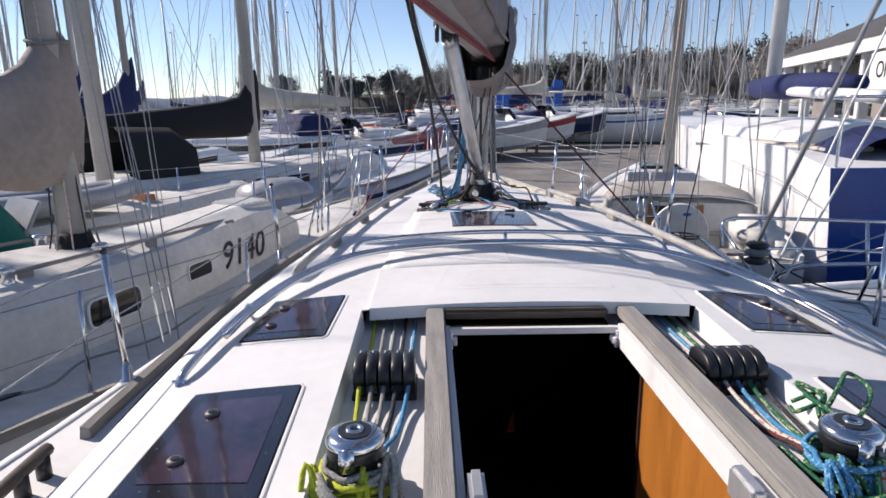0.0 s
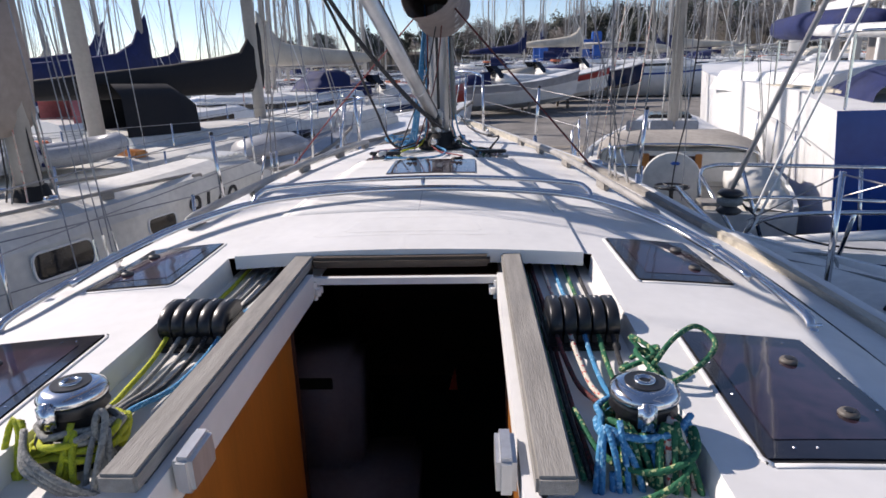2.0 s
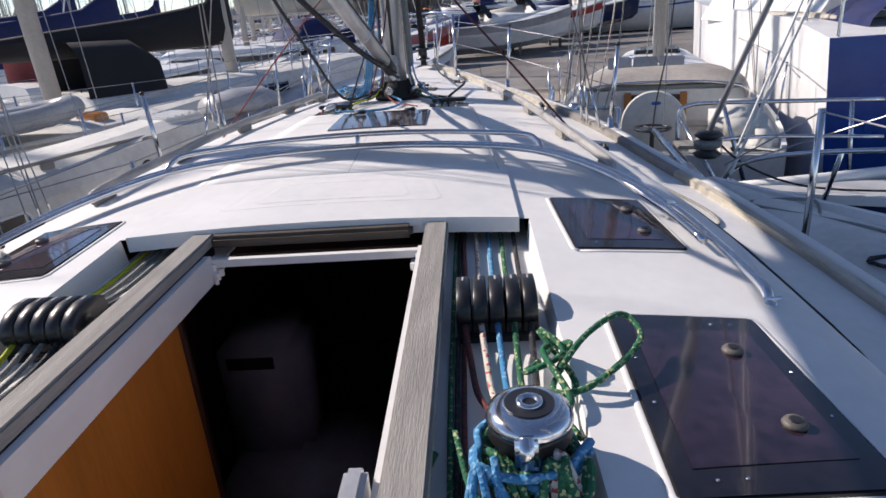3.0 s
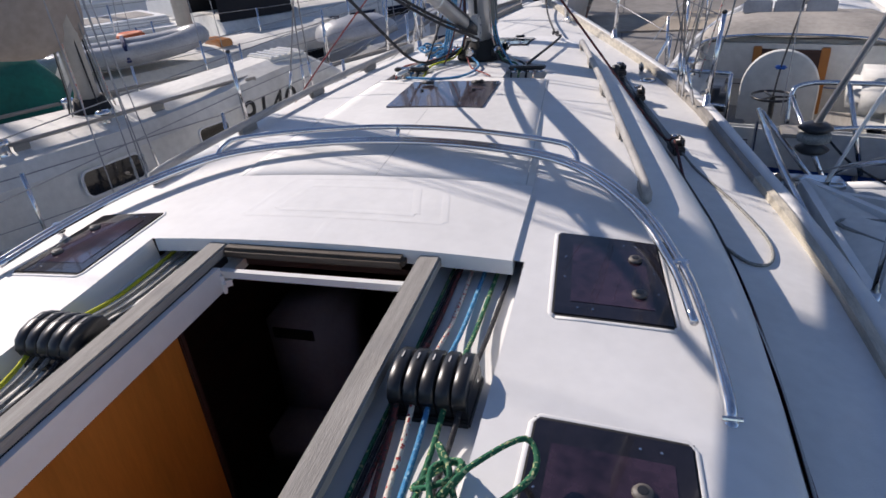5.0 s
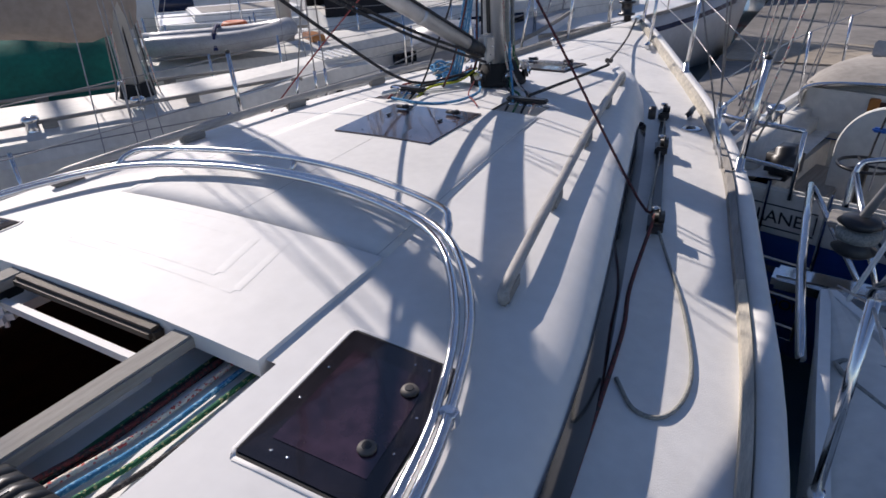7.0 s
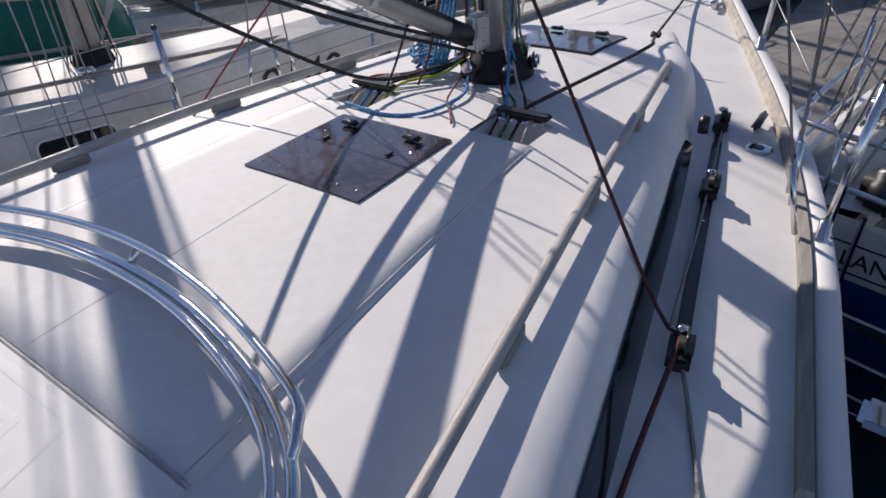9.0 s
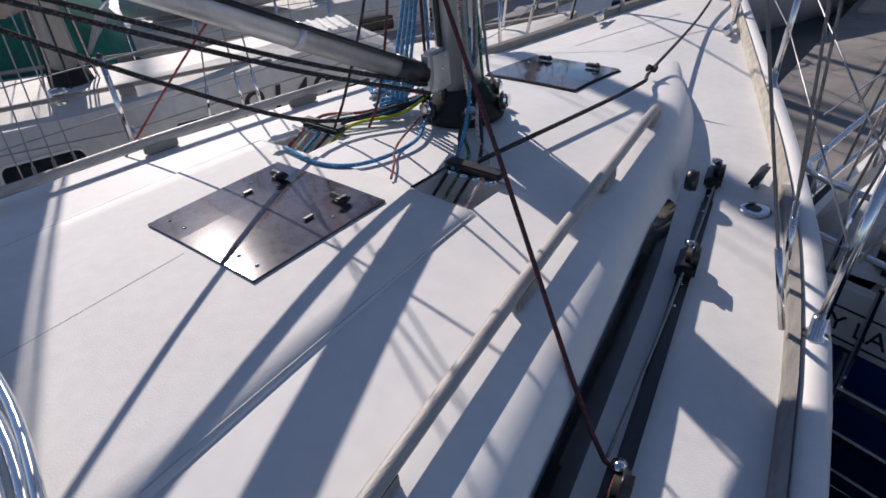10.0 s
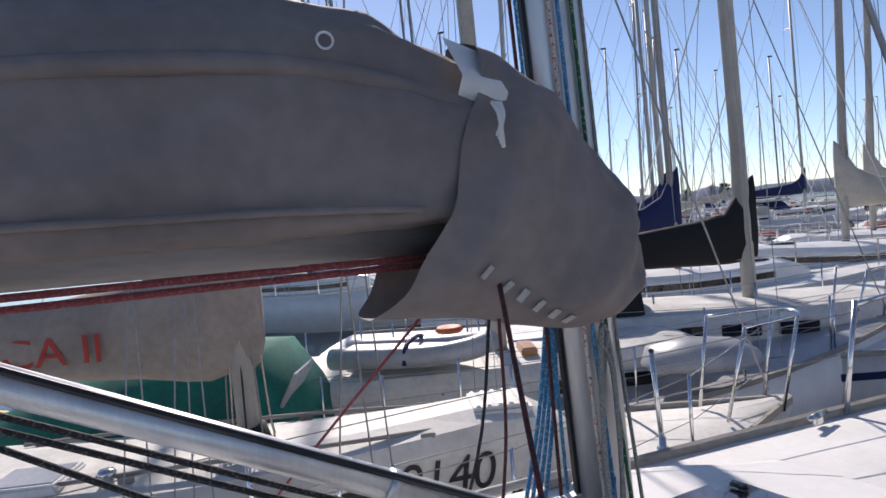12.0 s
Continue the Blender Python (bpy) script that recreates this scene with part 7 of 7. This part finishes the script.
# clubhouse with a slate roof and a white verandah
bl = thing("clubhouse", "single-storey building with slate roof and white fascia", "building")
E0, E1 = Vector((13.4, 26.0, 2.85)), Vector((10.0, 13.2, 2.85))
al = (E1 - E0).normalized()
ou = Vector((-al.y, al.x, 0))
if ou.x < 0:
    ou = -ou
L = (E1 - E0).length
part("fascia", loft([[E0 + Vector((0, 0, dz_)) + ou * d for d, dz_ in ((0, 0), (0, 0.34), (0.25, 0.36), (0.25, 0))], [E1 + al * 4 + Vector((0, 0, dz_)) + ou * d for d, dz_ in ((0, 0), (0, 0.34), (0.25, 0.36), (0.25, 0))]]), WHITE_PAINT, bl)
for k in range(9):
    u0, u1, h0, h1 = k * 0.55, k * 0.55 + 0.57, 0.36 + k * 0.24, 0.36 + k * 0.24 + 0.27
    a0, a1 = E0 + al * (0.35 * k), E1 + al * 4
    ends = [[q + ou * u0 + Vector((0, 0, h0)), q + ou * u1 + Vector((0, 0, h1)), q + ou * u1 + Vector((0, 0, h1 - 0.05)), q + ou * u0 + Vector((0, 0, h0 - 0.05))] for q in (a0, a1)]
    part("slate_course", loft(ends), ROOF, bl)
ang = Euler((0, 0, math.atan2(al.y, al.x))).to_matrix()
wall_c = (E0 + E1 + al * 4) / 2 + ou * 1.9
wl = part("wall", box((wall_c.x, wall_c.y, 1.2), (L + 3.6, 0.3, 3.3), 0, ang), RENDERED, bl)
part("wall", box((wall_c.x + ou.x * 3, wall_c.y + ou.y * 3, 1.2), (L + 3.6, 0.3, 3.3), 0, ang), RENDERED, bl)
for k in range(6):
    q = E0 + al * (1.6 + 2.5 * k)
    part("column", box((q.x + ou.x * 0.35, q.y + ou.y * 0.35, 1.2), (0.26, 0.26, 3.3), 0.02, ang), WHITE_PAINT, bl)
    q2 = E0 + al * (2.8 + 2.5 * k) + ou * 1.73
    wd = part("window", box((q2.x, q2.y, 1.75), (1.3, 0.05, 1.2), 0, ang), GLASS_DARK, bl)
    part("frame", box((q2.x - ou.x * 0.03, q2.y - ou.y * 0.03, 2.4), (1.5, 0.06, 0.09), 0, ang), WHITE_PAINT, wd)
    part("sill", box((q2.x - ou.x * 0.05, q2.y - ou.y * 0.05, 1.1), (1.5, 0.12, 0.07), 0, ang), WHITE_PAINT, wd)
sg = thing("sign_board", "white office sign board with black letters", "sign")
sq = E1 + al * (-1.8) - ou * 0.12
part("board", box((sq.x, sq.y, 2.15), (1.5, 0.04, 1.2), 0.01, ang), WHITE_PAINT, sg)
sm = Matrix.Translation((sq.x - ou.x * 0.03, sq.y - ou.y * 0.03, 2.35)) @ (Matrix((al, (0, 0, 1), -ou)).transposed().to_4x4())
lettering("letter", "OF", 0.55, sm, INK, sg)
# row of poles and lamp posts behind the yard
for k in range(10):
    lp = link_mesh("lamp_post", tube([(14 + 5 * k, 60 + 4 * k, -0.4), (14 + 5 * k, 60 + 4 * k, 7)], 0.07, 8, 1, taper=0.6), ALU_PAINT)
    part("lantern", box((14 + 5 * k, 60 + 4 * k, 7.05), (0.5, 0.25, 0.12), 0.03), ALU_PAINT, lp)
    tagged(lp, "slim grey lamp post in the boatyard", "lamp post", "lamp posts")
